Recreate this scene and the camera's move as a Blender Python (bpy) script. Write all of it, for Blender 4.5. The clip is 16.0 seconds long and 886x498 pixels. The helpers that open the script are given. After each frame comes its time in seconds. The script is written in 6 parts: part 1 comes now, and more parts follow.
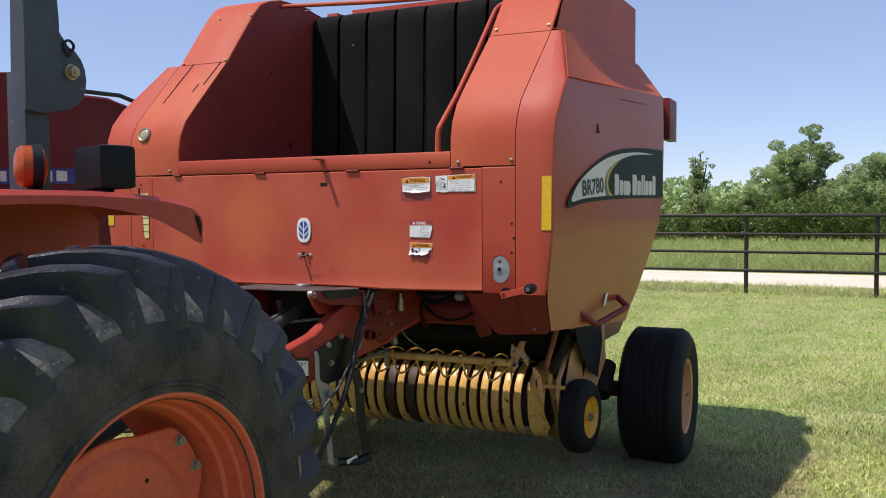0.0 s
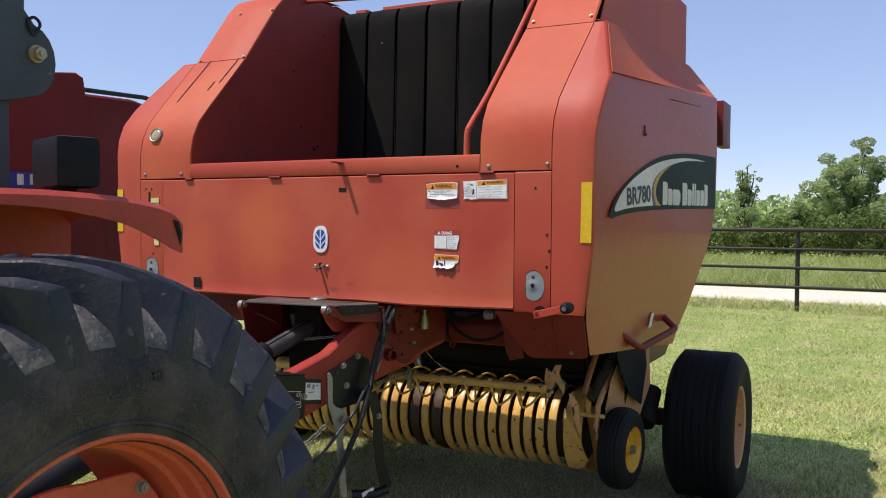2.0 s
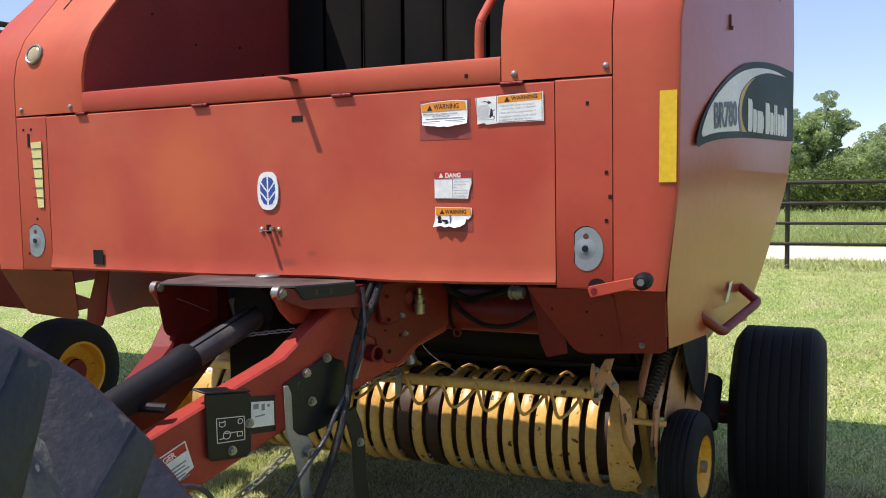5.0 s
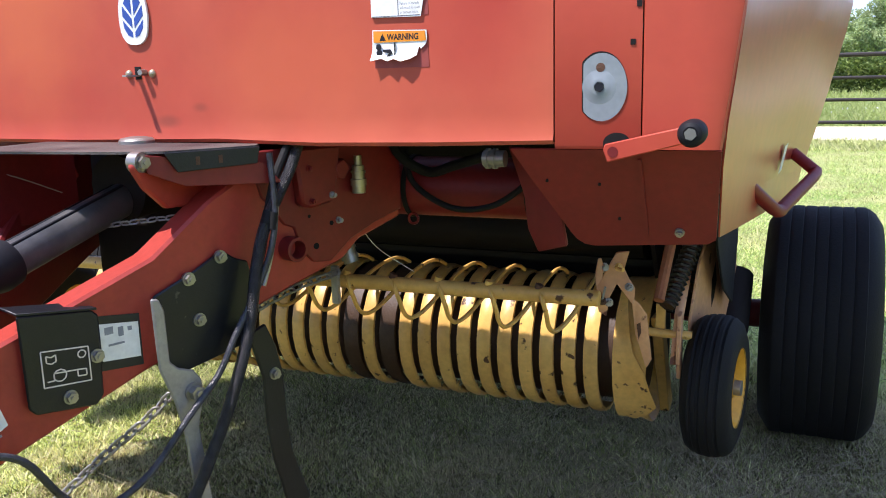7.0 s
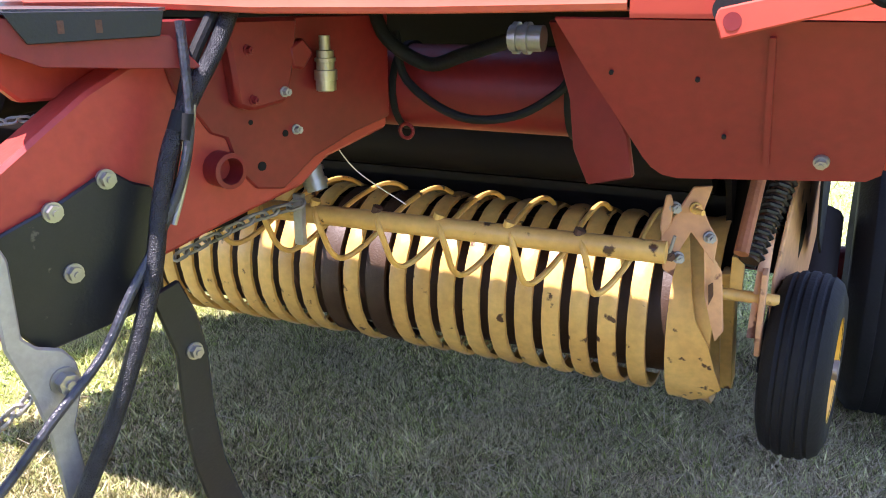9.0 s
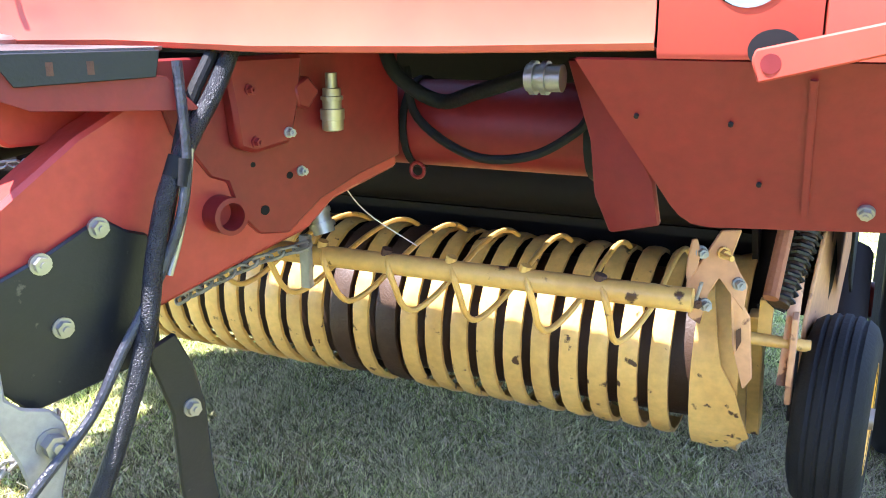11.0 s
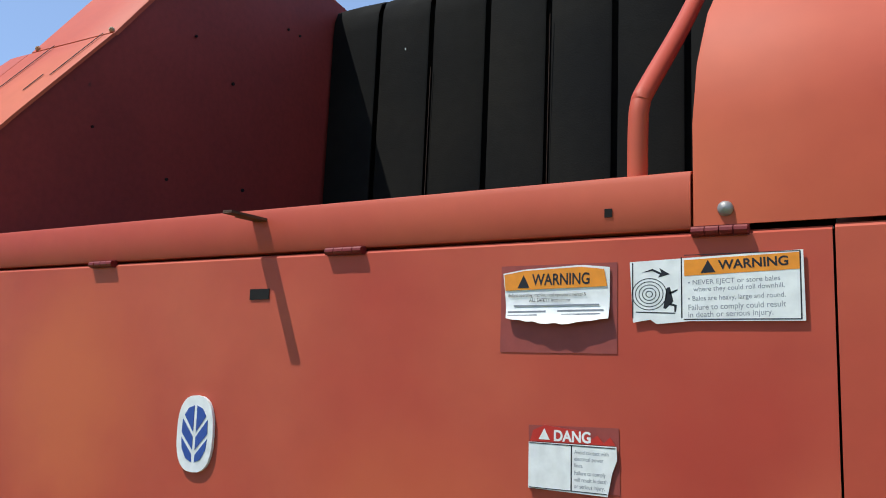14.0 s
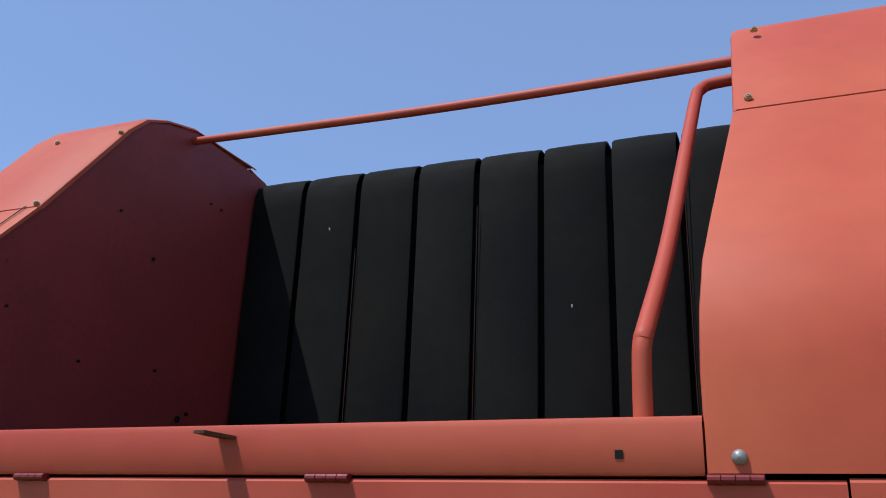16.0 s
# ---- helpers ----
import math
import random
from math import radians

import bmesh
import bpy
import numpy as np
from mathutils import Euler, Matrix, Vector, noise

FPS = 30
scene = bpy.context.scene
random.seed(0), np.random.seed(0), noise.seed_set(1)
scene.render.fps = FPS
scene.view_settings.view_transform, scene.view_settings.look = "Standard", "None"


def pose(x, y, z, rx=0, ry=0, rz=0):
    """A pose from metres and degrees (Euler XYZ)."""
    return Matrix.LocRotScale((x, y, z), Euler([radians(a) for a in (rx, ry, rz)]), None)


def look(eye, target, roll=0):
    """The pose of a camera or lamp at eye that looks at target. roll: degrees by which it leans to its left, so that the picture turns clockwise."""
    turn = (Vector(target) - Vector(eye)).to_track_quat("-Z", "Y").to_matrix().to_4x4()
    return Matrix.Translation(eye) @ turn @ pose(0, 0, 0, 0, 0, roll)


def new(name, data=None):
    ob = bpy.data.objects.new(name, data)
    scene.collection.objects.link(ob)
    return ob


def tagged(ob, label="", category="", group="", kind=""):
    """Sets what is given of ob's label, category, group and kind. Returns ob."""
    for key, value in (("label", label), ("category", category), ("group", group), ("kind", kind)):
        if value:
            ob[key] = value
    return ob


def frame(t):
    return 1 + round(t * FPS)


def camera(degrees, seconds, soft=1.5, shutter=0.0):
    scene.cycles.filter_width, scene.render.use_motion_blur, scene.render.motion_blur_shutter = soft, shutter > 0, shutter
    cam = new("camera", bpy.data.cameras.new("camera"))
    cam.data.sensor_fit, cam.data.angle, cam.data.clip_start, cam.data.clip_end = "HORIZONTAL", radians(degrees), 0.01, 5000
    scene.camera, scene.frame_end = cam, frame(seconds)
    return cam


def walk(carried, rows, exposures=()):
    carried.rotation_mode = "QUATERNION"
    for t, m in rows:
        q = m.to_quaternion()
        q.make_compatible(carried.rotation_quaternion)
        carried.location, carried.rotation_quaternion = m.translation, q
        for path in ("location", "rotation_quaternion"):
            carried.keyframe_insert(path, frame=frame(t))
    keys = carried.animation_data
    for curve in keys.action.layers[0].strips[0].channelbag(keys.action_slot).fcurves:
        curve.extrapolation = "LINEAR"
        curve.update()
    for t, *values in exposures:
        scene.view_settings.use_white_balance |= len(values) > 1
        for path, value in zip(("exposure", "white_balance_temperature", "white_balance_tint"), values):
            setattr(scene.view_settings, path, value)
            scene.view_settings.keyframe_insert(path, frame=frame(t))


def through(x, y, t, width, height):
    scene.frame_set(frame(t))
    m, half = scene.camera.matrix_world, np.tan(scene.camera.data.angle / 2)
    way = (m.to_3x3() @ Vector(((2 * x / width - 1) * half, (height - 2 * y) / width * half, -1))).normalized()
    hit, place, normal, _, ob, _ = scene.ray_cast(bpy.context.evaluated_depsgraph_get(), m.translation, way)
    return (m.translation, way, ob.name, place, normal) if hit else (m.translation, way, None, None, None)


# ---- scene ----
cam = camera(54.4, 16.0, soft=1.0)
PATH = [
    (0, (2.428, -3.597, 1.51), (1.587, -1.784, 1.422), -0.3),
    (0.5, (2.425, -3.505, 1.508), (1.531, -1.718, 1.424), -0.3),
    (1, (2.437, -3.435, 1.507), (1.499, -1.671, 1.417), 0.1),
    (1.5, (2.413, -3.371, 1.505), (1.46, -1.616, 1.409), 0.5),
    (2, (2.319, -3.232, 1.502), (1.393, -1.461, 1.439), 0.4),
    (2.5, (2.218, -3.087, 1.497), (1.327, -1.298, 1.428), -0.3),
    (3, (2.125, -2.906, 1.475), (1.201, -1.133, 1.413), 0.1),
    (3.2, (2.089, -2.846, 1.473), (1.151, -1.081, 1.409), 0.3),
    (5.3, (1.652, -2.117, 1.395), (0.817, -0.308, 1.226), -1.2),
    (5.5, (1.677, -2.003, 1.375), (0.799, -0.217, 1.181), -1.4),
    (6, (1.573, -1.856, 1.331), (0.738, -0.055, 1.086), -1.4),
    (6.5, (1.462, -1.687, 1.312), (0.688, 0.133, 1.015), -1.5),
    (7, (1.398, -1.537, 1.278), (0.614, 0.259, 0.88), -1.5),
    (7.5, (1.35, -1.369, 1.232), (0.507, 0.381, 0.757), -0.6),
    (8, (1.314, -1.21, 1.218), (0.438, 0.504, 0.674), 0.0),
    (8.5, (1.231, -1.072, 1.187), (0.412, 0.659, 0.61), 0.1),
    (8.7, (1.197, -1.035, 1.169), (0.405, 0.709, 0.592), -0.1),
    (10.8, (1.147, -0.913, 1.172), (0.327, 0.818, 0.597), -0.6),
    (11, (1.146, -0.917, 1.185), (0.319, 0.826, 0.657), -0.4),
    (11.5, (1.144, -0.931, 1.253), (0.298, 0.833, 0.834), -0.4),
    (12, (1.149, -0.942, 1.315), (0.273, 0.837, 1.055), -0.3),
    (12.5, (1.141, -0.963, 1.39), (0.238, 0.819, 1.295), 0.3),
    (12.8, (1.133, -0.978, 1.428), (0.219, 0.8, 1.414), 1.1),
    (12.9, (1.128, -0.985, 1.434), (0.212, 0.793, 1.449), 1.1),
    (13, (1.122, -0.993, 1.439), (0.207, 0.784, 1.48), 1.4),
    (13.2, (1.117, -1.01, 1.453), (0.177, 0.753, 1.542), 2.0),
    (13.5, (1.099, -1.019, 1.474), (0.123, 0.719, 1.633), 1.9),
    (14, (1.06, -1.032, 1.531), (0.055, 0.674, 1.811), 1.7),
    (14.5, (0.977, -1.066, 1.59), (0.082, 0.673, 2.004), 0.8),
    (15, (0.919, -1.084, 1.617), (0.133, 0.677, 2.147), 1.6),
    (15.5, (0.887, -1.104, 1.632), (0.154, 0.661, 2.219), 1.8),
    (16, (0.888, -1.118, 1.635), (0.192, 0.65, 2.261), 1.6),
]
EXPOSURES = [(0.0, 0.12, 6650, 17), (3.0, 0.24, 6700, 18), (5.5, 0.58, 6550, 17), (6.5, 0.83, 6400, 17), (7.5, 1.25, 6000, 25), (8.5, 1.92, 6050, 29),
             (11.0, 2.8, 5700, 20), (12.0, 2.02, 7000, -8), (12.5, 1.45, 6650, -2), (13.0, 0.42, 6350, 9), (14.0, 0.32, 6200, 6), (14.5, 0.36, 6050, 8), (15.0, 0.14, 5900, 9), (16.0, 0.08, 5800, 9)]
walk(cam, [(t, look(eye, target, roll)) for t, eye, target, roll in PATH], EXPOSURES)

# ---- world and sun ----
SUN_FROM = Vector((-0.37, -0.35, 1.0)).normalized()
world = bpy.data.worlds.new("world")
scene.world = world
world.use_nodes = True
wn = world.node_tree.nodes
sky = wn.new("ShaderNodeTexSky")
sky.sky_type = "NISHITA"
sky.sun_disc = False
sky.sun_elevation = math.asin(SUN_FROM.z)
sky.sun_rotation = math.atan2(SUN_FROM.x, SUN_FROM.y)
sky.air_density, sky.dust_density, sky.ozone_density = 0.8, 0.0, 2.2
haze = wn.new("ShaderNodeMix")
haze.data_type = "RGBA"
haze.inputs["Factor"].default_value = 0.5
haze.inputs["B"].default_value = (2.2, 2.95, 4.75, 1)
world.node_tree.links.new(sky.outputs[0], haze.inputs["A"])
world.node_tree.links.new(haze.outputs["Result"], wn["Background"].inputs[0])
wn["Background"].inputs[1].default_value = 0.15
sun_data = bpy.data.lights.new("sun", "SUN")
sun_data.energy, sun_data.angle, sun_data.color = 4.2, radians(0.5), (1.0, 0.95, 0.87)
sun = new("sun", sun_data)
sun.matrix_world = look(SUN_FROM * 30, (0, 0, 0))


# ---- materials ----
def material(name, base, rough=0.5, metal=0.0, vary=None, amount=0.5, scale=3.0, fine=60.0, bump=0.0, bump_scale=200.0,
             speck=None, speck_scale=25.0, speck_at=0.68, rough_vary=0.12, coat=0.0, coat_rough=0.25, random_piece=0.0, spec=0.4, grain_amount=0.35):
    """A surface with broad fading, fine grain, specks of a second colour and relief."""
    m = bpy.data.materials.new(name)
    m.use_nodes = True
    nt = m.node_tree
    n, l = nt.nodes, nt.links
    bsdf = n["Principled BSDF"]
    bsdf.inputs["Metallic"].default_value = metal
    bsdf.inputs["Specular IOR Level"].default_value = spec
    bsdf.inputs["Coat Weight"].default_value = coat
    bsdf.inputs["Coat Roughness"].default_value = coat_rough
    co = n.new("ShaderNodeTexCoord")
    big = n.new("ShaderNodeTexNoise")
    big.inputs["Scale"].default_value, big.inputs["Detail"].default_value = scale, 5
    small = n.new("ShaderNodeTexNoise")
    small.inputs["Scale"].default_value, small.inputs["Detail"].default_value = fine, 4
    for t in (big, small):
        l.new(co.outputs["Object"], t.inputs["Vector"])
    mixf = n.new("ShaderNodeMapRange")
    mixf.inputs["From Min"].default_value, mixf.inputs["From Max"].default_value = 0.35, 0.68
    mixf.inputs["To Max"].default_value = amount
    l.new(big.outputs["Fac"], mixf.inputs["Value"])
    mix = n.new("ShaderNodeMix")
    mix.data_type = "RGBA"
    mix.inputs["A"].default_value = (*base, 1)
    mix.inputs["B"].default_value = (*(vary or [c * 0.7 for c in base]), 1)
    l.new(mixf.outputs["Result"], mix.inputs["Factor"])
    grain = n.new("ShaderNodeMix")
    grain.data_type, grain.blend_type = "RGBA", "MULTIPLY"
    grain.inputs["Factor"].default_value = grain_amount
    ramp = n.new("ShaderNodeMapRange")
    ramp.inputs["From Min"].default_value, ramp.inputs["From Max"].default_value = 0.3, 0.7
    ramp.inputs["To Min"].default_value, ramp.inputs["To Max"].default_value = 0.7, 1.2
    l.new(small.outputs["Fac"], ramp.inputs["Value"])
    l.new(mix.outputs["Result"], grain.inputs["A"])
    l.new(ramp.outputs["Result"], grain.inputs["B"])
    out = grain.outputs["Result"]
    if random_piece:
        info = n.new("ShaderNodeObjectInfo")
        r = n.new("ShaderNodeMapRange")
        r.inputs["To Min"].default_value, r.inputs["To Max"].default_value = 1 - random_piece, 1 + random_piece
        l.new(info.outputs["Random"], r.inputs["Value"])
        pm = n.new("ShaderNodeMix")
        pm.data_type, pm.blend_type = "RGBA", "MULTIPLY"
        pm.inputs["Factor"].default_value = 1.0
        l.new(out, pm.inputs["A"])
        l.new(r.outputs["Result"], pm.inputs["B"])
        out = pm.outputs["Result"]
    if speck:
        sp = n.new("ShaderNodeTexNoise")
        sp.inputs["Scale"].default_value, sp.inputs["Detail"].default_value = speck_scale, 8
        l.new(co.outputs["Object"], sp.inputs["Vector"])
        th = n.new("ShaderNodeMapRange")
        th.inputs["From Min"].default_value, th.inputs["From Max"].default_value = speck_at, speck_at + 0.04
        l.new(sp.outputs["Fac"], th.inputs["Value"])
        sm = n.new("ShaderNodeMix")
        sm.data_type = "RGBA"
        sm.inputs["B"].default_value = (*speck, 1)
        l.new(th.outputs["Result"], sm.inputs["Factor"])
        l.new(out, sm.inputs["A"])
        out = sm.outputs["Result"]
    l.new(out, bsdf.inputs["Base Color"])
    rr = n.new("ShaderNodeMapRange")
    rr.inputs["To Min"].default_value, rr.inputs["To Max"].default_value = rough - rough_vary, min(1, rough + rough_vary)
    l.new(big.outputs["Fac"], rr.inputs["Value"])
    l.new(rr.outputs["Result"], bsdf.inputs["Roughness"])
    if bump:
        bn = n.new("ShaderNodeTexNoise")
        bn.inputs["Scale"].default_value, bn.inputs["Detail"].default_value = bump_scale, 3
        l.new(co.outputs["Object"], bn.inputs["Vector"])
        b = n.new("ShaderNodeBump")
        b.inputs["Strength"].default_value, b.inputs["Distance"].default_value = bump, 0.004
        l.new(bn.outputs["Fac"], b.inputs["Height"])
        l.new(b.outputs["Normal"], bsdf.inputs["Normal"])
    return m


RED = material("faded_red_paint", (0.41, 0.053, 0.031), 0.56, vary=(0.49, 0.094, 0.046), amount=0.95, scale=1.5, fine=35, spec=0.3,
               speck=(0.13, 0.05, 0.035), speck_scale=14, speck_at=0.765, bump=0.03, bump_scale=18, grain_amount=0.12)
RED_HOOD = material("bleached_hood_paint", (0.45, 0.072, 0.036), 0.6, vary=(0.53, 0.125, 0.055), amount=0.95, scale=1.7, fine=20, spec=0.22,
                    speck=(0.24, 0.06, 0.04), speck_scale=22, speck_at=0.78, bump=0.03, bump_scale=18, grain_amount=0.16)
RED_SIDE = material("glossy_red_paint", (0.36, 0.044, 0.024), 0.34, vary=(0.38, 0.066, 0.032), amount=0.7, scale=1.4, fine=30, coat=0.25, spec=0.35,
                    bump=0.3, bump_scale=4, rough_vary=0.05)
# Crimson paint, darkened further to put the undersides' shade into it.
RED_DARK = material("crimson_paint_with_shade", (0.185, 0.0125, 0.0115), 0.48, vary=(0.13, 0.0105, 0.010), amount=0.8, scale=4,
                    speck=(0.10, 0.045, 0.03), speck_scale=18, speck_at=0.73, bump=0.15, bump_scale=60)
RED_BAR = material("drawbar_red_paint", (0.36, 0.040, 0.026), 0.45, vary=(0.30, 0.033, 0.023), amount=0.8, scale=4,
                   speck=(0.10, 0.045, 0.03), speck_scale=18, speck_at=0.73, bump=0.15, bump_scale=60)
RED_OTHER = material("weathered_crimson_paint", (0.175, 0.013, 0.015), 0.55, vary=(0.11, 0.010, 0.011), scale=2.0, spec=0.25)
ORANGE = material("tractor_orange_paint", (0.68, 0.128, 0.075), 0.45, vary=(0.60, 0.115, 0.068), amount=0.8, scale=5, spec=0.3,
                  speck=(0.24, 0.06, 0.03), speck_scale=12, speck_at=0.72, bump=0.15, bump_scale=50)
YELLOW = material("pickup_yellow_paint", (0.74, 0.45, 0.125), 0.34, vary=(0.62, 0.34, 0.085), amount=0.9, scale=6,
                  speck=(0.085, 0.038, 0.016), speck_scale=26, speck_at=0.645, bump=0.1, random_piece=0.1)
YELLOW_RIM = material("wheel_yellow_paint", (0.70, 0.36, 0.03), 0.4, vary=(0.6, 0.28, 0.03), scale=7,
                      speck=(0.25, 0.12, 0.03), speck_scale=30, speck_at=0.68)
TAN = material("faded_peach_paint", (0.62, 0.33, 0.16), 0.5, vary=(0.55, 0.25, 0.12), scale=5,
               speck=(0.14, 0.05, 0.03), speck_scale=16, speck_at=0.64)
RUST = material("brown_rust", (0.105, 0.048, 0.026), 0.75, vary=(0.05, 0.022, 0.014), scale=12, fine=90, bump=0.4)
RUST_ORANGE = material("orange_rust", (0.36, 0.13, 0.06), 0.7, vary=(0.22, 0.08, 0.04), scale=14, fine=90, bump=0.4)
BLACK = material("black_painted_steel", (0.006, 0.0065, 0.009), 0.42, vary=(0.015, 0.015, 0.018), scale=7, bump=0.15,
                 speck=(0.07, 0.06, 0.055), speck_scale=40, speck_at=0.70)
DECK = material("dusty_black_deck", (0.030, 0.030, 0.032), 0.5, vary=(0.13, 0.115, 0.10), amount=0.9, scale=6, fine=120, bump=0.5, bump_scale=260)
PLASTIC = material("black_plastic", (0.008, 0.008, 0.011), 0.6, vary=(0.016, 0.016, 0.019), scale=10, spec=0.2)
SHAFT = material("grey_plastic_guard", (0.032, 0.032, 0.038), 0.36, vary=(0.11, 0.107, 0.105), amount=0.95, scale=7, bump=0.1)
RUBBER = material("black_rubber", (0.0075, 0.0075, 0.008), 0.75, vary=(0.014, 0.013, 0.012), spec=0.25, scale=9, fine=120, bump=0.3, bump_scale=150)
TRACTOR_RUBBER = material("dusty_tractor_rubber", (0.021, 0.0205, 0.029), 0.62, vary=(0.092, 0.074, 0.070), amount=1.0, scale=9, fine=150, spec=0.25, grain_amount=0.9,
                          bump=0.9, bump_scale=70, speck=(0.085, 0.075, 0.058), speck_scale=46, speck_at=0.63)
# Dust and the sunlight in the tread gaps are both in this lighter colour.
DUSTY_RUBBER = material("dusty_sunlit_tread_rubber", (0.055, 0.055, 0.060), 0.7, vary=(0.21, 0.19, 0.165), amount=1.0, scale=13, fine=110, spec=0.25, grain_amount=0.7,
                        bump=0.9, bump_scale=70, speck=(0.32, 0.29, 0.24), speck_scale=60, speck_at=0.63)
# Dark bluish tone also carries the sky's tint and the shaded lug ends.
LUG_RUBBER = material("worn_lug_rubber", (0.0125, 0.0138, 0.0225), 0.44, vary=(0.036, 0.036, 0.043), amount=0.9, scale=9, fine=120, grain_amount=0.6,
                      bump=0.5, bump_scale=80, speck=(0.075, 0.068, 0.058), speck_scale=38, speck_at=0.66)
DRY_STRAND = material("dried_grass_strand", (0.075, 0.063, 0.047), 0.8, vary=(0.135, 0.116, 0.085), scale=20)
BELT = material("worn_rubber_belt", (0.0088, 0.0088, 0.0086), 0.75, vary=(0.0165, 0.0150, 0.0125), amount=0.9, scale=2.5, fine=25, spec=0.06,
                bump=0.15, speck=(0.07, 0.065, 0.06), speck_scale=30, speck_at=0.80, random_piece=0.12)


def gloss_below(m, z, low, high):
    """More clear coat below the height z than above it; only the lower part mirrors strongly."""
    n, l = m.node_tree.nodes, m.node_tree.links
    co, sep, r = n.new("ShaderNodeTexCoord"), n.new("ShaderNodeSeparateXYZ"), n.new("ShaderNodeMapRange")
    l.new(co.outputs["Object"], sep.inputs[0])
    l.new(sep.outputs["Z"], r.inputs["Value"])
    r.inputs["From Min"].default_value, r.inputs["From Max"].default_value = z - 0.08, z + 0.08
    r.inputs["To Min"].default_value, r.inputs["To Max"].default_value = low, high
    l.new(r.outputs["Result"], n["Principled BSDF"].inputs["Coat Weight"])


gloss_below(RED_SIDE, 1.46, 0.4, 0.05)


def faded_patches(m, spots, colour):
    """Sun-bleached patches with soft, uneven edges: (x, z, half width, half height, strength)."""
    n, l = m.node_tree.nodes, m.node_tree.links
    bsdf = n["Principled BSDF"]
    co = n.new("ShaderNodeTexCoord")
    wob = n.new("ShaderNodeTexNoise")
    wob.inputs["Scale"].default_value, wob.inputs["Detail"].default_value = 4.0, 5
    l.new(co.outputs["Object"], wob.inputs["Vector"])
    for x, z, w, h, strength in spots:
        mp = n.new("ShaderNodeMapping")
        mp.vector_type = "TEXTURE"
        mp.inputs["Location"].default_value, mp.inputs["Scale"].default_value = (x, 0, z), (w, 10, h)
        l.new(co.outputs["Object"], mp.inputs["Vector"])
        ball = n.new("ShaderNodeTexGradient")
        ball.gradient_type = "SPHERICAL"
        l.new(mp.outputs["Vector"], ball.inputs["Vector"])
        cut = n.new("ShaderNodeMath")
        cut.operation = "MULTIPLY"
        l.new(ball.outputs["Fac"], cut.inputs[0])
        l.new(wob.outputs["Fac"], cut.inputs[1])
        r = n.new("ShaderNodeMapRange")
        r.interpolation_type = "SMOOTHSTEP"
        r.inputs["From Max"].default_value, r.inputs["To Max"].default_value = 0.42, strength
        l.new(cut.outputs[0], r.inputs["Value"])
        mx = n.new("ShaderNodeMix")
        mx.data_type = "RGBA"
        mx.inputs["B"].default_value = (*colour, 1)
        l.new(bsdf.inputs["Base Color"].links[0].from_socket, mx.inputs["A"])
        l.new(r.outputs["Result"], mx.inputs["Factor"])
        l.new(mx.outputs["Result"], bsdf.inputs["Base Color"])


RED_DOOR = material("sun_bleached_door_paint", (0.42, 0.054, 0.032), 0.56, vary=(0.50, 0.102, 0.052), amount=1.0, scale=2.2, fine=13, spec=0.3,
                    speck=(0.13, 0.05, 0.035), speck_scale=14, speck_at=0.765, bump=0.03, bump_scale=18, grain_amount=0.2)
faded_patches(RED_DOOR, ((-0.33, 1.45, 0.26, 0.34, 0.85), (0.40, 1.30, 0.30, 0.20, 0.45), (-0.72, 1.40, 0.16, 0.25, 0.4)), (0.55, 0.118, 0.045))
faded_patches(RED_DOOR, ((0.07, 1.19, 0.05, 0.02, 0.6), (0.16, 1.22, 0.03, 0.015, 0.5)), (0.20, 0.05, 0.03))
# Near-black colour for dark steel, with the interior's shade put into it.
DARK = material("dark_steel_and_shade", (0.009, 0.007, 0.006), 0.7, vary=(0.016, 0.010, 0.008), scale=6, spec=0.2)
STEEL = material("worn_grey_steel", (0.34, 0.33, 0.32), 0.45, 0.35, vary=(0.20, 0.18, 0.17), scale=14, fine=90, bump=0.2,
                 speck=(0.16, 0.08, 0.04), speck_scale=20, speck_at=0.68)
ZINC = material("zinc_plated_steel", (0.34, 0.325, 0.30), 0.38, 0.75, vary=(0.24, 0.22, 0.19), scale=30)
BRASS = material("yellow_zinc", (0.44, 0.37, 0.24), 0.4, 0.7, vary=(0.30, 0.25, 0.17), scale=30)
GREY_PAINT = material("pale_grey_paint", (0.23, 0.26, 0.275), 0.38, vary=(0.18, 0.20, 0.215), scale=9)
BLUE_GREY = material("blue_grey_steel_paint", (0.052, 0.065, 0.082), 0.5, vary=(0.038, 0.047, 0.06), scale=8, bump=0.2,
                     speck=(0.16, 0.15, 0.13), speck_scale=25, speck_at=0.70)
WHITE = material("white_vinyl", (0.80, 0.80, 0.78), 0.35, vary=(0.70, 0.70, 0.68), scale=12)
STICKER_ORANGE = material("orange_vinyl", (0.80, 0.28, 0.02), 0.35, vary=(0.7, 0.24, 0.02), scale=12)
STICKER_RED = material("red_vinyl", (0.50, 0.035, 0.025), 0.35, vary=(0.42, 0.03, 0.02), scale=20)
INK = material("black_ink", (0.015, 0.015, 0.018), 0.4)
GREY_INK = material("faded_grey_ink", (0.26, 0.27, 0.30), 0.5)
BADGE_BLUE = material("badge_blue", (0.03, 0.075, 0.33), 0.3, vary=(0.02, 0.06, 0.28), scale=20)
STRIP_BLUE = material("strip_blue", (0.04, 0.045, 0.28), 0.4)
DECAL_GREEN = material("dark_green_vinyl", (0.010, 0.022, 0.019), 0.5, vary=(0.015, 0.030, 0.025), scale=3, spec=0.15)
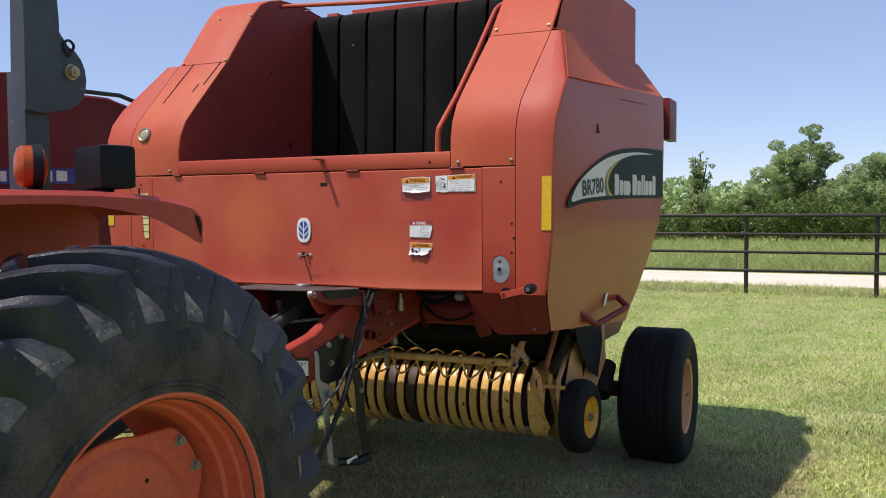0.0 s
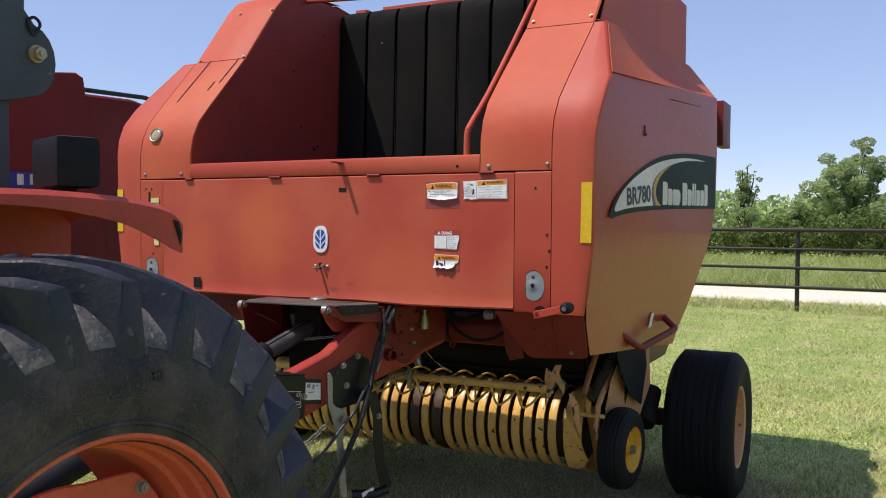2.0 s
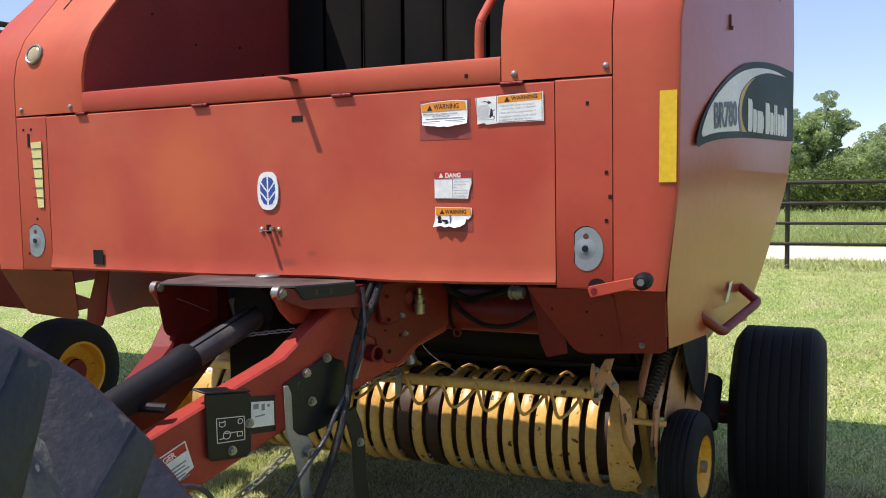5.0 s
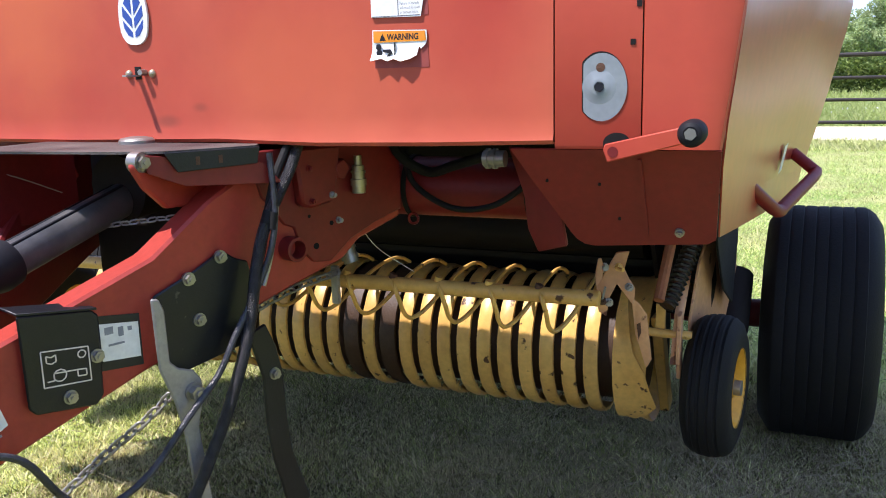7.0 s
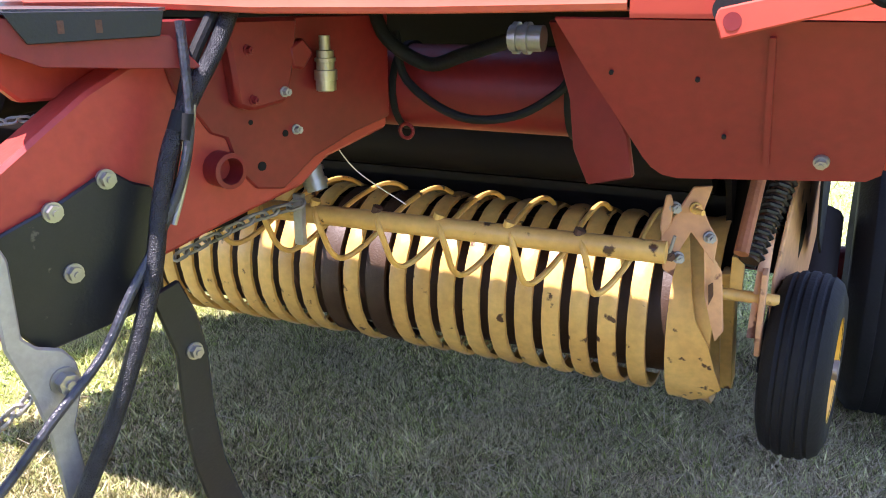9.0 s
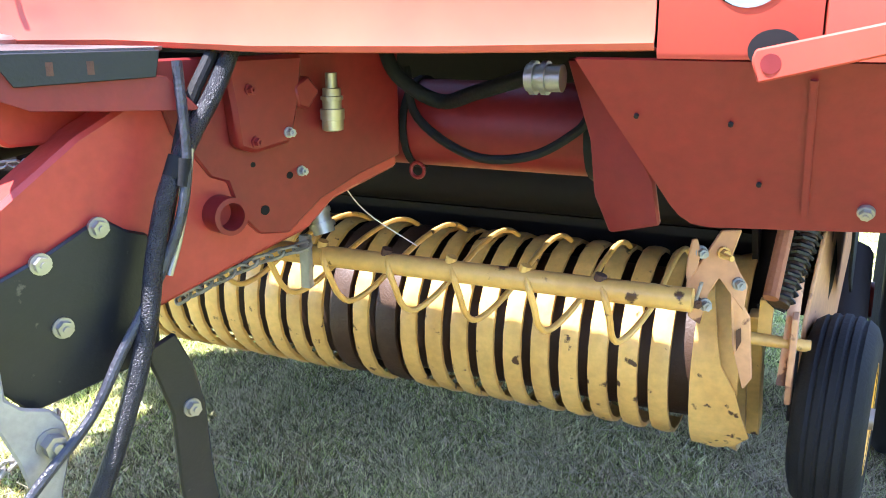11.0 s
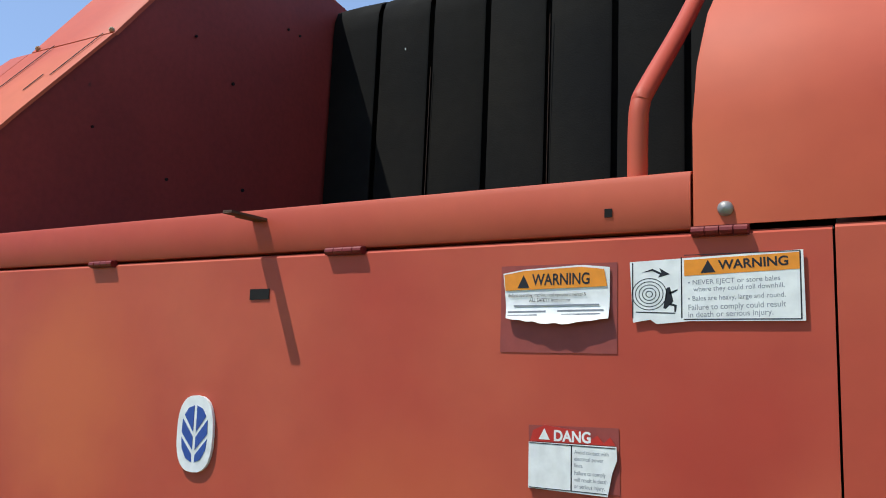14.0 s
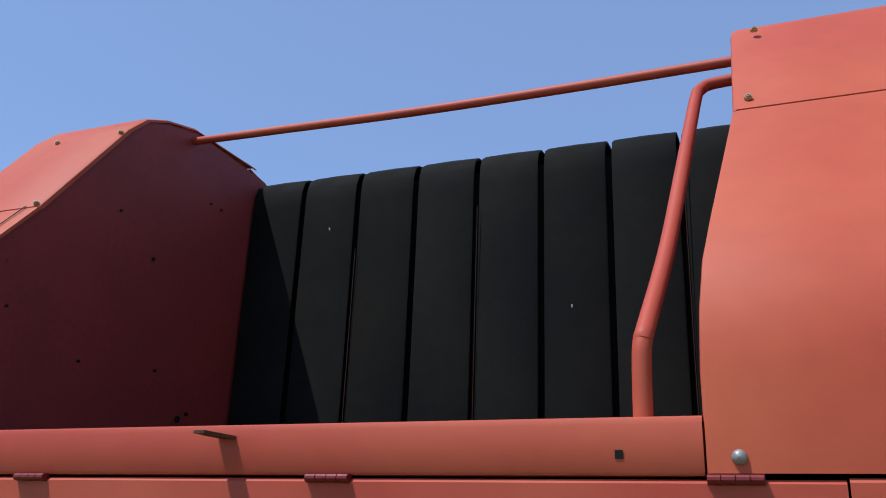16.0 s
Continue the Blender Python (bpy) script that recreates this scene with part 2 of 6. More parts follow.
DECAL_WHITE = material("off_white_vinyl", (0.74, 0.66, 0.62), 0.4, coat=0.08)
DECAL_BLUE = material("grey_blue_vinyl", (0.13, 0.13, 0.22), 0.5)
DECAL_YELLOW = material("gold_vinyl", (0.60, 0.36, 0.05), 0.5)
REFLECTOR = material("yellow_reflective_tape", (0.72, 0.46, 0.02), 0.35, vary=(0.66, 0.42, 0.02), scale=16)
RESIDUE = material("glue_residue", (0.27, 0.055, 0.045), 0.55, vary=(0.33, 0.06, 0.045), scale=25)
HOLE = material("dark_hole", (0.004, 0.003, 0.003), 0.9)
AMBER = material("amber_lens", (0.42, 0.075, 0.012), 0.3, vary=(0.24, 0.040, 0.010), amount=0.9, scale=22)
LAMP_GLASS = material("clear_lamp_lens", (0.42, 0.34, 0.20), 0.2, vary=(0.34, 0.27, 0.15), scale=40)
FENDER = material("sun_faded_fender_paint", (0.50, 0.068, 0.042), 0.42, vary=(0.42, 0.056, 0.037), amount=0.8, scale=4, spec=0.3,
                  speck=(0.24, 0.06, 0.03), speck_scale=12, speck_at=0.74)
SCALE_YELLOW = material("pale_yellow_vinyl", (0.74, 0.66, 0.26), 0.4)
BRAID = material("braided_hose_cover", (0.010, 0.010, 0.013), 0.33, vary=(0.045, 0.045, 0.05), scale=60, fine=400, bump=1.0, bump_scale=420)
GREY_HOSE = material("scuffed_black_hose", (0.020, 0.020, 0.026), 0.32, vary=(0.09, 0.09, 0.10), scale=26, bump=0.5)
GRIME = material("grimy_brown_steel", (0.056, 0.027, 0.012), 0.55, vary=(0.025, 0.013, 0.007), scale=10, fine=60, bump=0.3)
FENCE_PAINT = material("dark_brown_pipe_paint", (0.020, 0.014, 0.012), 0.5, vary=(0.035, 0.024, 0.02), scale=4)
GRAVEL = material("pale_gravel", (0.66, 0.57, 0.44), 0.9, vary=(0.76, 0.68, 0.55), amount=0.9, scale=0.6, fine=9, bump=0.5, bump_scale=12)
BARK = material("grey_brown_bark", (0.10, 0.075, 0.055), 0.9, vary=(0.06, 0.045, 0.035), scale=3, bump=0.6, bump_scale=20)


def leaf_material(name, a, b, c, dry=None, through=0.45):
    m = bpy.data.materials.new(name)
    m.use_nodes = True
    n, l = m.node_tree.nodes, m.node_tree.links
    bsdf = n["Principled BSDF"]
    geo = n.new("ShaderNodeNewGeometry")
    ramp = n.new("ShaderNodeValToRGB")
    ramp.color_ramp.elements[0].color, ramp.color_ramp.elements[1].color = (*a, 1), (*c, 1)
    mid = ramp.color_ramp.elements.new(0.5)
    mid.color = (*b, 1)
    l.new(geo.outputs["Random Per Island"], ramp.inputs["Fac"])
    co = n.new("ShaderNodeTexCoord")
    big = n.new("ShaderNodeTexNoise")
    big.inputs["Scale"].default_value = 0.9
    l.new(co.outputs["Object"], big.inputs["Vector"])
    mr = n.new("ShaderNodeMapRange")
    mr.inputs["From Min"].default_value, mr.inputs["From Max"].default_value = 0.3, 0.7
    mr.inputs["To Min"].default_value, mr.inputs["To Max"].default_value = 0.75, 1.25
    l.new(big.outputs["Fac"], mr.inputs["Value"])
    mul = n.new("ShaderNodeMix")
    mul.data_type, mul.blend_type = "RGBA", "MULTIPLY"
    mul.inputs["Factor"].default_value = 1.0
    colour = ramp.outputs["Color"]
    if dry:
        patch = n.new("ShaderNodeTexNoise")
        patch.inputs["Scale"].default_value, patch.inputs["Detail"].default_value, patch.inputs["Roughness"].default_value = 3.2, 8, 0.72
        l.new(co.outputs["Object"], patch.inputs["Vector"])
        pr = n.new("ShaderNodeMapRange")
        pr.inputs["From Min"].default_value, pr.inputs["From Max"].default_value = 0.46, 0.62
        pr.inputs["To Max"].default_value = 0.7
        l.new(patch.outputs["Fac"], pr.inputs["Value"])
        pm = n.new("ShaderNodeMix")
        pm.data_type = "RGBA"
        pm.inputs["B"].default_value = (*dry, 1)
        l.new(pr.outputs["Result"], pm.inputs["Factor"])
        l.new(colour, pm.inputs["A"])
        colour = pm.outputs["Result"]
    l.new(colour, mul.inputs["A"])
    l.new(mr.outputs["Result"], mul.inputs["B"])
    l.new(mul.outputs["Result"], bsdf.inputs["Base Color"])
    bsdf.inputs["Roughness"].default_value = 0.6
    tr = n.new("ShaderNodeBsdfTranslucent")
    l.new(mul.outputs["Result"], tr.inputs["Color"])
    mx = n.new("ShaderNodeMixShader")
    mx.inputs[0].default_value = through
    l.new(bsdf.outputs[0], mx.inputs[1])
    l.new(tr.outputs[0], mx.inputs[2])
    l.new(mx.outputs[0], n["Material Output"].inputs["Surface"])
    return m


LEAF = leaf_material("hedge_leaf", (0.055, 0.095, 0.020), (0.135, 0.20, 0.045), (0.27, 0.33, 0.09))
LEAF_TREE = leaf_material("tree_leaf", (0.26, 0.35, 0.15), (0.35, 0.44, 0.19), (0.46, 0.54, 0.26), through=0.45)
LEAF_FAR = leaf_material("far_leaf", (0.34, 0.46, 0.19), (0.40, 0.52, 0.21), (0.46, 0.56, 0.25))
BLADE = leaf_material("grass_blade", (0.05, 0.075, 0.014), (0.46, 0.53, 0.13), (0.98, 0.94, 0.48), dry=(0.70, 0.62, 0.36), through=0.3)
TALL_BLADE = leaf_material("tall_grass_blade", (0.26, 0.33, 0.09), (0.35, 0.42, 0.13), (0.48, 0.50, 0.22))


def ground_material():
    m = bpy.data.materials.new("mown_lawn")
    m.use_nodes = True
    n, l = m.node_tree.nodes, m.node_tree.links
    bsdf = n["Principled BSDF"]
    bsdf.inputs["Roughness"].default_value = 0.95
    co = n.new("ShaderNodeTexCoord")
    cols = [(0.25, 0.37, 0.07), (0.38, 0.465, 0.115), (0.49, 0.49, 0.20)]
    last = None
    for i, (sc, lo, hi) in enumerate(((0.5, 0.38, 0.66), (1.7, 0.46, 0.64))):
        t = n.new("ShaderNodeTexNoise")
        t.inputs["Scale"].default_value, t.inputs["Detail"].default_value = sc, 8
        t.inputs["Roughness"].default_value = 0.65
        l.new(co.outputs["Object"], t.inputs["Vector"])
        r = n.new("ShaderNodeMapRange")
        r.inputs["From Min"].default_value, r.inputs["From Max"].default_value = lo, hi
        l.new(t.outputs["Fac"], r.inputs["Value"])
        mx = n.new("ShaderNodeMix")
        mx.data_type = "RGBA"
        l.new(r.outputs["Result"], mx.inputs["Factor"])
        if last is None:
            mx.inputs["A"].default_value = (*cols[0], 1)
        else:
            l.new(last, mx.inputs["A"])
        mx.inputs["B"].default_value = (*cols[i + 1], 1)
        last = mx.outputs["Result"]
    fine = n.new("ShaderNodeTexNoise")
    fine.inputs["Scale"].default_value, fine.inputs["Detail"].default_value = 48, 9
    l.new(co.outputs["Object"], fine.inputs["Vector"])
    fr = n.new("ShaderNodeMapRange")
    fr.inputs["From Min"].default_value, fr.inputs["From Max"].default_value = 0.36, 0.64
    fr.inputs["To Min"].default_value, fr.inputs["To Max"].default_value = 0.06, 1.5
    l.new(fine.outputs["Fac"], fr.inputs["Value"])
    mul = n.new("ShaderNodeMix")
    mul.data_type, mul.blend_type = "RGBA", "MULTIPLY"
    mul.inputs["Factor"].default_value = 1.0
    l.new(last, mul.inputs["A"])
    l.new(fr.outputs["Result"], mul.inputs["B"])
    l.new(mul.outputs["Result"], bsdf.inputs["Base Color"])
    b = n.new("ShaderNodeBump")
    b.inputs["Strength"].default_value, b.inputs["Distance"].default_value = 0.8, 0.03
    l.new(fine.outputs["Fac"], b.inputs["Height"])
    l.new(b.outputs["Normal"], bsdf.inputs["Normal"])
    return m


# Darker red that puts the chamber's shade into its walls.
RED_INSIDE = material("shade_darkened_red_paint", (0.31, 0.040, 0.030), 0.6, vary=(0.24, 0.032, 0.026), amount=0.9, scale=3, speck=(0.06, 0.02, 0.016), speck_scale=12, speck_at=0.72)
STRAW = leaf_material("dry_straw", (0.30, 0.24, 0.13), (0.42, 0.35, 0.21), (0.55, 0.48, 0.33))
DEAD = leaf_material("dead_grass", (0.05, 0.030, 0.018), (0.45, 0.32, 0.20), (0.80, 0.66, 0.46), through=0.15)
# Darker copy of the blade colours, with the baler's shade in it.
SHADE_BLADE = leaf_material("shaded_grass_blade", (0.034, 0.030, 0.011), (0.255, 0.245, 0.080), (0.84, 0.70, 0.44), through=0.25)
LAWN = ground_material()


# ---- mesh helpers ----
def put(name, bm, mat, sharp=35):
    me = bpy.data.meshes.new(name)
    bm.normal_update()
    for f in bm.faces:
        f.smooth = True
    bm.to_mesh(me)
    bm.free()
    me.materials.append(mat)
    me.set_sharp_from_angle(angle=radians(sharp))
    return new(name, me)


def thing(name, at, label, category, group="", kind=""):
    ob = new(name)
    ob.location = at
    ob.empty_display_size = 0.1
    return tagged(ob, label, category, group, kind)


def part(name, bm, mat, parent, label="", sharp=35):
    """One mesh object under a thing or a part; its mesh is given in world places."""
    ob = put(name, bm, mat, sharp)
    ob.parent = parent
    if parent.type == "EMPTY":
        ob.matrix_parent_inverse = Matrix.Translation(-parent.location)
    if label:
        ob["label"] = label
    return ob


def bevel(bm, verts, w, seg=2):
    edges = {e for v in verts for e in v.link_edges}
    bmesh.ops.bevel(bm, geom=list(edges), offset=w, segments=seg, profile=0.7, affect="EDGES", clamp_overlap=True)


def box(bm, x0, x1, y0, y1, z0, z1, bev=0.0, m=None):
    r = bmesh.ops.create_cube(bm, size=1)
    bmesh.ops.scale(bm, vec=(x1 - x0, y1 - y0, z1 - z0), verts=r["verts"])
    bmesh.ops.translate(bm, vec=((x0 + x1) / 2, (y0 + y1) / 2, (z0 + z1) / 2), verts=r["verts"])
    if m is not None:
        bmesh.ops.transform(bm, matrix=m, verts=r["verts"])
    if bev:
        bevel(bm, r["verts"], bev)
    return bm


def axes(a, b):
    """Two directions square to the way from a to b."""
    d = (Vector(b) - Vector(a)).normalized()
    u = d.orthogonal().normalized()
    return d, u, d.cross(u)


def cyl(bm, a, b, r, seg=16, r2=None):
    a, b = Vector(a), Vector(b)
    d, u, w = axes(a, b)
    r2 = r if r2 is None else r2
    rings = []
    for p, q in ((a, r), (b, r2)):
        rings.append([bm.verts.new(p + (u * math.cos(k * math.tau / seg) + w * math.sin(k * math.tau / seg)) * q) for k in range(seg)])
    for k in range(seg):
        bm.faces.new((rings[0][k], rings[0][(k + 1) % seg], rings[1][(k + 1) % seg], rings[1][k]))
    bm.faces.new(rings[0][::-1])
    bm.faces.new(rings[1])
    return bm


def smooth_line(pts, steps=6):
    pts = [Vector(p) for p in pts]
    ext = [pts[0] * 2 - pts[1]] + pts + [pts[-1] * 2 - pts[-2]]
    out = []
    for i in range(1, len(ext) - 2):
        p0, p1, p2, p3 = ext[i - 1:i + 3]
        for s in range(steps):
            t = s / steps
            out.append(0.5 * (2 * p1 + (p2 - p0) * t + (2 * p0 - 5 * p1 + 4 * p2 - p3) * t * t + (3 * p1 - p0 - 3 * p2 + p3) * t ** 3))
    return out + [pts[-1]]


def tube(bm, pts, r, seg=10, steps=6, flat=1.0):
    line = smooth_line(pts, steps) if steps else [Vector(p) for p in pts]
    d = (line[1] - line[0]).normalized()
    u = d.orthogonal().normalized()
    rings = []
    for i, p in enumerate(line):
        d = (line[min(i + 1, len(line) - 1)] - line[max(i - 1, 0)]).normalized()
        u = (u - d * u.dot(d)).normalized()
        w = d.cross(u)
        rings.append([bm.verts.new(p + (u * math.cos(k * math.tau / seg) + w * math.sin(k * math.tau / seg) * flat) * r) for k in range(seg)])
    for a, b in zip(rings, rings[1:]):
        for k in range(seg):
            bm.faces.new((a[k], a[(k + 1) % seg], b[(k + 1) % seg], b[k]))
    bm.faces.new(rings[0][::-1])
    bm.faces.new(rings[-1])
    return bm


def prism(bm, poly, vec, bev=0.0):
    """A plate: the outline poly pushed out by vec."""
    vec = Vector(vec)
    a = [bm.verts.new(Vector(p)) for p in poly]
    b = [bm.verts.new(Vector(p) + vec) for p in poly]
    k = len(poly)
    bm.faces.new(a[::-1])
    bm.faces.new(b)
    for i in range(k):
        bm.faces.new((a[i], a[(i + 1) % k], b[(i + 1) % k], b[i]))
    bmesh.ops.recalc_face_normals(bm, faces=bm.faces[:])
    if bev:
        bevel(bm, a + b, bev, 1)
    return bm


def lathe(bm, prof, centre, axis, seg=40):
    """Turns the profile (distance along the axis, radius) round the axis through centre."""
    c = Vector(centre)
    d, u, w = axes((0, 0, 0), axis)
    rings = []
    for s, r in prof:
        rings.append([bm.verts.new(c + d * s + (u * math.cos(k * math.tau / seg) + w * math.sin(k * math.tau / seg)) * max(r, 1e-4)) for k in range(seg)])
    for a, b in zip(rings, rings[1:]):
        for k in range(seg):
            bm.faces.new((a[k], b[k], b[(k + 1) % seg], a[(k + 1) % seg]))
    bmesh.ops.recalc_face_normals(bm, faces=bm.faces[:])
    return bm


def skin(bm, rows, thick):
    """A sheet through rows of points, thick metres deep on the far side of its normals."""
    base = len(bm.faces)
    vs = [[bm.verts.new(Vector(p)) for p in row] for row in rows]
    made = []
    for a, b in zip(vs, vs[1:]):
        for i in range(len(a) - 1):
            made.append(bm.faces.new((a[i], a[i + 1], b[i + 1], b[i])))
    bm.normal_update()
    if thick:
        bmesh.ops.solidify(bm, geom=made, thickness=thick)
    return bm


def bolt(bm, at, normal, r=0.012, h=0.012):
    """A washer with a hexagon head."""
    at, nrm = Vector(at), Vector(normal).normalized()
    cyl(bm, at - nrm * 0.003, at + nrm * 0.003, r * 1.32, 16)
    cyl(bm, at, at + nrm * h, r, 6)
    cyl(bm, at + nrm * (h * 0.9), at + nrm * (h * 1.25), r * 0.45, 8)
    return bm


def dome(bm, at, normal, r):
    lathe(bm, [(0, r), (r * 0.35, r * 0.93), (r * 0.65, r * 0.7), (r * 0.85, r * 0.35), (r * 0.9, 0)], at, normal, 14)
    return bm


B = bmesh.new


def lettering(name, body, size, m, mat, parent, squeeze=1.0, bold=0.0):
    cu = bpy.data.curves.new(name, "FONT")
    cu.body, cu.size, cu.extrude, cu.offset = body, size, 0.00005, bold
    tmp = bpy.data.objects.new(name, cu)
    me = bpy.data.meshes.new_from_object(tmp)
    bpy.data.objects.remove(tmp)
    me.transform(m @ Matrix.Diagonal((squeeze, 1, 1, 1)))
    me.materials.append(mat)
    ob = new(name, me)
    ob.parent = parent
    return ob


def face_front(x, z, y=-0.004, lean=0.0):
    """Writing on a face that looks towards -y, its baseline starting at (x, z)."""
    return Matrix.Translation((x, y, z)) @ Matrix.Rotation(radians(lean), 4, "Y") @ Matrix.Rotation(radians(90), 4, "X")


def flat_front(bm, poly, y=-0.002, thick=0.0012):
    return prism(bm, [(x, y, z) for x, z in poly], (0, -thick, 0))


# ---- ground ----
gm = B()
span = [-3000, -400, -60, -20, 0, 20, 60, 400, 3000]
skin(gm, [[(x, y, 0) for x in span] for y in span], 0)
tagged(put("ground", gm, LAWN), "mown green lawn with dry yellow patches", "ground", kind="structure")
rb = B()
skin(rb, [[(x, y, 0.012 + 0.004 * math.sin(x)) for x in range(-200, 201, 10)] for y in (14.5, 15.5, 16.8, 18.0)], 0)
tagged(put("road", rb, GRAVEL), "pale gravel lane beyond the fence", "road", kind="structure")

# ---- round baler ----
baler = thing("round_baler", (0.02, 1.2, 0.0), "faded red round baler with a raised yellow pickup", "baler")
CX = -0.012


def mirror_x(x):
    return 2 * CX - x


# front door
PROFILE = [(0.0, 1.712), (0.0, 1.84), (0.015, 1.92), (0.05, 2.0), (0.12, 2.09), (0.338, 2.356)]
UPPER = [(0.3395, 2.3575), (0.59, 2.68), (0.66, 2.745), (0.75, 2.785), (0.88, 2.82), (1.245, 2.84)]

bm = B()
xs = [-0.983, -0.6, -0.2, 0.2, 0.45, 0.7, 0.9530]
rows = []
for z, y in ((1.705, 0.03), (1.705, 0.006), (1.700, 0.0), (1.4, 0.0), (1.2, 0.0), (1.165, -0.002), (1.150, -0.006), (1.143, -0.002), (1.141, 0.012), (1.141, 0.03)):
    rows.append([(x, y + (0.004 * math.sin(x * 9) if z < 1.18 else 0), z + (0.004 * math.sin(x * 7 + 1) if z < 1.16 else 0)) for x in xs])
skin(bm, rows[::-1], 0.003)
door = part("front_door", bm, RED_DOOR, baler, "faded red sheet steel front door with worn stickers")
# Dark sheet put behind the door for the shade in its gaps.
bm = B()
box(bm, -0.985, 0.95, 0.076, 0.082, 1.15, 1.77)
part("gap_shade_sheet", bm, DARK, baler)

# cross rail over the door
bm = B()
rows = [[(x, y, z) for x in (-0.797, -0.3, 0.3, 0.797)] for y, z in ((0.02, 1.7085), (0.002, 1.7095), (0.0, 1.713), (0.0, 1.772), (0.003, 1.780), (0.012, 1.783), (0.07, 1.785), (0.075, 1.72))]
skin(bm, rows, 0.003)
part("cross_rail", bm, RED, baler)

# side strips, corner covers and hoods, both sides


def shear(y):
    """The hoods lean to the right towards the rear."""
    base = 0.062 * max(0.0, min(1.0, y / 0.36))
    return base + (0.038 if side > 0 else -0.030) * max(0.0, min(1.0, (y - 0.6) / 0.64))


for side in (1, -1):
    def X(x):
        return x if side > 0 else mirror_x(x)

    def flip(rows):
        return rows if side > 0 else [r[::-1] for r in rows]

    low = 0.0 if side < 0 else 0.035
    upper = [(y, z - (low if z > 2.7 else low * 0.5 if z > 2.6 else 0)) for y, z in UPPER]
    bm = B()
    xs = [X(0.956), X(1.035), X(1.1115)]
    skin(bm, flip([[(x, y, z) for x in xs] for z, y in ((1.138, 0.02), (1.138, 0.003), (1.145, 0.0), (1.4, 0.0), (1.702, 0.0), (1.707, 0.004), (1.707, 0.02))]), 0.003)
    part("door_strip", bm, RED, baler)
    bm = B()
    rows = []
    for z, xo in ((1.138, 1.248), (1.20, 1.256), (1.42, 1.284), (1.55, 1.285), (1.712, 1.287)):
        rows.append([(X(1.113), 0.004, z), (X(1.116), 0.0, z), (X(1.2), 0.0, z), (X(xo - 0.012), 0.001, z), (X(xo - 0.003), 0.006, z), (X(xo), 0.02, z)])
    for (y, z), xo in zip(PROFILE[1:], (1.29, 1.298, 1.308, 1.312, 1.22)):
        k = shear(y) * (1 if side > 0 else 1)
        xo = xo if side > 0 else xo - k * 1.2
        rows.append([(X(1.113) + k, y + 0.004, z), (X(1.116) + k, y, z), ((X(1.116) + k + X(xo)) / 2, y, z), (X(xo - 0.012), y + 0.001, z), (X(xo - 0.003), y + 0.006, z), (X(xo), y + 0.02, z + 0.004)])
    skin(bm, flip(rows), 0.003)
    part("corner_cover", bm, RED, baler)
    # hood front, lower and upper sheet
    xi = 0.800 if side > 0 else mirror_x(-0.797)
    bm = B()
    rows = [[(X(xi - 0.002) + shear(y), y + 0.012, z), (X(xi) + shear(y), y + 0.002, z), (X(xi + 0.006) + shear(y), y, z), (X(0.95) + shear(y), y, z), (X(1.111) + shear(y), y, z)] for y, z in PROFILE]
    skin(bm, flip(rows), 0.003)
    part("hood_sheet", bm, RED_HOOD, baler)
    bm = B()
    rows = [[(X(xi - 0.002) + shear(y), y + 0.012, z - 0.004), (X(xi) + shear(y), y + 0.003, z), (X(xi + 0.006) + shear(y), y, z + 0.002), (X(0.95) + shear(y), y, z + 0.002), (X(1.105) + shear(y), y, z + 0.002), (X(1.112) + shear(y), y + 0.004, z - 0.002)] for y, z in upper]
    skin(bm, flip(rows), 0.003)
    part("hood_sheet", bm, RED_HOOD, baler)
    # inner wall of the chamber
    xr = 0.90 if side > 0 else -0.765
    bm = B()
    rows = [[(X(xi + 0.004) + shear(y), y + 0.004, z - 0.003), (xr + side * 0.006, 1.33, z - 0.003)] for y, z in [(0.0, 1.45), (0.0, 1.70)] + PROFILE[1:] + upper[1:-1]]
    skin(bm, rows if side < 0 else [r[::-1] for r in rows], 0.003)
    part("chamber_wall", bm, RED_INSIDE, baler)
    # outer wall of the hood
    bm = B()
    poly = [(0.42, 2.37), (0.59, 2.64), (0.66, 2.70), (0.88, 2.775), (1.245, 2.80), (2.15, 2.83), (2.15, 2.44), (0.55, 2.37)]
    prism(bm, [(X(1.108) + 0.062, y, z) for y, z in poly], (-side * 0.004, 0, 0))
    part("hood_wall", bm, RED, baler)
    # roof of the hood behind the front sheet
    bm = B()
    prism(bm, [(X(xi) + (0.07 if side > 0 else 0.02), 1.24, 2.835 - low), (X(1.10) + 0.062, 1.24, 2.835 - low), (X(1.10) + 0.062, 2.14, 2.82), (X(0.9) + (0.07 if side > 0 else 0.0), 2.14, 2.82)], (0, 0, -0.004))
    part("hood_roof", bm, RED_HOOD, baler)
    # shoulder between hood and side panel
    bm = B()
    e = 0.0 if side > 0 else 0.10
    wall = X(1.112) + 0.062
    low_a, low_b = Vector((X(1.313 - e), 0.138, 2.106)), Vector((X(1.478 - e), 1.46, 2.158))
    high_a, high_b = Vector((X(1.224) if side > 0 else wall - 0.004, 0.360, 2.362)), Vector((wall + side * 0.014, 2.17, 2.468))
    rows = [[low_a.lerp(low_b, k / 8) for k in range(9)], [low_a.lerp(low_b, k / 8).lerp(high_a.lerp(high_b, k / 8), 0.5) for k in range(9)],
            [high_a.lerp(high_b, k / 8) for k in range(9)], [Vector((wall - side * 0.004, p.y, p.z + 0.012)) for p in (high_a.lerp(high_b, k / 8) for k in range(9))]]
    skin(bm, flip(rows), 0.003)
    part("shoulder_sheet", bm, RED_HOOD, baler)

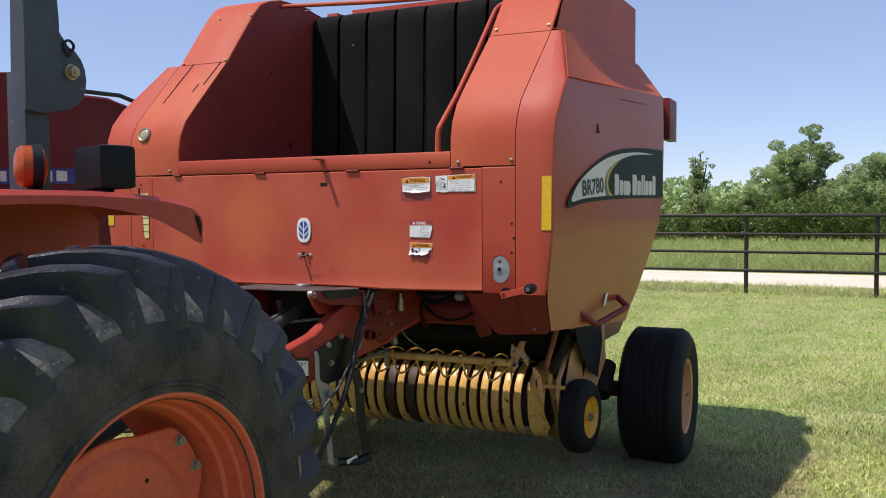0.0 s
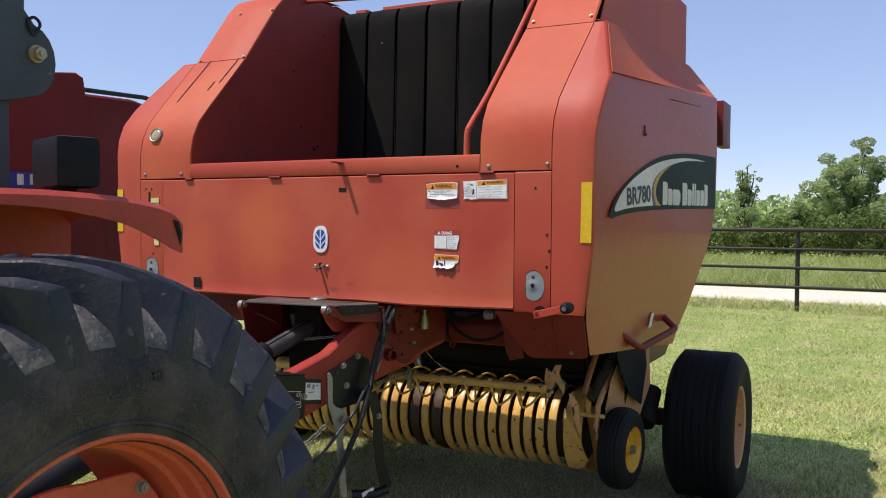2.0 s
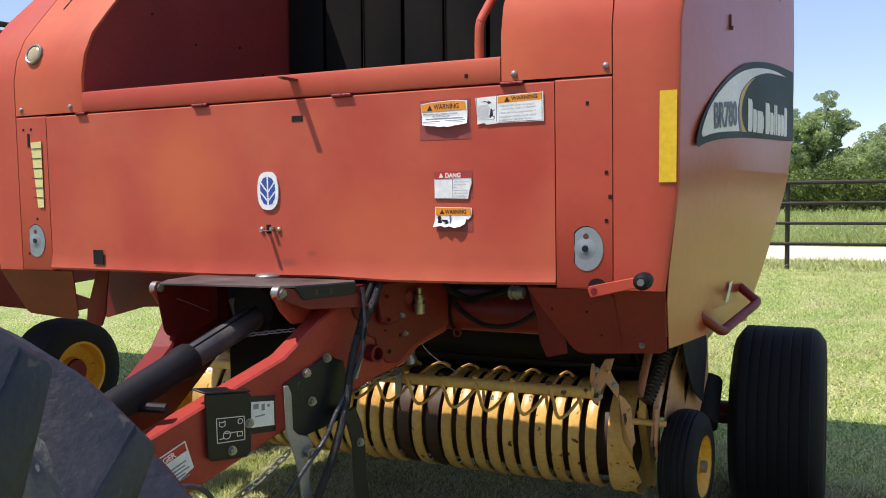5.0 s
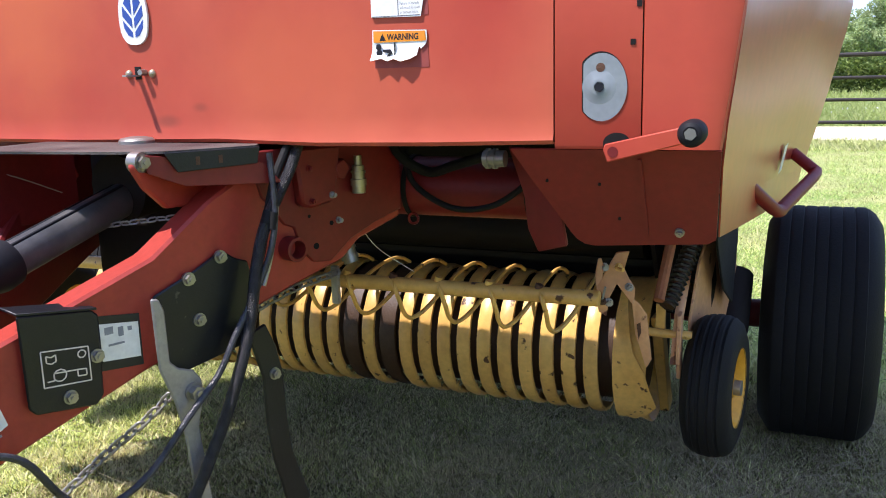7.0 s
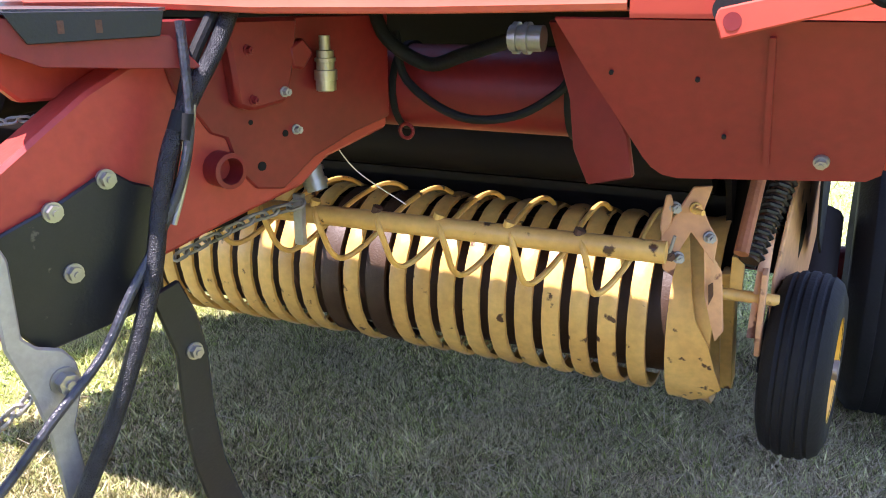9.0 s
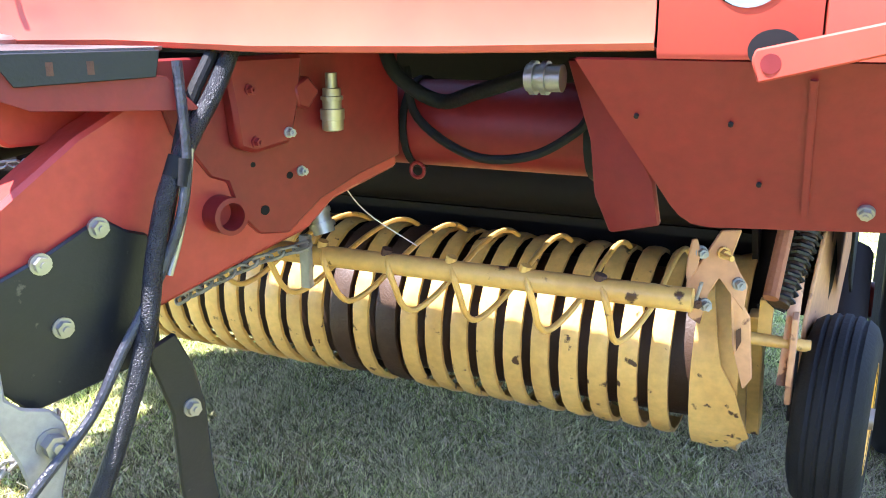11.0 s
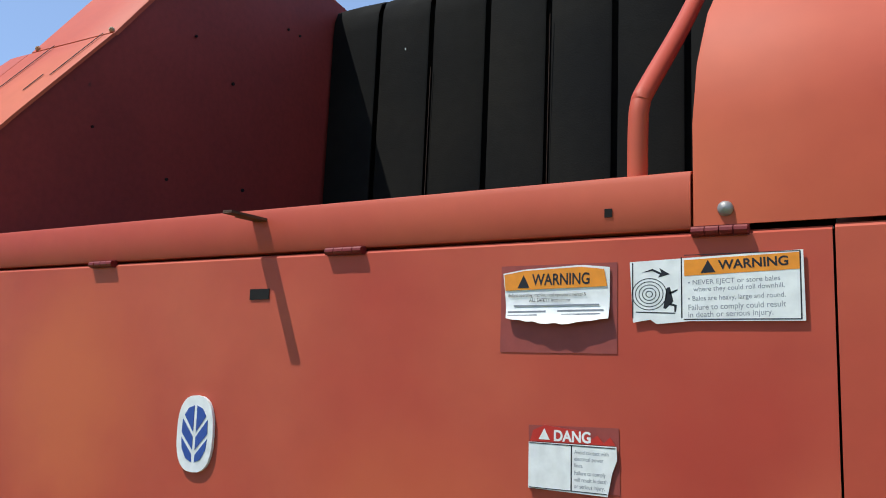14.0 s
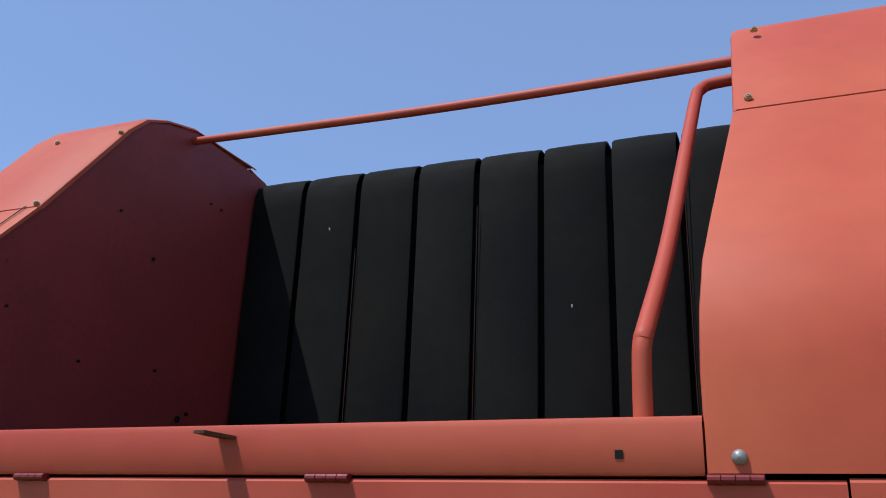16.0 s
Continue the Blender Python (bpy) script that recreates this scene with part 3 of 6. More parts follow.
    # side panel, flaring outwards to the rear, creased and tucked in below
    def px(y, z):
        k = max(0.0, min(1.0, (1.425 - z) / 0.45))
        return X(1.283 + 0.137 * y * (1 if side > 0 else 0.4) - 0.058 * k - (0.03 * k * min(1, y / 0.8)))

    bm = B()
    rows = []
    for i in range(17):
        v = i / 16 if side > 0 else 0.58 + 0.42 * i / 16
        front_z, rear_z = 0.965 + v * (2.112 - 0.965), 0.90 + v * (2.158 - 0.90)
        y0 = 0.02 + (0.10 * max(0, (1.14 - front_z) / 0.17) if front_z < 1.14 else 0) + (0.14 * max(0, (front_z - 1.88) / 0.23) if front_z > 1.88 else 0)
        y1 = 1.12 + 0.34 * min(1, (v / 0.55)) ** 0.75
        row = []
        for j in range(13):
            u = j / 12
            y, z = y0 + u * (y1 - y0), front_z + u * (rear_z - front_z)
            row.append((px(y, z) + side * 0.003 * math.sin(5 * y + 7 * z), y, z))
        rows.append(row)
    skin(bm, flip(rows), 0.003)
    part("side_panel", bm, RED_SIDE, baler, "glossy red side panel reflecting the lawn", sharp=5)

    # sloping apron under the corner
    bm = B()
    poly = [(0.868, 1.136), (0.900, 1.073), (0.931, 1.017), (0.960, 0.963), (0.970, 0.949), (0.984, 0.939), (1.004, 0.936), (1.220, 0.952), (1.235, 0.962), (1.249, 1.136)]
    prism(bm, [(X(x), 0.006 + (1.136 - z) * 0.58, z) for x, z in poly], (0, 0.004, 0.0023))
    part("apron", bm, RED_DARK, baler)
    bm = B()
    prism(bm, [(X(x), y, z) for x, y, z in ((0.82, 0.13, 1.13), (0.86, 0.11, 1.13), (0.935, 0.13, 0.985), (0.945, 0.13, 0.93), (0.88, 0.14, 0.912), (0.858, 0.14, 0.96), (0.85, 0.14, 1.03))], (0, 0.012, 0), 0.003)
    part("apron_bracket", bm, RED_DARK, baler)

# tailgate behind the side panels
for side in (1, -1):
    bm = B()
    prism(bm, [(1.13 if side > 0 else -1.10, y, z) for y, z in ((1.30, 0.80), (1.30, 2.12), (1.4, 2.42), (1.55, 2.60), (2.2, 2.62), (2.45, 2.3), (2.6, 1.6), (2.35, 0.95), (1.9, 0.72), (1.5, 0.72))], (-side * 0.03, 0, 0), 0.006)
    part("tailgate_side", bm, RED_DARK, baler)
bm = B()
skin(bm, [[(-1.08, y, z), (1.11, y, z)] for y, z in ((1.62, 2.66), (2.2, 2.62), (2.45, 2.3), (2.6, 1.6), (2.35, 0.95), (1.9, 0.72))], 0.01)
part("tailgate_back", bm, RED_DARK, baler)
bm = B()
box(bm, 1.40, 1.452, 1.84, 2.08, 1.945, 2.20, 0.006)
box(bm, 1.15, 1.42, 1.95, 1.97, 2.02, 2.12, 0.003)
part("rear_lamp_box", bm, RED_DARK, baler)
bm = B()
box(bm, -0.70, 0.85, 1.66, 1.70, 2.78, 2.915, 0.004)
box(bm, -0.74, -0.66, 1.40, 1.60, 2.74, 2.84, 0.006)
part("rear_beam", bm, RED, baler)

# belts
for i in range(8):
    x0 = -0.765 + i * 0.2075
    bm = B()
    rows = []
    for y, z in ((1.200, 1.40), (1.235, 2.0), (1.248, 2.5), (1.252, 2.68), (1.257, 2.735), (1.272, 2.772), (1.305, 2.793), (1.37, 2.80), (1.6, 2.75)):
        rows.append([(x0 + 0.006, y + 0.003, z), (x0 + 0.012, y, z), (x0 + 0.1, y, z + 0.002), (x0 + 0.188, y, z), (x0 + 0.194, y + 0.003, z)])
    skin(bm, rows, 0.007)
    part("belt", bm, BELT, baler, "black rubber bale belt")
# Dark plate added behind the belts as the shade between them.
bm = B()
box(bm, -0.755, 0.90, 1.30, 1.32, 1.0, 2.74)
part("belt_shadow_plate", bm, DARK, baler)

# rail and handhold
bm = B()
tube(bm, [(-0.755, 0.897, 2.784), (-0.4, 0.853, 2.752), (0.05, 0.797, 2.711), (0.45, 0.75, 2.684), (0.90, 0.695, 2.657)], 0.0125, 12, 4)
part("top_rail", bm, RED, baler)
bm = B()
tube(bm, [(0.722, 0.03, 1.780), (0.723, 0.03, 1.85), (0.725, 0.034, 1.885), (0.729, 0.052, 1.912), (0.746, 0.20, 2.067), (0.762, 0.40, 2.292), (0.780, 0.59, 2.520), (0.789, 0.63, 2.562), (0.813, 0.647, 2.582), (0.90, 0.65, 2.588)], 0.0132, 12, 5)
part("grab_tube", bm, RED, baler)

# pickup
REEL = Vector((0, 0.98, 0.46))
RR = 0.205
arc = []
for k in range(15):
    a = radians(62 + k * 15.5)
    arc.append((REEL.y + math.cos(a) * RR, REEL.z + math.sin(a) * RR))
for k in range(28):
    x = 0.8365 - k * 0.0652
    bare = k in (10, 12)
    q = 0.965 if bare else 1.0
    hw = 0.0245 if bare else 0.0184
    rows = []
    for y, z in arc:
        ring = []
        for dx, m in ((-hw - 0.0007, 0.965), (-hw, 1.0), (-hw * 0.4, 1.012), (hw * 0.4, 1.012), (hw, 1.0), (hw + 0.0007, 0.965)):
            ring.append((x + dx, REEL.y + (y - REEL.y) * m * q, REEL.z + (z - REEL.z) * m * q))
        rows.append(ring)
    bm = B()
    skin(bm, rows, 0.002)
    part("stripper_band", bm, GRIME if bare else YELLOW, baler, "bare rusty brown steel band" if bare else "")
bm = B()
cyl(bm, (-0.96, REEL.y, REEL.z), (0.96, REEL.y, REEL.z), RR * 0.80, 28)
part("reel_drum", bm, GRIME, baler)
bm = B()
cyl(bm, (-0.90, 0.365, 0.748), (0.955, 0.372, 0.760), 0.019, 16)
part("wind_guard_bar", bm, YELLOW, baler)
for side in (1, -1):
    c = 0.0 if side > 0 else 1.0

    def X(x):
        return x if side > 0 else mirror_x(x)
    bm = B()
    lathe(bm, [(0, RR + 0.002), (side * 0.05, RR + 0.004), (side * 0.09, RR + 0.016), (side * 0.092, RR + 0.012), (side * 0.05, RR - 0.004), (0, RR - 0.004)], (X(0.905), REEL.y, REEL.z), (1, 0, 0), 36)
    part("end_flare", bm, YELLOW, baler)
    bm = B()
    lathe(bm, [(s * 0.87, r) for s, r in [(0, 0.07), (0.0, 0.150), (0.012, 0.178), (0.032, 0.190), (0.036, 0.1880), (0.041, 0.1880), (0.045, 0.193), (0.056, 0.195), (0.060, 0.1915), (0.065, 0.1915), (0.069, 0.196), (0.083, 0.196), (0.087, 0.1915), (0.092, 0.1915), (0.096, 0.195), (0.107, 0.193), (0.111, 0.1880), (0.116, 0.1880), (0.120, 0.190), (0.138, 0.178), (0.150, 0.150), (0.146, 0.108), (0.12, 0.105), (0.02, 0.105)]], (X(1.112) - (0.15 if side < 0 else 0), 0.82, 0.42), (1, 0, 0), 40)
    toe = Matrix.Translation((X(1.175), 0.82, 0.42)) @ Matrix.Rotation(radians(-5 * side), 4, "Z") @ Matrix.Translation((-X(1.175), -0.82, -0.42))
    bm.transform(toe)
    gw = part("gauge_wheel", bm, RUBBER, baler, "small ribbed rubber gauge wheel with a yellow rim")
    bm = B()
    lathe(bm, [(0.128, 0.110), (0.123, 0.105), (0.095, 0.094), (0.09, 0.045), (0.10, 0.030), (0.115, 0.028), (0.115, 0.0)], (X(1.112) - (0.15 if side < 0 else 0), 0.82, 0.42), (1, 0, 0), 32)
    bm.transform(toe)
    part("rim", bm, YELLOW_RIM, gw)
    bm = B()
    cyl(bm, (X(1.20), 0.82, 0.42), (X(1.246), 0.82, 0.42), 0.021, 14)
    bm.transform(toe)
    part("hub_cap", bm, ZINC, gw)
    # road wheel
    R = 0.40
    W = 0.362
    prof = [(0.05, 0.20), (0.0, 0.30), (0.004, 0.345), (0.028, 0.380)]
    for k in range(7):
        a = 0.043 + k * 0.0388
        prof += [(a, R - 0.002), (a + 0.004, R), (a + 0.0318, R), (a + 0.0342, R - 0.004)]
    prof += [(W - 0.045, R - 0.006), (W - 0.026, 0.380), (W - 0.004, 0.345), (W, 0.30), (W - 0.026, 0.215), (W - 0.07, 0.21)]
    base = X(1.256) if side > 0 else X(1.256) - W
    bm = B()
    lathe(bm, prof, (base, 1.64, R), (1, 0, 0), 56)
    wheel = part("road_wheel", bm, RUBBER, baler, "wide black ribbed tyre standing on the grass")
    bm = B()
    f = 1 if side > 0 else -1
    o = base + (W if side > 0 else 0)
    lathe(bm, [(-f * 0.02, 0.222), (-f * 0.026, 0.208), (-f * 0.09, 0.195), (-f * 0.10, 0.10), (-f * 0.07, 0.06), (-f * 0.05, 0.0)], (o, 1.64, R), (1, 0, 0), 36)
    part("rim", bm, TAN, wheel, "faded peach steel rim")
bm = B()
cyl(bm, (-1.2, 1.64, 0.41), (1.25, 1.64, 0.41), 0.05, 14)
part("axle", bm, RED_DARK, baler)

# inside the throat
bm = B()
cyl(bm, (-0.78, 0.45, 1.0), (0.80, 0.45, 1.0), 0.075, 24)
part("cross_tube", bm, RED_DARK, baler)
# Near-black plates and a roll, added to keep the throat dark.
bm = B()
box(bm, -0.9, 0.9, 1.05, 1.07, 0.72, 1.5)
part("throat_shade_plate", bm, DARK, baler)
# Added floor; its slot and filler shape the sun strip on the reel.
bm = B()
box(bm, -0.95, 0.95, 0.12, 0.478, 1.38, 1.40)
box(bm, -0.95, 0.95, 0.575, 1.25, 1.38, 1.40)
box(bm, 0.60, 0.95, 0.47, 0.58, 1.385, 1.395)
part("light_slot_floor", bm, DARK, baler)
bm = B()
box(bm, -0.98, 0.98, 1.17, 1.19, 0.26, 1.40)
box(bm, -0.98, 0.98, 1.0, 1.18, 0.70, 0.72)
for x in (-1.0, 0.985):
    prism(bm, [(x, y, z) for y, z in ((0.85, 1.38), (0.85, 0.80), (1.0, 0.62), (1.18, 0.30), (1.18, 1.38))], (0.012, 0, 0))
part("throat_shade_housing", bm, DARK, baler)
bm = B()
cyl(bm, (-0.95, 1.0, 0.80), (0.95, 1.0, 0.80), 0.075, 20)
part("throat_shade_roll", bm, DARK, baler)

# drawbar: two arms
LA, LB = Vector((0.14, -0.56, 0)), Vector((0.345, 0.036, 0))
along = (LB - LA).normalized()
out = Vector((along.y, -along.x, 0))


def on_arm(y, z, off=0.0):
    """A place on the outer face of the near arm."""
    s = (y + 0.56) / along.y
    p = LA + along * s + out * off
    return Vector((p.x, p.y, z))


for side in (1, -1):
    def S(v):
        return v if side > 0 else Vector((mirror_x(v.x), v.y, v.z))
    bm = B()
    poly = [(-1.05, 0.665), (-0.71, 0.79), (-0.276, 0.946), (-0.15, 1.04), (0.0, 1.12), (0.36, 1.12), (0.36, 0.935), (0.23, 0.90), (0.18, 0.86), (0.04, 0.825), (-0.10, 0.785), (-0.30, 0.73), (-0.64, 0.61), (-1.05, 0.50)]
    prism(bm, [S(on_arm(y, z)) for y, z in poly], S(-out * 0.07) - S(Vector((0, 0, 0))), 0.006)
    # The far arm takes the darker red for its shade.
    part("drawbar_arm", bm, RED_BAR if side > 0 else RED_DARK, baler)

# gearbox between the arms
bm = B()
box(bm, -0.20, 0.16, 0.02, 0.34, 0.74, 1.12, 0.02)
cyl(bm, (0, 0.04, 1.06), (0, -0.10, 1.05), 0.075, 20)
part("gearbox", bm, DARK, baler)

# deck over the shaft
bm = B()
prism(bm, [(x, y, 1.147) for x, y in ((-0.25, -0.20), (-0.20, -0.295), (0.155, -0.262), (0.255, -0.235), (0.36, -0.085), (0.34, -0.05), (-0.25, -0.05))], (0, 0, -0.005))
part("deck_plate", bm, DECK, baler, "dusty black steel deck plate over the drive shaft")
EDGE_A, EDGE_B = Vector((0.235, -0.262, 1.141)), Vector((0.362, -0.080, 1.141))
ed = (EDGE_B - EDGE_A).normalized()
en = Vector((ed.y, -ed.x, 0))
bm = B()
prism(bm, [EDGE_A + ed * q + Vector((0, 0, dz)) for q, dz in ((0.03, 0.003), (0.055, -0.036), (0.215, -0.030), (0.222, 0.003))], en * 0.006, 0.001)
part("deck_edge", bm, BLACK, baler)
for q in (0.095, 0.140):
    bm = B()
    p = EDGE_A + ed * q + en * 0.0062
    prism(bm, [p + ed * dx + Vector((0, 0, dz)) for dx, dz in ((-0.004, -0.024), (0.004, -0.024), (0.004, -0.008), (-0.004, -0.008))], en * 0.0006)
    part("edge_slot", bm, RUST, baler)
bm = B()
prism(bm, [EDGE_A + ed * q + Vector((0, 0, dz)) - en * 0.01 for q, dz in ((0.0, 0.0), (0.23, -0.03), (0.27, -0.075), (0.16, -0.07), (0.07, -0.065), (0.0, -0.035))], en * 0.005, 0.001)
part("deck_bracket", bm, RED_DARK, baler)
shaft = thing("drive_shaft", (0.0, -0.9, 0.8), "black plastic guarded drive shaft between tractor and baler", "drive shaft")
bm = B()
lathe(bm, [(0.0, 0.030), (0.0, 0.038), (0.62, 0.036), (0.62, 0.030)], (0, 0.17, 1.090), (0, -0.60, -0.150), 24)
inner = part("inner_guard", bm, SHAFT, shaft, "scuffed grey inner guard tube")
for dx in (-0.012, 0.014):
    bm = B()
    tube(bm, [(dx, 0.05, 1.060 + 0.036), (dx, -0.40, 0.9475 + 0.034)], 0.0035, 6, 0)
    part("guard_rib", bm, PLASTIC, inner)
bm = B()
lathe(bm, [(0.0, 0.036), (0.0, 0.047), (0.03, 0.049), (0.05, 0.044), (1.40, 0.044), (1.40, 0.036)], (0, -0.40, 0.950), (0, -1.35, -0.345), 24)
part("outer_guard", bm, PLASTIC, shaft, "black plastic outer guard tube")


# ---- tractor ----
tractor = thing("tractor", (0.0, -2.12, 0.0), "orange tractor with large dusty lugged rear tyres", "tractor")
WC = Vector((0.0, -2.12, 0.715))


def tractor_wheel(outer, side):
    """A lugged tyre on a dished orange rim; outer is the x of its outside."""
    W = 0.43
    f = side

    def ax(s):
        return f * s
    bm = B()
    prof = [(-0.03, 0.365), (-0.010, 0.384), (-0.008, 0.399), (-0.003, 0.402), (-0.003, 0.408), (-0.007, 0.411), (-0.004, 0.43), (0.0, 0.465), (-0.003, 0.52), (-0.022, 0.575), (-0.06, 0.622), (-0.11, 0.648), (-W / 2, 0.660), (-W + 0.10, 0.648), (-W + 0.055, 0.622), (-W + 0.02, 0.575), (-W, 0.5), (-W + 0.03, 0.365)]
    lathe(bm, [(ax(s), r) for s, r in prof], (outer, WC.y, WC.z), (1, 0, 0), 72)
    tyre = part("rear_tyre", bm, TRACTOR_RUBBER, tractor, "dusty black tractor tyre with deep angled lugs")
    bm = B()
    lathe(bm, [(ax(s), r + 0.0015) for s, r in ((-0.012, 0.548), (-0.022, 0.576), (-0.06, 0.623), (-0.11, 0.649), (-W / 2, 0.661), (-W + 0.10, 0.649), (-W + 0.055, 0.623), (-W + 0.02, 0.576))], (outer + f * 0.001, WC.y, WC.z), (1, 0, 0), 72)
    part("tread_band", bm, DUSTY_RUBBER, tyre)
    rs = np.random.default_rng(21)
    count = 1100
    ca, cr = rs.uniform(0, math.tau, count), 0.42 + 0.13 * rs.uniform(0, 1, count) ** 2.0
    bend, way, size = rs.normal(0, 0.5, count), rs.uniform(0, math.tau, count), rs.uniform(0.010, 0.040, count)
    vs, fs = [], []
    for a, r, b, w, q in zip(ca, cr, bend, way, size):
        line = [(r * math.cos(a) + q * t * math.cos(w + b * t), r * math.sin(a) + q * t * math.sin(w + b * t)) for t in (-1, -0.33, 0.33, 1)]
        side = Vector((-math.sin(w), math.cos(w))) * rs.uniform(0.0003, 0.0006)
        base = len(vs)
        for i, (u, v) in enumerate(line):
            rr = min(0.60, max(0.415, math.hypot(u, v)))
            depth = np.interp(rr, (0.415, 0.44, 0.475, 0.52, 0.575, 0.622), (-0.008, -0.004, 0.0, -0.003, -0.022, -0.06)) + 0.0022
            for sgn in (-1, 1):
                vs.append((outer + ax(depth), WC.y + u + sgn * side.x, WC.z + v + sgn * side.y))
        fs += [(base + 2 * i, base + 2 * i + 1, base + 2 * i + 3, base + 2 * i + 2) for i in range(3)]
    me = bpy.data.meshes.new("dried_grass")
    me.from_pydata(vs, [], fs)
    me.materials.append(DRY_STRAND)
    tagged(new("dried_grass", me), "dried grass strands stuck to the sidewall", kind="stuff").parent = tyre
    n = 26
    for k in range(n):
        for half in (0, 1):
            bm = B()
            a0 = 1.473 + (k + 0.5 * half) * math.tau / n
            sec = []
            for i in range(6):
                v = max(0, i - 1) / 4
                s = (-0.004 if i == 0 else -0.012) - v * (W / 2) if half == 0 else -W + (0.004 if i == 0 else 0.012) + v * (W / 2)
                a = a0 + v * 0.30
                r_in = (0.485, 0.545, 0.60, 0.635, 0.645, 0.645)[i]
                r_out = (0.500, 0.674, 0.700, 0.714, 0.720, 0.720)[i]
                w = (0.062, 0.050, 0.046, 0.042, 0.038, 0.036)[i]
                lead, tail, foot = ((0.95, 0.62, 1.3), (0.66, 0.62, 1.9), (0.70, 0.70, 1.5), (0.72, 0.72, 1.5), (0.75, 0.75, 1.5), (0.75, 0.75, 1.5))[i]
                ring = []
                for aa, rr in ((a - w * foot, r_in), (a - w * lead, r_out), (a + w * tail, r_out), (a + w * (tail + 0.25), r_in)):
                    ring.append(bm.verts.new((outer + ax(s), WC.y + math.cos(aa) * rr, WC.z + math.sin(aa) * rr)))
                sec.append(ring)
            for p, q in zip(sec, sec[1:]):
                for j in range(3):
                    bm.faces.new((p[j], p[j + 1], q[j + 1], q[j]))
            bm.faces.new(sec[0])
            bm.faces.new(sec[-1])
            bmesh.ops.recalc_face_normals(bm, faces=bm.faces[:])
            bevel(bm, [v for r in sec for v in r], 0.004, 1)
            part("lug", bm, LUG_RUBBER, tyre)
    bm = B()
    lathe(bm, [(ax(s), r * 0.93) for s, r in ((-0.015, 0.418), (-0.008, 0.412), (-0.010, 0.405), (-0.022, 0.397), (-0.060, 0.393), (-0.066, 0.384), (-0.105, 0.380), (-0.112, 0.369), (-0.16, 0.366), (-0.37, 0.366), (-0.41, 0.405), (-0.415, 0.413), (-0.39, 0.405), (-0.35, 0.386), (-0.12, 0.386), (-0.03, 0.405))], (outer, WC.y, WC.z), (1, 0, 0), 64)
    part("wheel_rim", bm, ORANGE, tyre)
    bm = B()
    poly = []
    for k in range(90):
        a = k * math.tau / 90
        gap = abs((math.degrees(a) - 95 + 60) % 120 - 60)
        r = 0.322 if gap > 44 else 0.266 + 0.056 * max(0, (gap - 18) / 26) ** 1.6
        poly.append((outer + ax(-0.162), WC.y + math.cos(a) * r, WC.z + math.sin(a) * r))
    prism(bm, poly, (ax(0.012), 0, 0), 0.003)
    lathe(bm, [(ax(s), r) for s, r in ((-0.152, 0.246), (-0.142, 0.228), (-0.138, 0.208), (-0.143, 0.186), (-0.148, 0.165), (-0.148, 0.12), (-0.10, 0.10), (-0.09, 0.0))], (outer, WC.y, WC.z), (1, 0, 0), 40)
    part("wheel_disc", bm, ORANGE, tyre)
    for k in range(6):
        a = radians((44.5, 26.2)[k % 2] + 120 * (k // 2))
        bm = B()
        bolt(bm, (outer + ax(-0.150), WC.y + math.cos(a) * 0.304, WC.z + math.sin(a) * 0.304), (f, 0, 0), 0.012, 0.014)
        part("wheel_bolt", bm, STEEL, tyre)
    for k in range(3):
        a = radians(55.8 + 120 * k)
        bm = B()
        c = Vector((outer + ax(-0.1455), WC.y + math.cos(a) * 0.174, WC.z + math.sin(a) * 0.174))
        prism(bm, [c + Vector((0, u, v)) for u, v in ((0.007, 0), (0, 0.009), (-0.007, 0), (0, -0.009))], (ax(0.0008), 0, 0))
        part("square_hole", bm, HOLE, tyre)
    return tyre


right_tyre = tractor_wheel(1.045, 1)
SIDE_ON = Matrix(((0, 0, 1, 0), (1, 0, 0, 0), (0, 1, 0, 0), (0, 0, 0, 1)))
lettering("lettering", "30", 0.034, Matrix.Translation((1.0462, -2.018, 1.186)) @ SIDE_ON, LUG_RUBBER, right_tyre, 1.0, 0.0008)
tractor_wheel(-0.99, -1)
bm = B()
cyl(bm, (-0.75, WC.y, WC.z), (0.78, WC.y, WC.z), 0.09, 16)
box(bm, -0.22, 0.26, -3.4, -1.95, 0.5, 1.05, 0.03)
part("rear_axle", bm, ORANGE, tractor)
for side in (1, -1):
    def X(x):
        return x if side > 0 else mirror_x(x)
    bm = B()
    rows = []
    line = smooth_line([(-2.9, 1.30, 1.27), (-2.7, 1.46, 1.43), (-2.45, 1.545, 1.515), (-2.1, 1.56, 1.53), (-1.85, 1.553, 1.50), (-1.72, 1.538, 1.455), (-1.665, 1.522, 1.43), (-1.635, 1.498, 1.42)], 4)
    for y, zt, zb in line:
        rows.append([(X(0.75), y, zb), (X(0.75), y, zt - 0.01), (X(0.74), y, zt), (X(0.6), y, zt + 0.004), (X(0.37), y, zt + 0.004), (X(0.35), y, zt - 0.01), (X(0.35), y, zb - (0.10 + 0.28 * min(1, max(0, (-1.70 - y) / 0.3))))])
    skin(bm, rows if side > 0 else [r[::-1] for r in rows], 0.004)
    fender = part("fender", bm, FENDER, tractor, "red-orange sheet steel fender with a drooping rear edge")
bm = B()
prism(bm, [(0.7545, y, z) for y, z in ((-1.668, 1.503), (-1.650, 1.498), (-1.640, 1.470), (-1.643, 1.440))], (0.003, 0, 0), 0.0008)
part("fender_end_cap", bm, PLASTIC, fender)
LAMP_AXIS, LAMP_AT = Vector((0.56, 0.83, 0)), Vector((0.50, -2.0, 1.632))
bm = B()
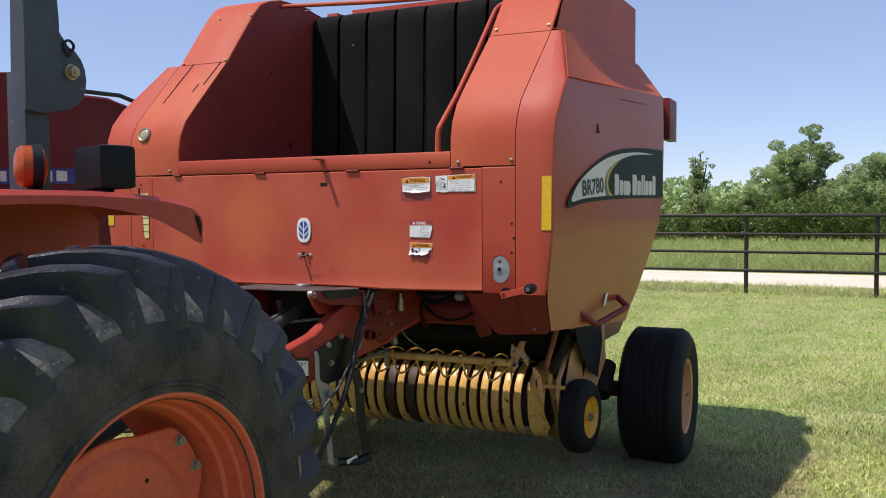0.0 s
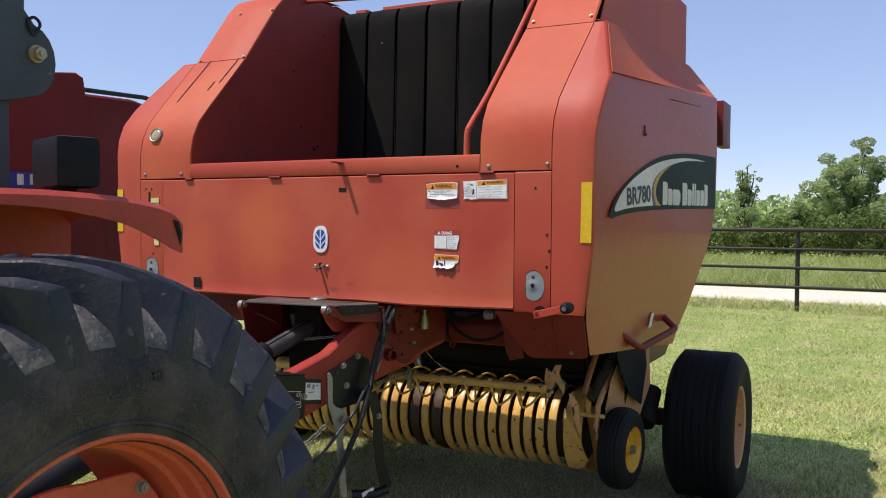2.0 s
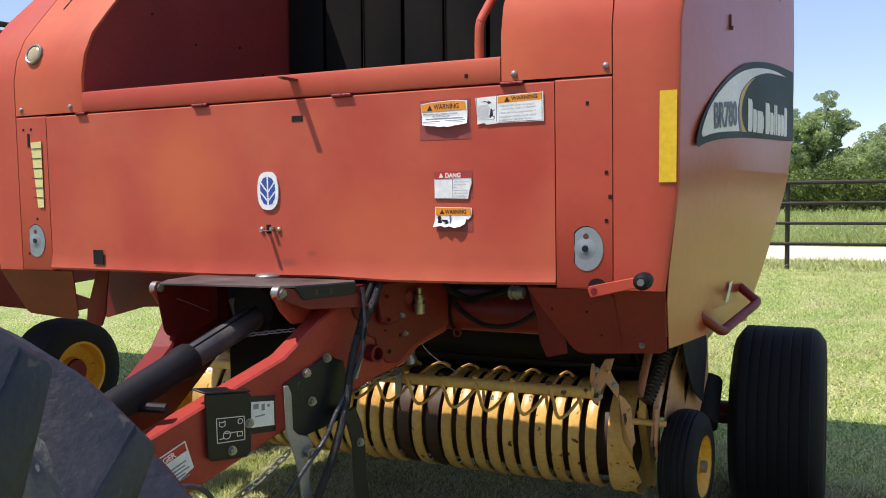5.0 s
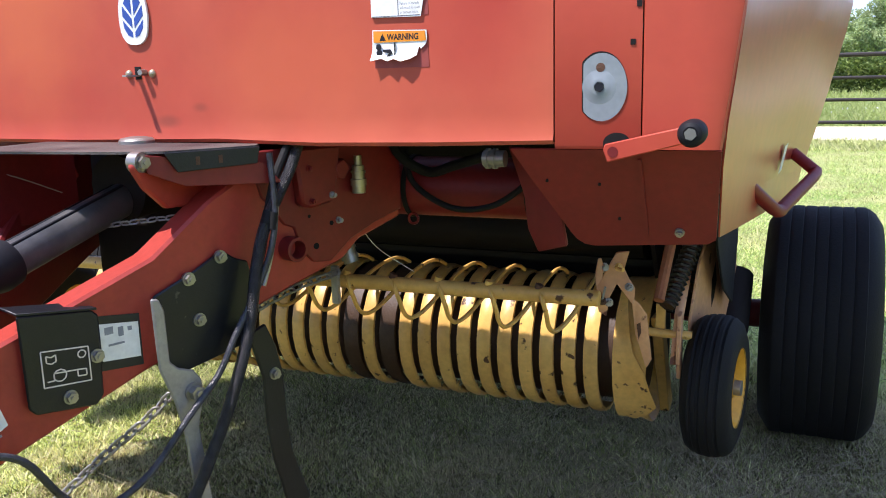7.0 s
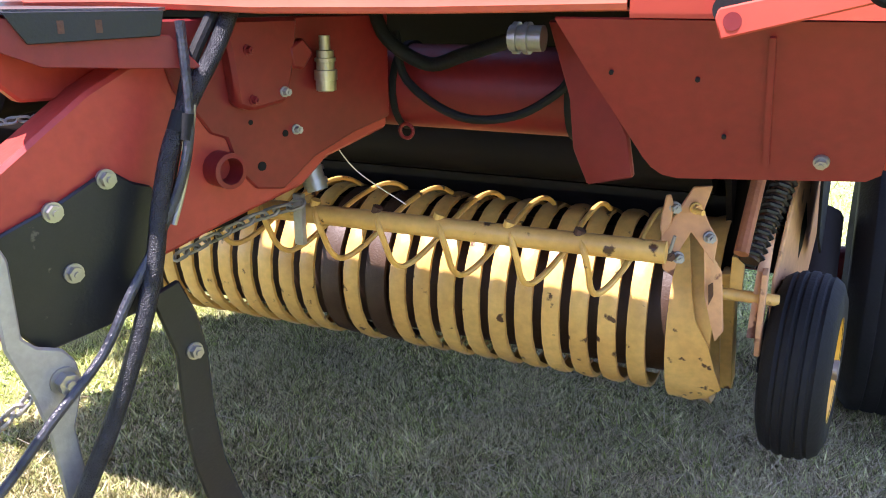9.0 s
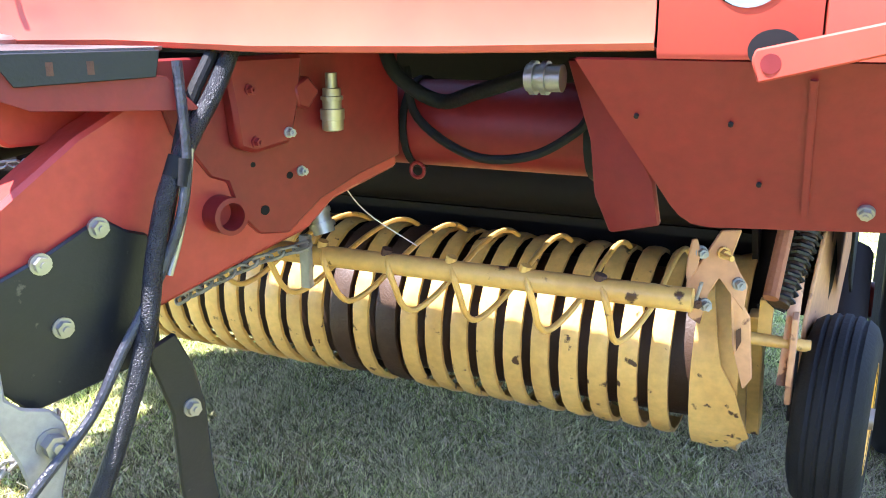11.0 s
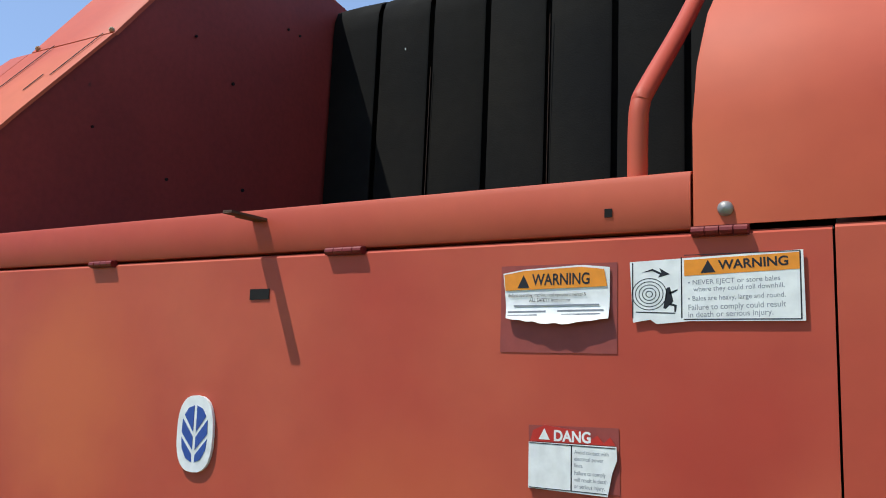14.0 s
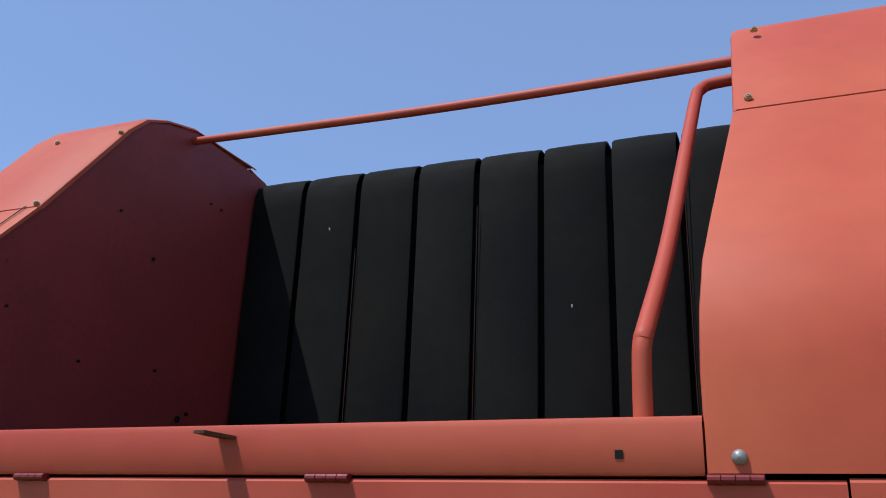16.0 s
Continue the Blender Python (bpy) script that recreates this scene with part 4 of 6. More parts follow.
lathe(bm, [(-0.040, 0.0), (-0.039, 0.025), (-0.032, 0.046), (-0.020, 0.055), (0.020, 0.055), (0.032, 0.046), (0.039, 0.025), (0.040, 0.0)], LAMP_AT, LAMP_AXIS, 28)
lamp = part("signal_lamp", bm, AMBER, tractor, "round amber signal lamp with a black band")
bm = B()
lathe(bm, [(0.002, 0.05), (0.002, 0.059), (0.026, 0.059), (0.026, 0.045)], LAMP_AT, LAMP_AXIS, 28)
cyl(bm, (0.505, -1.998, 1.55), (0.505, -1.998, 1.60), 0.014, 10)
part("lamp_band", bm, PLASTIC, lamp)
bm = B()
box(bm, -0.085, 0.085, -0.05, 0.05, -0.055, 0.06, 0.018, Matrix.Translation((0.63, -1.875, 1.628)) @ Matrix.Rotation(radians(-20), 4, "Z"))
box(bm, 0.61, 0.65, -1.90, -1.86, 1.548, 1.60, 0.004)
part("work_lamp", bm, PLASTIC, tractor, "black plastic work lamp on the fender")
# folding roll bar
bm = B()
box(bm, 0.33, 0.40, -1.93, -1.85, 1.55, 1.90, 0.006)
prism(bm, [(0.335, y, z) for y, z in ((-1.925, 1.84), (-1.80, 1.84), (-1.80, 2.06), (-1.835, 2.45), (-1.915, 2.45))], (0.06, 0, 0), 0.006)
bar = part("roll_bar", bm, BLUE_GREY, tractor, "blue-grey folding roll bar post")
bm = B()
poly = []
for k in range(9):
    a = radians(-80 + k * 20)
    poly.append((0.406, -1.805 + math.cos(a) * 0.074, 1.895 + math.sin(a) * 0.09))
poly += [(0.406, -1.86, 2.06), (0.406, -1.94, 2.08), (0.406, -1.94, 1.79), (0.406, -1.88, 1.785)]
prism(bm, poly, (0.012, 0, 0), 0.002)
part("pivot_plate", bm, BLUE_GREY, bar)
bm = B()
bolt(bm, (0.42, -1.79, 1.912), (1, 0, 0), 0.017, 0.02)
part("pivot_bolt", bm, BRASS, bar)
bm = B()
tube(bm, [(0.425, -1.80, 1.955), (0.428, -1.785, 1.985), (0.425, -1.80, 2.0), (0.422, -1.815, 1.985), (0.425, -1.80, 1.955)], 0.004, 8, 5)
part("locking_ring", bm, BLACK, bar)

# ---- second baler, parked alongside ----
other = thing("parked_baler", (-4.2, 1.4, 0.0), "dark crimson round baler parked beside the red one", "baler")
bm = B()
prism(bm, [(-3.08, y, z) for y, z in ((-0.45, 1.05), (-0.45, 1.75), (0.2, 2.45), (1.20, 2.59), (1.27, 2.56), (1.42, 1.55), (1.52, 1.05), (0.9, 0.9))], (-0.02, 0, 0), 0.008)
op = part("side_panel", bm, RED_OTHER, other, "dark crimson side panel with a blue lettered strip")
bm = B()
prism(bm, [(-3.25, y, z) for y, z in ((1.2, 0.75), (1.2, 2.47), (1.9, 2.49), (2.6, 2.35), (2.8, 1.6), (2.4, 0.8))], (-2.2, 0, 0), 0.02)
part("tailgate", bm, RED_OTHER, other)
bm = B()
prism(bm, [(-3.20, y, z) for y, z in ((-0.3, 1.0), (-0.3, 1.7), (0.3, 2.35), (1.2, 2.45), (1.2, 1.0))], (-2.3, 0, 0), 0.02)
part("body", bm, RED_OTHER, other)
bm = B()
cyl(bm, (-3.12, 1.25, 2.478), (-3.12, 1.9, 2.497), 0.018, 12)
cyl(bm, (-3.12, 1.9, 2.497), (-3.12, 2.5, 2.378), 0.018, 12)
part("tailgate_edge", bm, BLACK, other)
bm = B()
prism(bm, [(-3.074, y, z) for y, z in ((0.1, 1.80), (1.365, 1.86), (1.39, 1.74), (0.1, 1.70))], (-0.003, 0, 0))
strip = part("name_strip", bm, STRIP_BLUE, op, "blue strip with white lettering")
for y0, y1, h in ((0.42, 0.52, 0.07), (0.55, 0.64, 0.07), (0.70, 0.75, 0.075), (0.80, 0.85, 0.075), (0.92, 1.02, 0.078), (1.06, 1.15, 0.08), (1.19, 1.29, 0.08)):
    bm = B()
    zc = 1.765 + (y0 - 0.4) * 0.04
    prism(bm, [(-3.070, y, z) for y, z in ((y0, zc - h / 2), (y1, zc - h / 2), (y1, zc + h / 2), (y0, zc + h / 2))], (0.002, 0, 0))
    part("name_shape", bm, DECAL_WHITE, op)
bm = B()
lathe(bm, [(0, 0.16), (0.0, 0.25), (0.03, 0.315), (0.10, 0.33), (0.16, 0.332), (0.22, 0.33), (0.28, 0.315), (0.30, 0.25), (0.28, 0.18), (0.25, 0.175)], (-2.84, 1.52, 0.325), (1, 0, 0), 44)
ow = part("road_wheel", bm, RUBBER, other, "black tyre with a yellow rim and red hub")
bm = B()
lathe(bm, [(0.285, 0.192), (0.28, 0.178), (0.22, 0.165), (0.20, 0.09), (0.24, 0.085)], (-2.84, 1.52, 0.325), (1, 0, 0), 36)
part("rim", bm, YELLOW_RIM, ow)
bm = B()
cyl(bm, (-3.1, 1.52, 0.325), (-2.59, 1.52, 0.325), 0.075, 18)
part("hub", bm, RED_OTHER, ow)
bm = B()
prism(bm, [(-2.50, y - 0.13, z) for y, z in ((0.7, 0.9), (0.9, 1.1), (1.7, 0.78), (1.75, 0.72), (1.5, 0.72))], (-0.02, 0, 0), 0.004)
part("wheel_guard", bm, RED_DARK, other)

# ---- pipe fence ----
fence = thing("pipe_fence", (1.0, 12.75, 0.0), "dark brown steel pipe fence with four rails", "fence")
for k in range(-16, 17):
    x = 0.86 + k * 2.1
    bm = B()
    cyl(bm, (x, 12.75, 0), (x, 12.75, 1.42), 0.038, 10)
    part("post", bm, FENCE_PAINT, fence)
for z, r in ((1.40, 0.034), (1.07, 0.026), (0.75, 0.026), (0.42, 0.026)):
    bm = B()
    cyl(bm, (-34, 12.70, z), (36, 12.70, z), r, 10)
    part("rail", bm, FENCE_PAINT, fence)


# ---- plants ----
def leaves(name, mat, centres, size, count, seed):
    """Many small leaf clumps, scattered about the given centres (x, y, z, rx, ry, rz)."""
    rng = np.random.default_rng(seed)
    c = np.array(centres)
    vol = c[:, 3] * c[:, 5]
    pick = rng.choice(len(c), count, p=vol / vol.sum())
    d = rng.normal(size=(count, 3))
    d /= np.linalg.norm(d, axis=1)[:, None]
    rad = rng.uniform(0.45, 1.08, count) ** 0.6
    pos = c[pick, :3] + d * c[pick, 3:] * rad[:, None]
    pos[:, 2] = np.maximum(pos[:, 2], 0.05)
    u = rng.normal(size=(count, 3))
    u /= np.linalg.norm(u, axis=1)[:, None]
    v = np.cross(u, rng.normal(size=(count, 3)))
    v /= np.linalg.norm(v, axis=1)[:, None]
    s = (size * rng.uniform(0.6, 1.4, count))[:, None]
    verts = np.stack([pos - u * s, pos + v * s * 0.55, pos + u * s, pos - v * s * 0.55], 1).reshape(-1, 3)
    me = bpy.data.meshes.new(name)
    me.from_pydata(verts.tolist(), [], np.arange(count * 4).reshape(-1, 4).tolist())
    me.materials.append(mat)
    return new(name, me)


rng = random.Random(4)
hedge = []
x = -45.0
while x < 40:
    w = rng.uniform(0.7, 1.6)
    hgt = rng.uniform(1.05, 1.75) + (0.3 if x > -1 else 0)
    hedge.append((x, 40.3 + rng.uniform(-0.8, 1.5), hgt * 0.46, w, 1.1, hgt * 0.48))
    for k in range(8):
        q = rng.uniform(0.18, 0.46)
        hedge.append((x + rng.uniform(-0.8, 0.8), 38.9 + rng.uniform(-0.4, 1.4), hgt * rng.uniform(0.25, 1.12), q, q, q * 0.75))
    x += w * 0.6
tagged(leaves("hedge", LEAF, hedge, 0.072, 200000, 1), "dense green hedge of bushes behind the fence", "hedge", kind="stuff")
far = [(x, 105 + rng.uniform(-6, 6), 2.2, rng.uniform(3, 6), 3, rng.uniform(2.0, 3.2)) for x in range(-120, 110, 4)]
# Trees out of view, added to darken the side panel's reflection.
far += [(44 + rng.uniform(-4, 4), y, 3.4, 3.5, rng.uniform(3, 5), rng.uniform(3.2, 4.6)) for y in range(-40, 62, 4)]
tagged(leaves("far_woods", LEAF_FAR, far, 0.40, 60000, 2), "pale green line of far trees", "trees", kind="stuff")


def tree(x, y, height, spread, seed, low=0.15, count=36000):
    r = random.Random(seed)
    t = thing("tree", (x, y, 0), "leafy green tree behind the hedge", "tree", "trees behind the hedge")
    bm = B()
    top = height * 0.7
    tube(bm, [(x, y, 0), (x + 0.15, y, top * 0.5), (x - 0.1, y + 0.1, top)], 0.11, 8, 4)
    cl = []
    for k in range(17):
        a, h = r.uniform(0, math.tau), low + (1 - low) * (k + r.random()) / 17
        d = spread * math.sqrt(max(0.03, 1 - ((h - 0.42) / 0.60) ** 2)) * r.uniform(0.45, 1.05)
        p = Vector((x + math.cos(a) * d, y + math.sin(a) * d, height * (0.06 + 0.88 * h)))
        foot = Vector((x, y, height * (0.08 + 0.40 * h)))
        tube(bm, [foot, foot.lerp(p, 0.5) - Vector((0, 0, 0.05 * height)), p], 0.035, 6, 3)
        for j in range(11):
            s = foot.lerp(p, r.uniform(0.45, 1.12)) + Vector((r.gauss(0, 1), r.gauss(0, 1), r.gauss(0, 0.8))) * spread * 0.17
            q = r.uniform(0.08, 0.22) * spread
            cl.append((*s, q * 1.2, q * 1.2, q * 0.8))
    part("trunk", bm, BARK, t)
    crown = leaves("crown", LEAF_TREE, cl, 0.055, int(count * 1.4), seed)
    crown.parent = t
    crown.matrix_parent_inverse = Matrix.Translation(-t.location)
    return t


tree(0.45, 46, 5.45, 1.95, 27, 0.12, 44000)
tree(4.2, 47, 4.3, 2.2, 12)
tree(-1.6, 50, 2.9, 1.6, 13)
tree(-4.9, 46, 5.0, 0.75, 14, 0.35, 3500)
tree(8.5, 48, 6.0, 3.0, 15)
tree(2.5, 45, 3.5, 1.8, 16)


def blades(name, mat, boxes, seed, tall, width, soft=0.0):
    rng = np.random.default_rng(seed)
    vs = []
    for x0, x1, y0, y1, n in boxes:
        p = np.stack([rng.uniform(x0, x1, n), rng.uniform(y0, y1, n), np.zeros(n)], 1)
        edge = np.minimum(np.minimum(p[:, 0] - x0, x1 - p[:, 0]), np.minimum(p[:, 1] - y0, y1 - p[:, 1]))
        p = p[edge + 0.25 * soft * np.sin(p[:, 0] * 7.0) * np.sin(p[:, 1] * 6.0) > soft * rng.random(n) ** 1.5]
        n = len(p)
        a = rng.uniform(0, math.tau, n)
        tuft = np.sin(p[:, 0] * 9.1 + 2.0 * np.sin(p[:, 1] * 5.3)) * np.sin(p[:, 1] * 8.3 + 1.7 * np.sin(p[:, 0] * 6.1))
        h = tall * rng.uniform(0.45, 1.25, n) * (1.0 + 0.45 * tuft)
        w = width * rng.uniform(0.6, 1.3, n)
        side = np.stack([np.cos(a), np.sin(a), np.zeros(n)], 1) * w[:, None]
        lean = np.stack([rng.normal(0, 0.75, n), rng.normal(0, 0.75, n), np.ones(n)], 1) * h[:, None]
        vs.append(np.stack([p - side, p + side, p + lean], 1).reshape(-1, 3))
    verts = np.concatenate(vs)
    me = bpy.data.meshes.new(name)
    me.from_pydata(verts.tolist(), [], np.arange(len(verts)).reshape(-1, 3).tolist())
    me.materials.append(mat)
    return new(name, me)


tagged(blades("grass", BLADE, [(-2.9, 3.4, -2.2, 2.9, 380000), (-4.5, 5.5, 1.2, 6.0, 120000), (-5.5, 6.5, 4.0, 12.9, 110000)], 5, 0.030, 0.0034, 1.2),
       "short mown grass blades", "grass", kind="stuff")
tagged(blades("verge_grass", TALL_BLADE, [(-14, 12, 18.2, 24, 26000), (-18, 14, 24, 38, 26000), ], 6, 0.26, 0.016),
       "tall pale grass along the lane", "grass", kind="stuff")
tagged(blades("fence_grass", BLADE, [(-12, 10, 12.5, 14.4, 30000)], 8, 0.10, 0.006), "uncut grass under the fence", "grass", kind="stuff")
tagged(blades("dead_grass", DEAD, [(0.6, 2.3, -0.4, 1.9, 100000), (0.85, 1.7, 0.25, 1.3, 45000)], 15, 0.022, 0.0028, 0.5), "brown dead grass under the pickup", "grass", kind="stuff")
tagged(blades("shaded_grass", SHADE_BLADE, [(-0.9, 2.3, -0.6, 2.1, 400000)], 16, 0.024, 0.0034, 0.5), "short green grass coloured darker for the shade of the baler", "grass", kind="stuff")


def scattered(name, mat, boxes, seed):
    """Thin straws lying criss-cross on the grass."""
    rng = np.random.default_rng(seed)
    vs = []
    for x0, x1, y0, y1, n in boxes:
        p = np.stack([rng.uniform(x0, x1, n), rng.uniform(y0, y1, n), rng.uniform(0.018, 0.038, n)], 1)
        a = rng.uniform(0, math.tau, n)
        d = np.stack([np.cos(a), np.sin(a), rng.normal(0, 0.18, n)], 1) * rng.uniform(0.015, 0.06, n)[:, None]
        s = np.stack([-np.sin(a), np.cos(a), np.zeros(n)], 1) * rng.uniform(0.0006, 0.0014, n)[:, None]
        up = np.array([0, 0, 0.0015])
        vs.append(np.stack([p - d - s, p + d - s, p + up, p - d + s, p + d + s], 1))
    v = np.concatenate(vs)
    n = len(v)
    base = (np.arange(n) * 5)[:, None]
    faces = np.concatenate([base + np.array([0, 1, 2]), base + np.array([3, 2, 4]), base + np.array([0, 2, 3]), base + np.array([1, 4, 2])])
    me = bpy.data.meshes.new(name)
    me.from_pydata(v.reshape(-1, 3).tolist(), [], faces.tolist())
    me.materials.append(mat)
    return new(name, me)


tagged(scattered("straw", STRAW, [(0.3, 1.9, -0.2, 1.7, 2400), (-1.5, 2.4, -1.0, 2.5, 2500), (-2.5, 4.0, 0.0, 6.0, 1500)], 9), "dry straw scattered in the grass", "straw", kind="stuff")

tagged(leaves("wildflowers", WHITE, [(-6.5, 19.4, 0.30, 2.2, 0.9, 0.08), (-3.0, 19.8, 0.28, 1.6, 0.8, 0.07), (1.5, 19.6, 0.28, 2.0, 0.8, 0.07)], 0.022, 130, 31),
       "small white wildflowers in the tall grass", "flowers", kind="stuff")


# ---- fittings, stickers and small parts of the baler ----
def stick(name, poly, mat, y=-0.003, label="", parent=None, thick=0.0012):
    bm = B()
    flat_front(bm, poly, y, thick)
    return part(name, bm, mat, parent or baler, label)


def ragged(x0, x1, z, depth, seed, n=14):
    """A torn lower edge from right to left."""
    r = random.Random(seed)
    return [(x1 + (x0 - x1) * i / n, z + r.uniform(-depth, depth)) for i in range(n + 1)]


def words(parent, body, x, z, size, mat, squeeze=1.0, y=-0.0062, bold=0.0):
    return lettering("lettering", body, size, face_front(x, z, y), mat, parent, squeeze, bold)


def curled(bm, top_line, bottom_line, top, bottom, lift, y=-0.0035, n=8):
    """A sticker between two lines of equal length, whose lower part stands off the sheet."""
    rows = []
    for i in range(n + 1):
        t = i / n
        row = []
        for (x0, z0), (x1, z1) in zip(top_line, bottom_line):
            z = z0 + (z1 - z0) * t
            row.append((x0 + (x1 - x0) * t, y - lift * max(0.0, (top - z) / (top - bottom)) ** 2, z))
        rows.append(row)
    return skin(bm, rows[::-1], 0.0008)


def line_points(pts, n):
    """n + 1 places evenly along an outline."""
    pts = [Vector((*p, 0)) for p in pts]
    total = sum((b - a).length for a, b in zip(pts, pts[1:]))
    res = []
    for k in range(n + 1):
        d = total * k / n
        for a, b in zip(pts, pts[1:]):
            s = (b - a).length
            if d <= s + 1e-9:
                q = a.lerp(b, min(1, d / s))
                break
            d -= s
        res.append((q.x, q.y))
    return res


# operating warning, torn along its foot
stick("glue_mark", [(0.545, 1.672), (0.706, 1.672), (0.706, 1.558), (0.545, 1.558)], RESIDUE, -0.0006, thick=0.0003)
bm = B()
foot = ragged(0.556, 0.697, 1.610, 0.0014, 3)
foot = [(x, z - 0.007 * math.sin((x - 0.556) / 0.141 * math.pi)) for x, z in foot]
curled(bm, line_points([(0.549, 1.670), (0.58, 1.6745), (0.66, 1.678), (0.697, 1.674)], 14), foot[::-1], 1.635, 1.600, 0.011)
s1 = part("warning_sticker", bm, WHITE, baler, "torn white and orange warning sticker curling off")
s1.location.z = -0.008
stick("header", [(0.551, 1.668), (0.58, 1.6725), (0.66, 1.6755), (0.690, 1.6715), (0.694, 1.650), (0.553, 1.647)], STICKER_ORANGE, -0.0044, parent=s1, thick=0.0003)
words(s1, "WARNING", 0.592, 1.6535, 0.0205, INK, 0.80, -0.0049, 0.0004)
words(s1, "Before operating machine, read operator's manual &", 0.5575, 1.6385, 0.0064, INK, 0.80, -0.0047)
words(s1, "ALL SAFETY instructions", 0.588, 1.6315, 0.0066, INK, 0.85, -0.0049)
for a, b, z in ((0.566, 0.684, 1.6275), (0.558, 0.612, 1.6195), (0.628, 0.690, 1.6205), (0.558, 0.600, 1.6145), (0.634, 0.686, 1.6155), (0.636, 0.692, 1.6105)):
    stick("text_line", [(a, z), (b, z + 0.0006), (b, z - 0.0016), (a, z - 0.0022)], GREY_INK, -0.0048 - 0.010 * max(0, (1.635 - z) / 0.04) ** 2, parent=s1, thick=0.0003)
bm = B()
flat_front(bm, [(0.571, 1.650), (0.588, 1.650), (0.5795, 1.667)], -0.0048, 0.0002)
part("triangle", bm, INK, s1)

# bale warning
s2 = stick("warning_sticker", [(0.727, 1.676), (0.924, 1.684), (0.925, 1.596), (0.80, 1.596), (0.76, 1.592), (0.752, 1.598), (0.731, 1.594)], WHITE, -0.003, "white and orange bale warning sticker with a picture")
s2.location, s2.scale = (-0.015, 0, 0.1456), (1.015, 1, 0.91)
stick("header", [(0.793, 1.676), (0.920, 1.681), (0.920, 1.660), (0.793, 1.655)], STICKER_ORANGE, -0.0042, parent=s2, thick=0.0003)
lettering("lettering", "WARNING", 0.0165, face_front(0.833, 1.6625, -0.0047, -2.2), INK, s2, 0.95, 0.0004)
for body, x, z, size, sq in (("\u2022 NEVER EJECT or store bales", 0.797, 1.643, 0.0098, 0.92), ("   where they could roll downhill.", 0.797, 1.634, 0.0098, 0.88),
                             ("\u2022 Bales are heavy, large and round.", 0.797, 1.622, 0.0098, 0.86), ("Failure to comply could result", 0.797, 1.610, 0.0115, 0.84),
                             ("in death or serious injury.", 0.797, 1.6005, 0.0115, 0.86)):
    lettering("lettering", body, size * 0.92, face_front(x, z, -0.0043, -2.0), GREY_INK, s2, sq)
bm = B()
for x0, x1, z0, z1 in ((0.789, 0.7905, 1.600, 1.680), (0.793, 0.921, 1.682, 1.683), (0.730, 0.7315, 1.60, 1.675), (0.792, 0.921, 1.5975, 1.599), (0.920, 0.9215, 1.598, 1.682)):
    box(bm, x0, x1, -0.0044, -0.004, z0, z1)
flat_front(bm, [(0.812, 1.658), (0.829, 1.659), (0.8205, 1.675)], -0.0045, 0.0002)
for r in (0.0215, 0.0173, 0.0130, 0.0087, 0.0045):
    for k in range(28):
        a, b = k * math.tau / 28, (k + 1) * math.tau / 28
        flat_front(bm, [(0.751 + math.cos(q) * rr, 1.632 + math.sin(q) * rr) for q, rr in ((a, r), (b, r), (b, r - 0.0010), (a, r - 0.0010))], -0.0042, 0.0002)
for poly in ([(0.735, 1.609), (0.782, 1.607), (0.782, 1.6055), (0.735, 1.6075)],
             [(0.742, 1.661), (0.755, 1.666), (0.766, 1.660), (0.763, 1.667), (0.776, 1.658), (0.762, 1.654), (0.764, 1.658), (0.755, 1.663)],
             [(0.772, 1.640), (0.776, 1.641), (0.780, 1.622), (0.771, 1.612), (0.768, 1.613)],
             [(0.775, 1.634), (0.785, 1.638), (0.785, 1.636), (0.776, 1.631)],
             [(0.776, 1.620), (0.784, 1.617), (0.783, 1.608), (0.781, 1.608), (0.781, 1.6155), (0.775, 1.617)]):
    flat_front(bm, poly, -0.0042, 0.0002)
part("pictogram", bm, INK, s2)

# electrical danger sticker, scraped, and hand warning
stick("glue_mark", [(0.588, 1.466), (0.708, 1.468), (0.710, 1.389), (0.590, 1.386)], RESIDUE, -0.0006, thick=0.0003)
s3 = stick("danger_sticker", [(0.590, 1.445), (0.706, 1.446), (0.707, 1.430), (0.701, 1.415), (0.695, 1.386), (0.590, 1.388)], WHITE, -0.003, "scraped white and red danger sticker")
stick("header", [(0.592, 1.446), (0.596, 1.460), (0.612, 1.467), (0.640, 1.464), (0.668, 1.462), (0.673, 1.452), (0.682, 1.458), (0.690, 1.449), (0.698, 1.457), (0.705, 1.447)], STICKER_RED, -0.0032, parent=s3)
words(s3, "DANG", 0.624, 1.4485, 0.0185, WHITE, 0.92, -0.0046, 0.0006)
bm = B()
flat_front(bm, [(0.604, 1.449), (0.619, 1.449), (0.6115, 1.463)], -0.0045, 0.0002)
part("triangle", bm, WHITE, s3)
bm = B()
box(bm, 0.6475, 0.649, -0.0046, -0.004, 1.389, 1.444)
box(bm, 0.591, 0.705, -0.0046, -0.004, 1.4435, 1.4445)
box(bm, 0.592, 0.694, -0.0046, -0.004, 1.3885, 1.3895)
part("frame_line", bm, INK, s3)
for i, (body, z) in enumerate((("Avoid contact with", 1.434), ("electrical power", 1.426), ("lines.", 1.418), ("Failure to comply", 1.409), ("will result in death", 1.401), ("or serious injury.", 1.393))):
    words(s3, body, 0.652, z, 0.0072, GREY_INK, 0.80, -0.0043)
stick("glue_mark", [(0.592, 1.364), (0.706, 1.362), (0.709, 1.292), (0.592, 1.292)], RESIDUE, -0.0006, thick=0.0003)
bm = B()
foot = [(0.707, 1.352), (0.704, 1.342), (0.694, 1.333), (0.690, 1.338), (0.686, 1.322), (0.673, 1.315), (0.655, 1.311), (0.638, 1.316), (0.626, 1.312), (0.612, 1.317), (0.588, 1.313)]
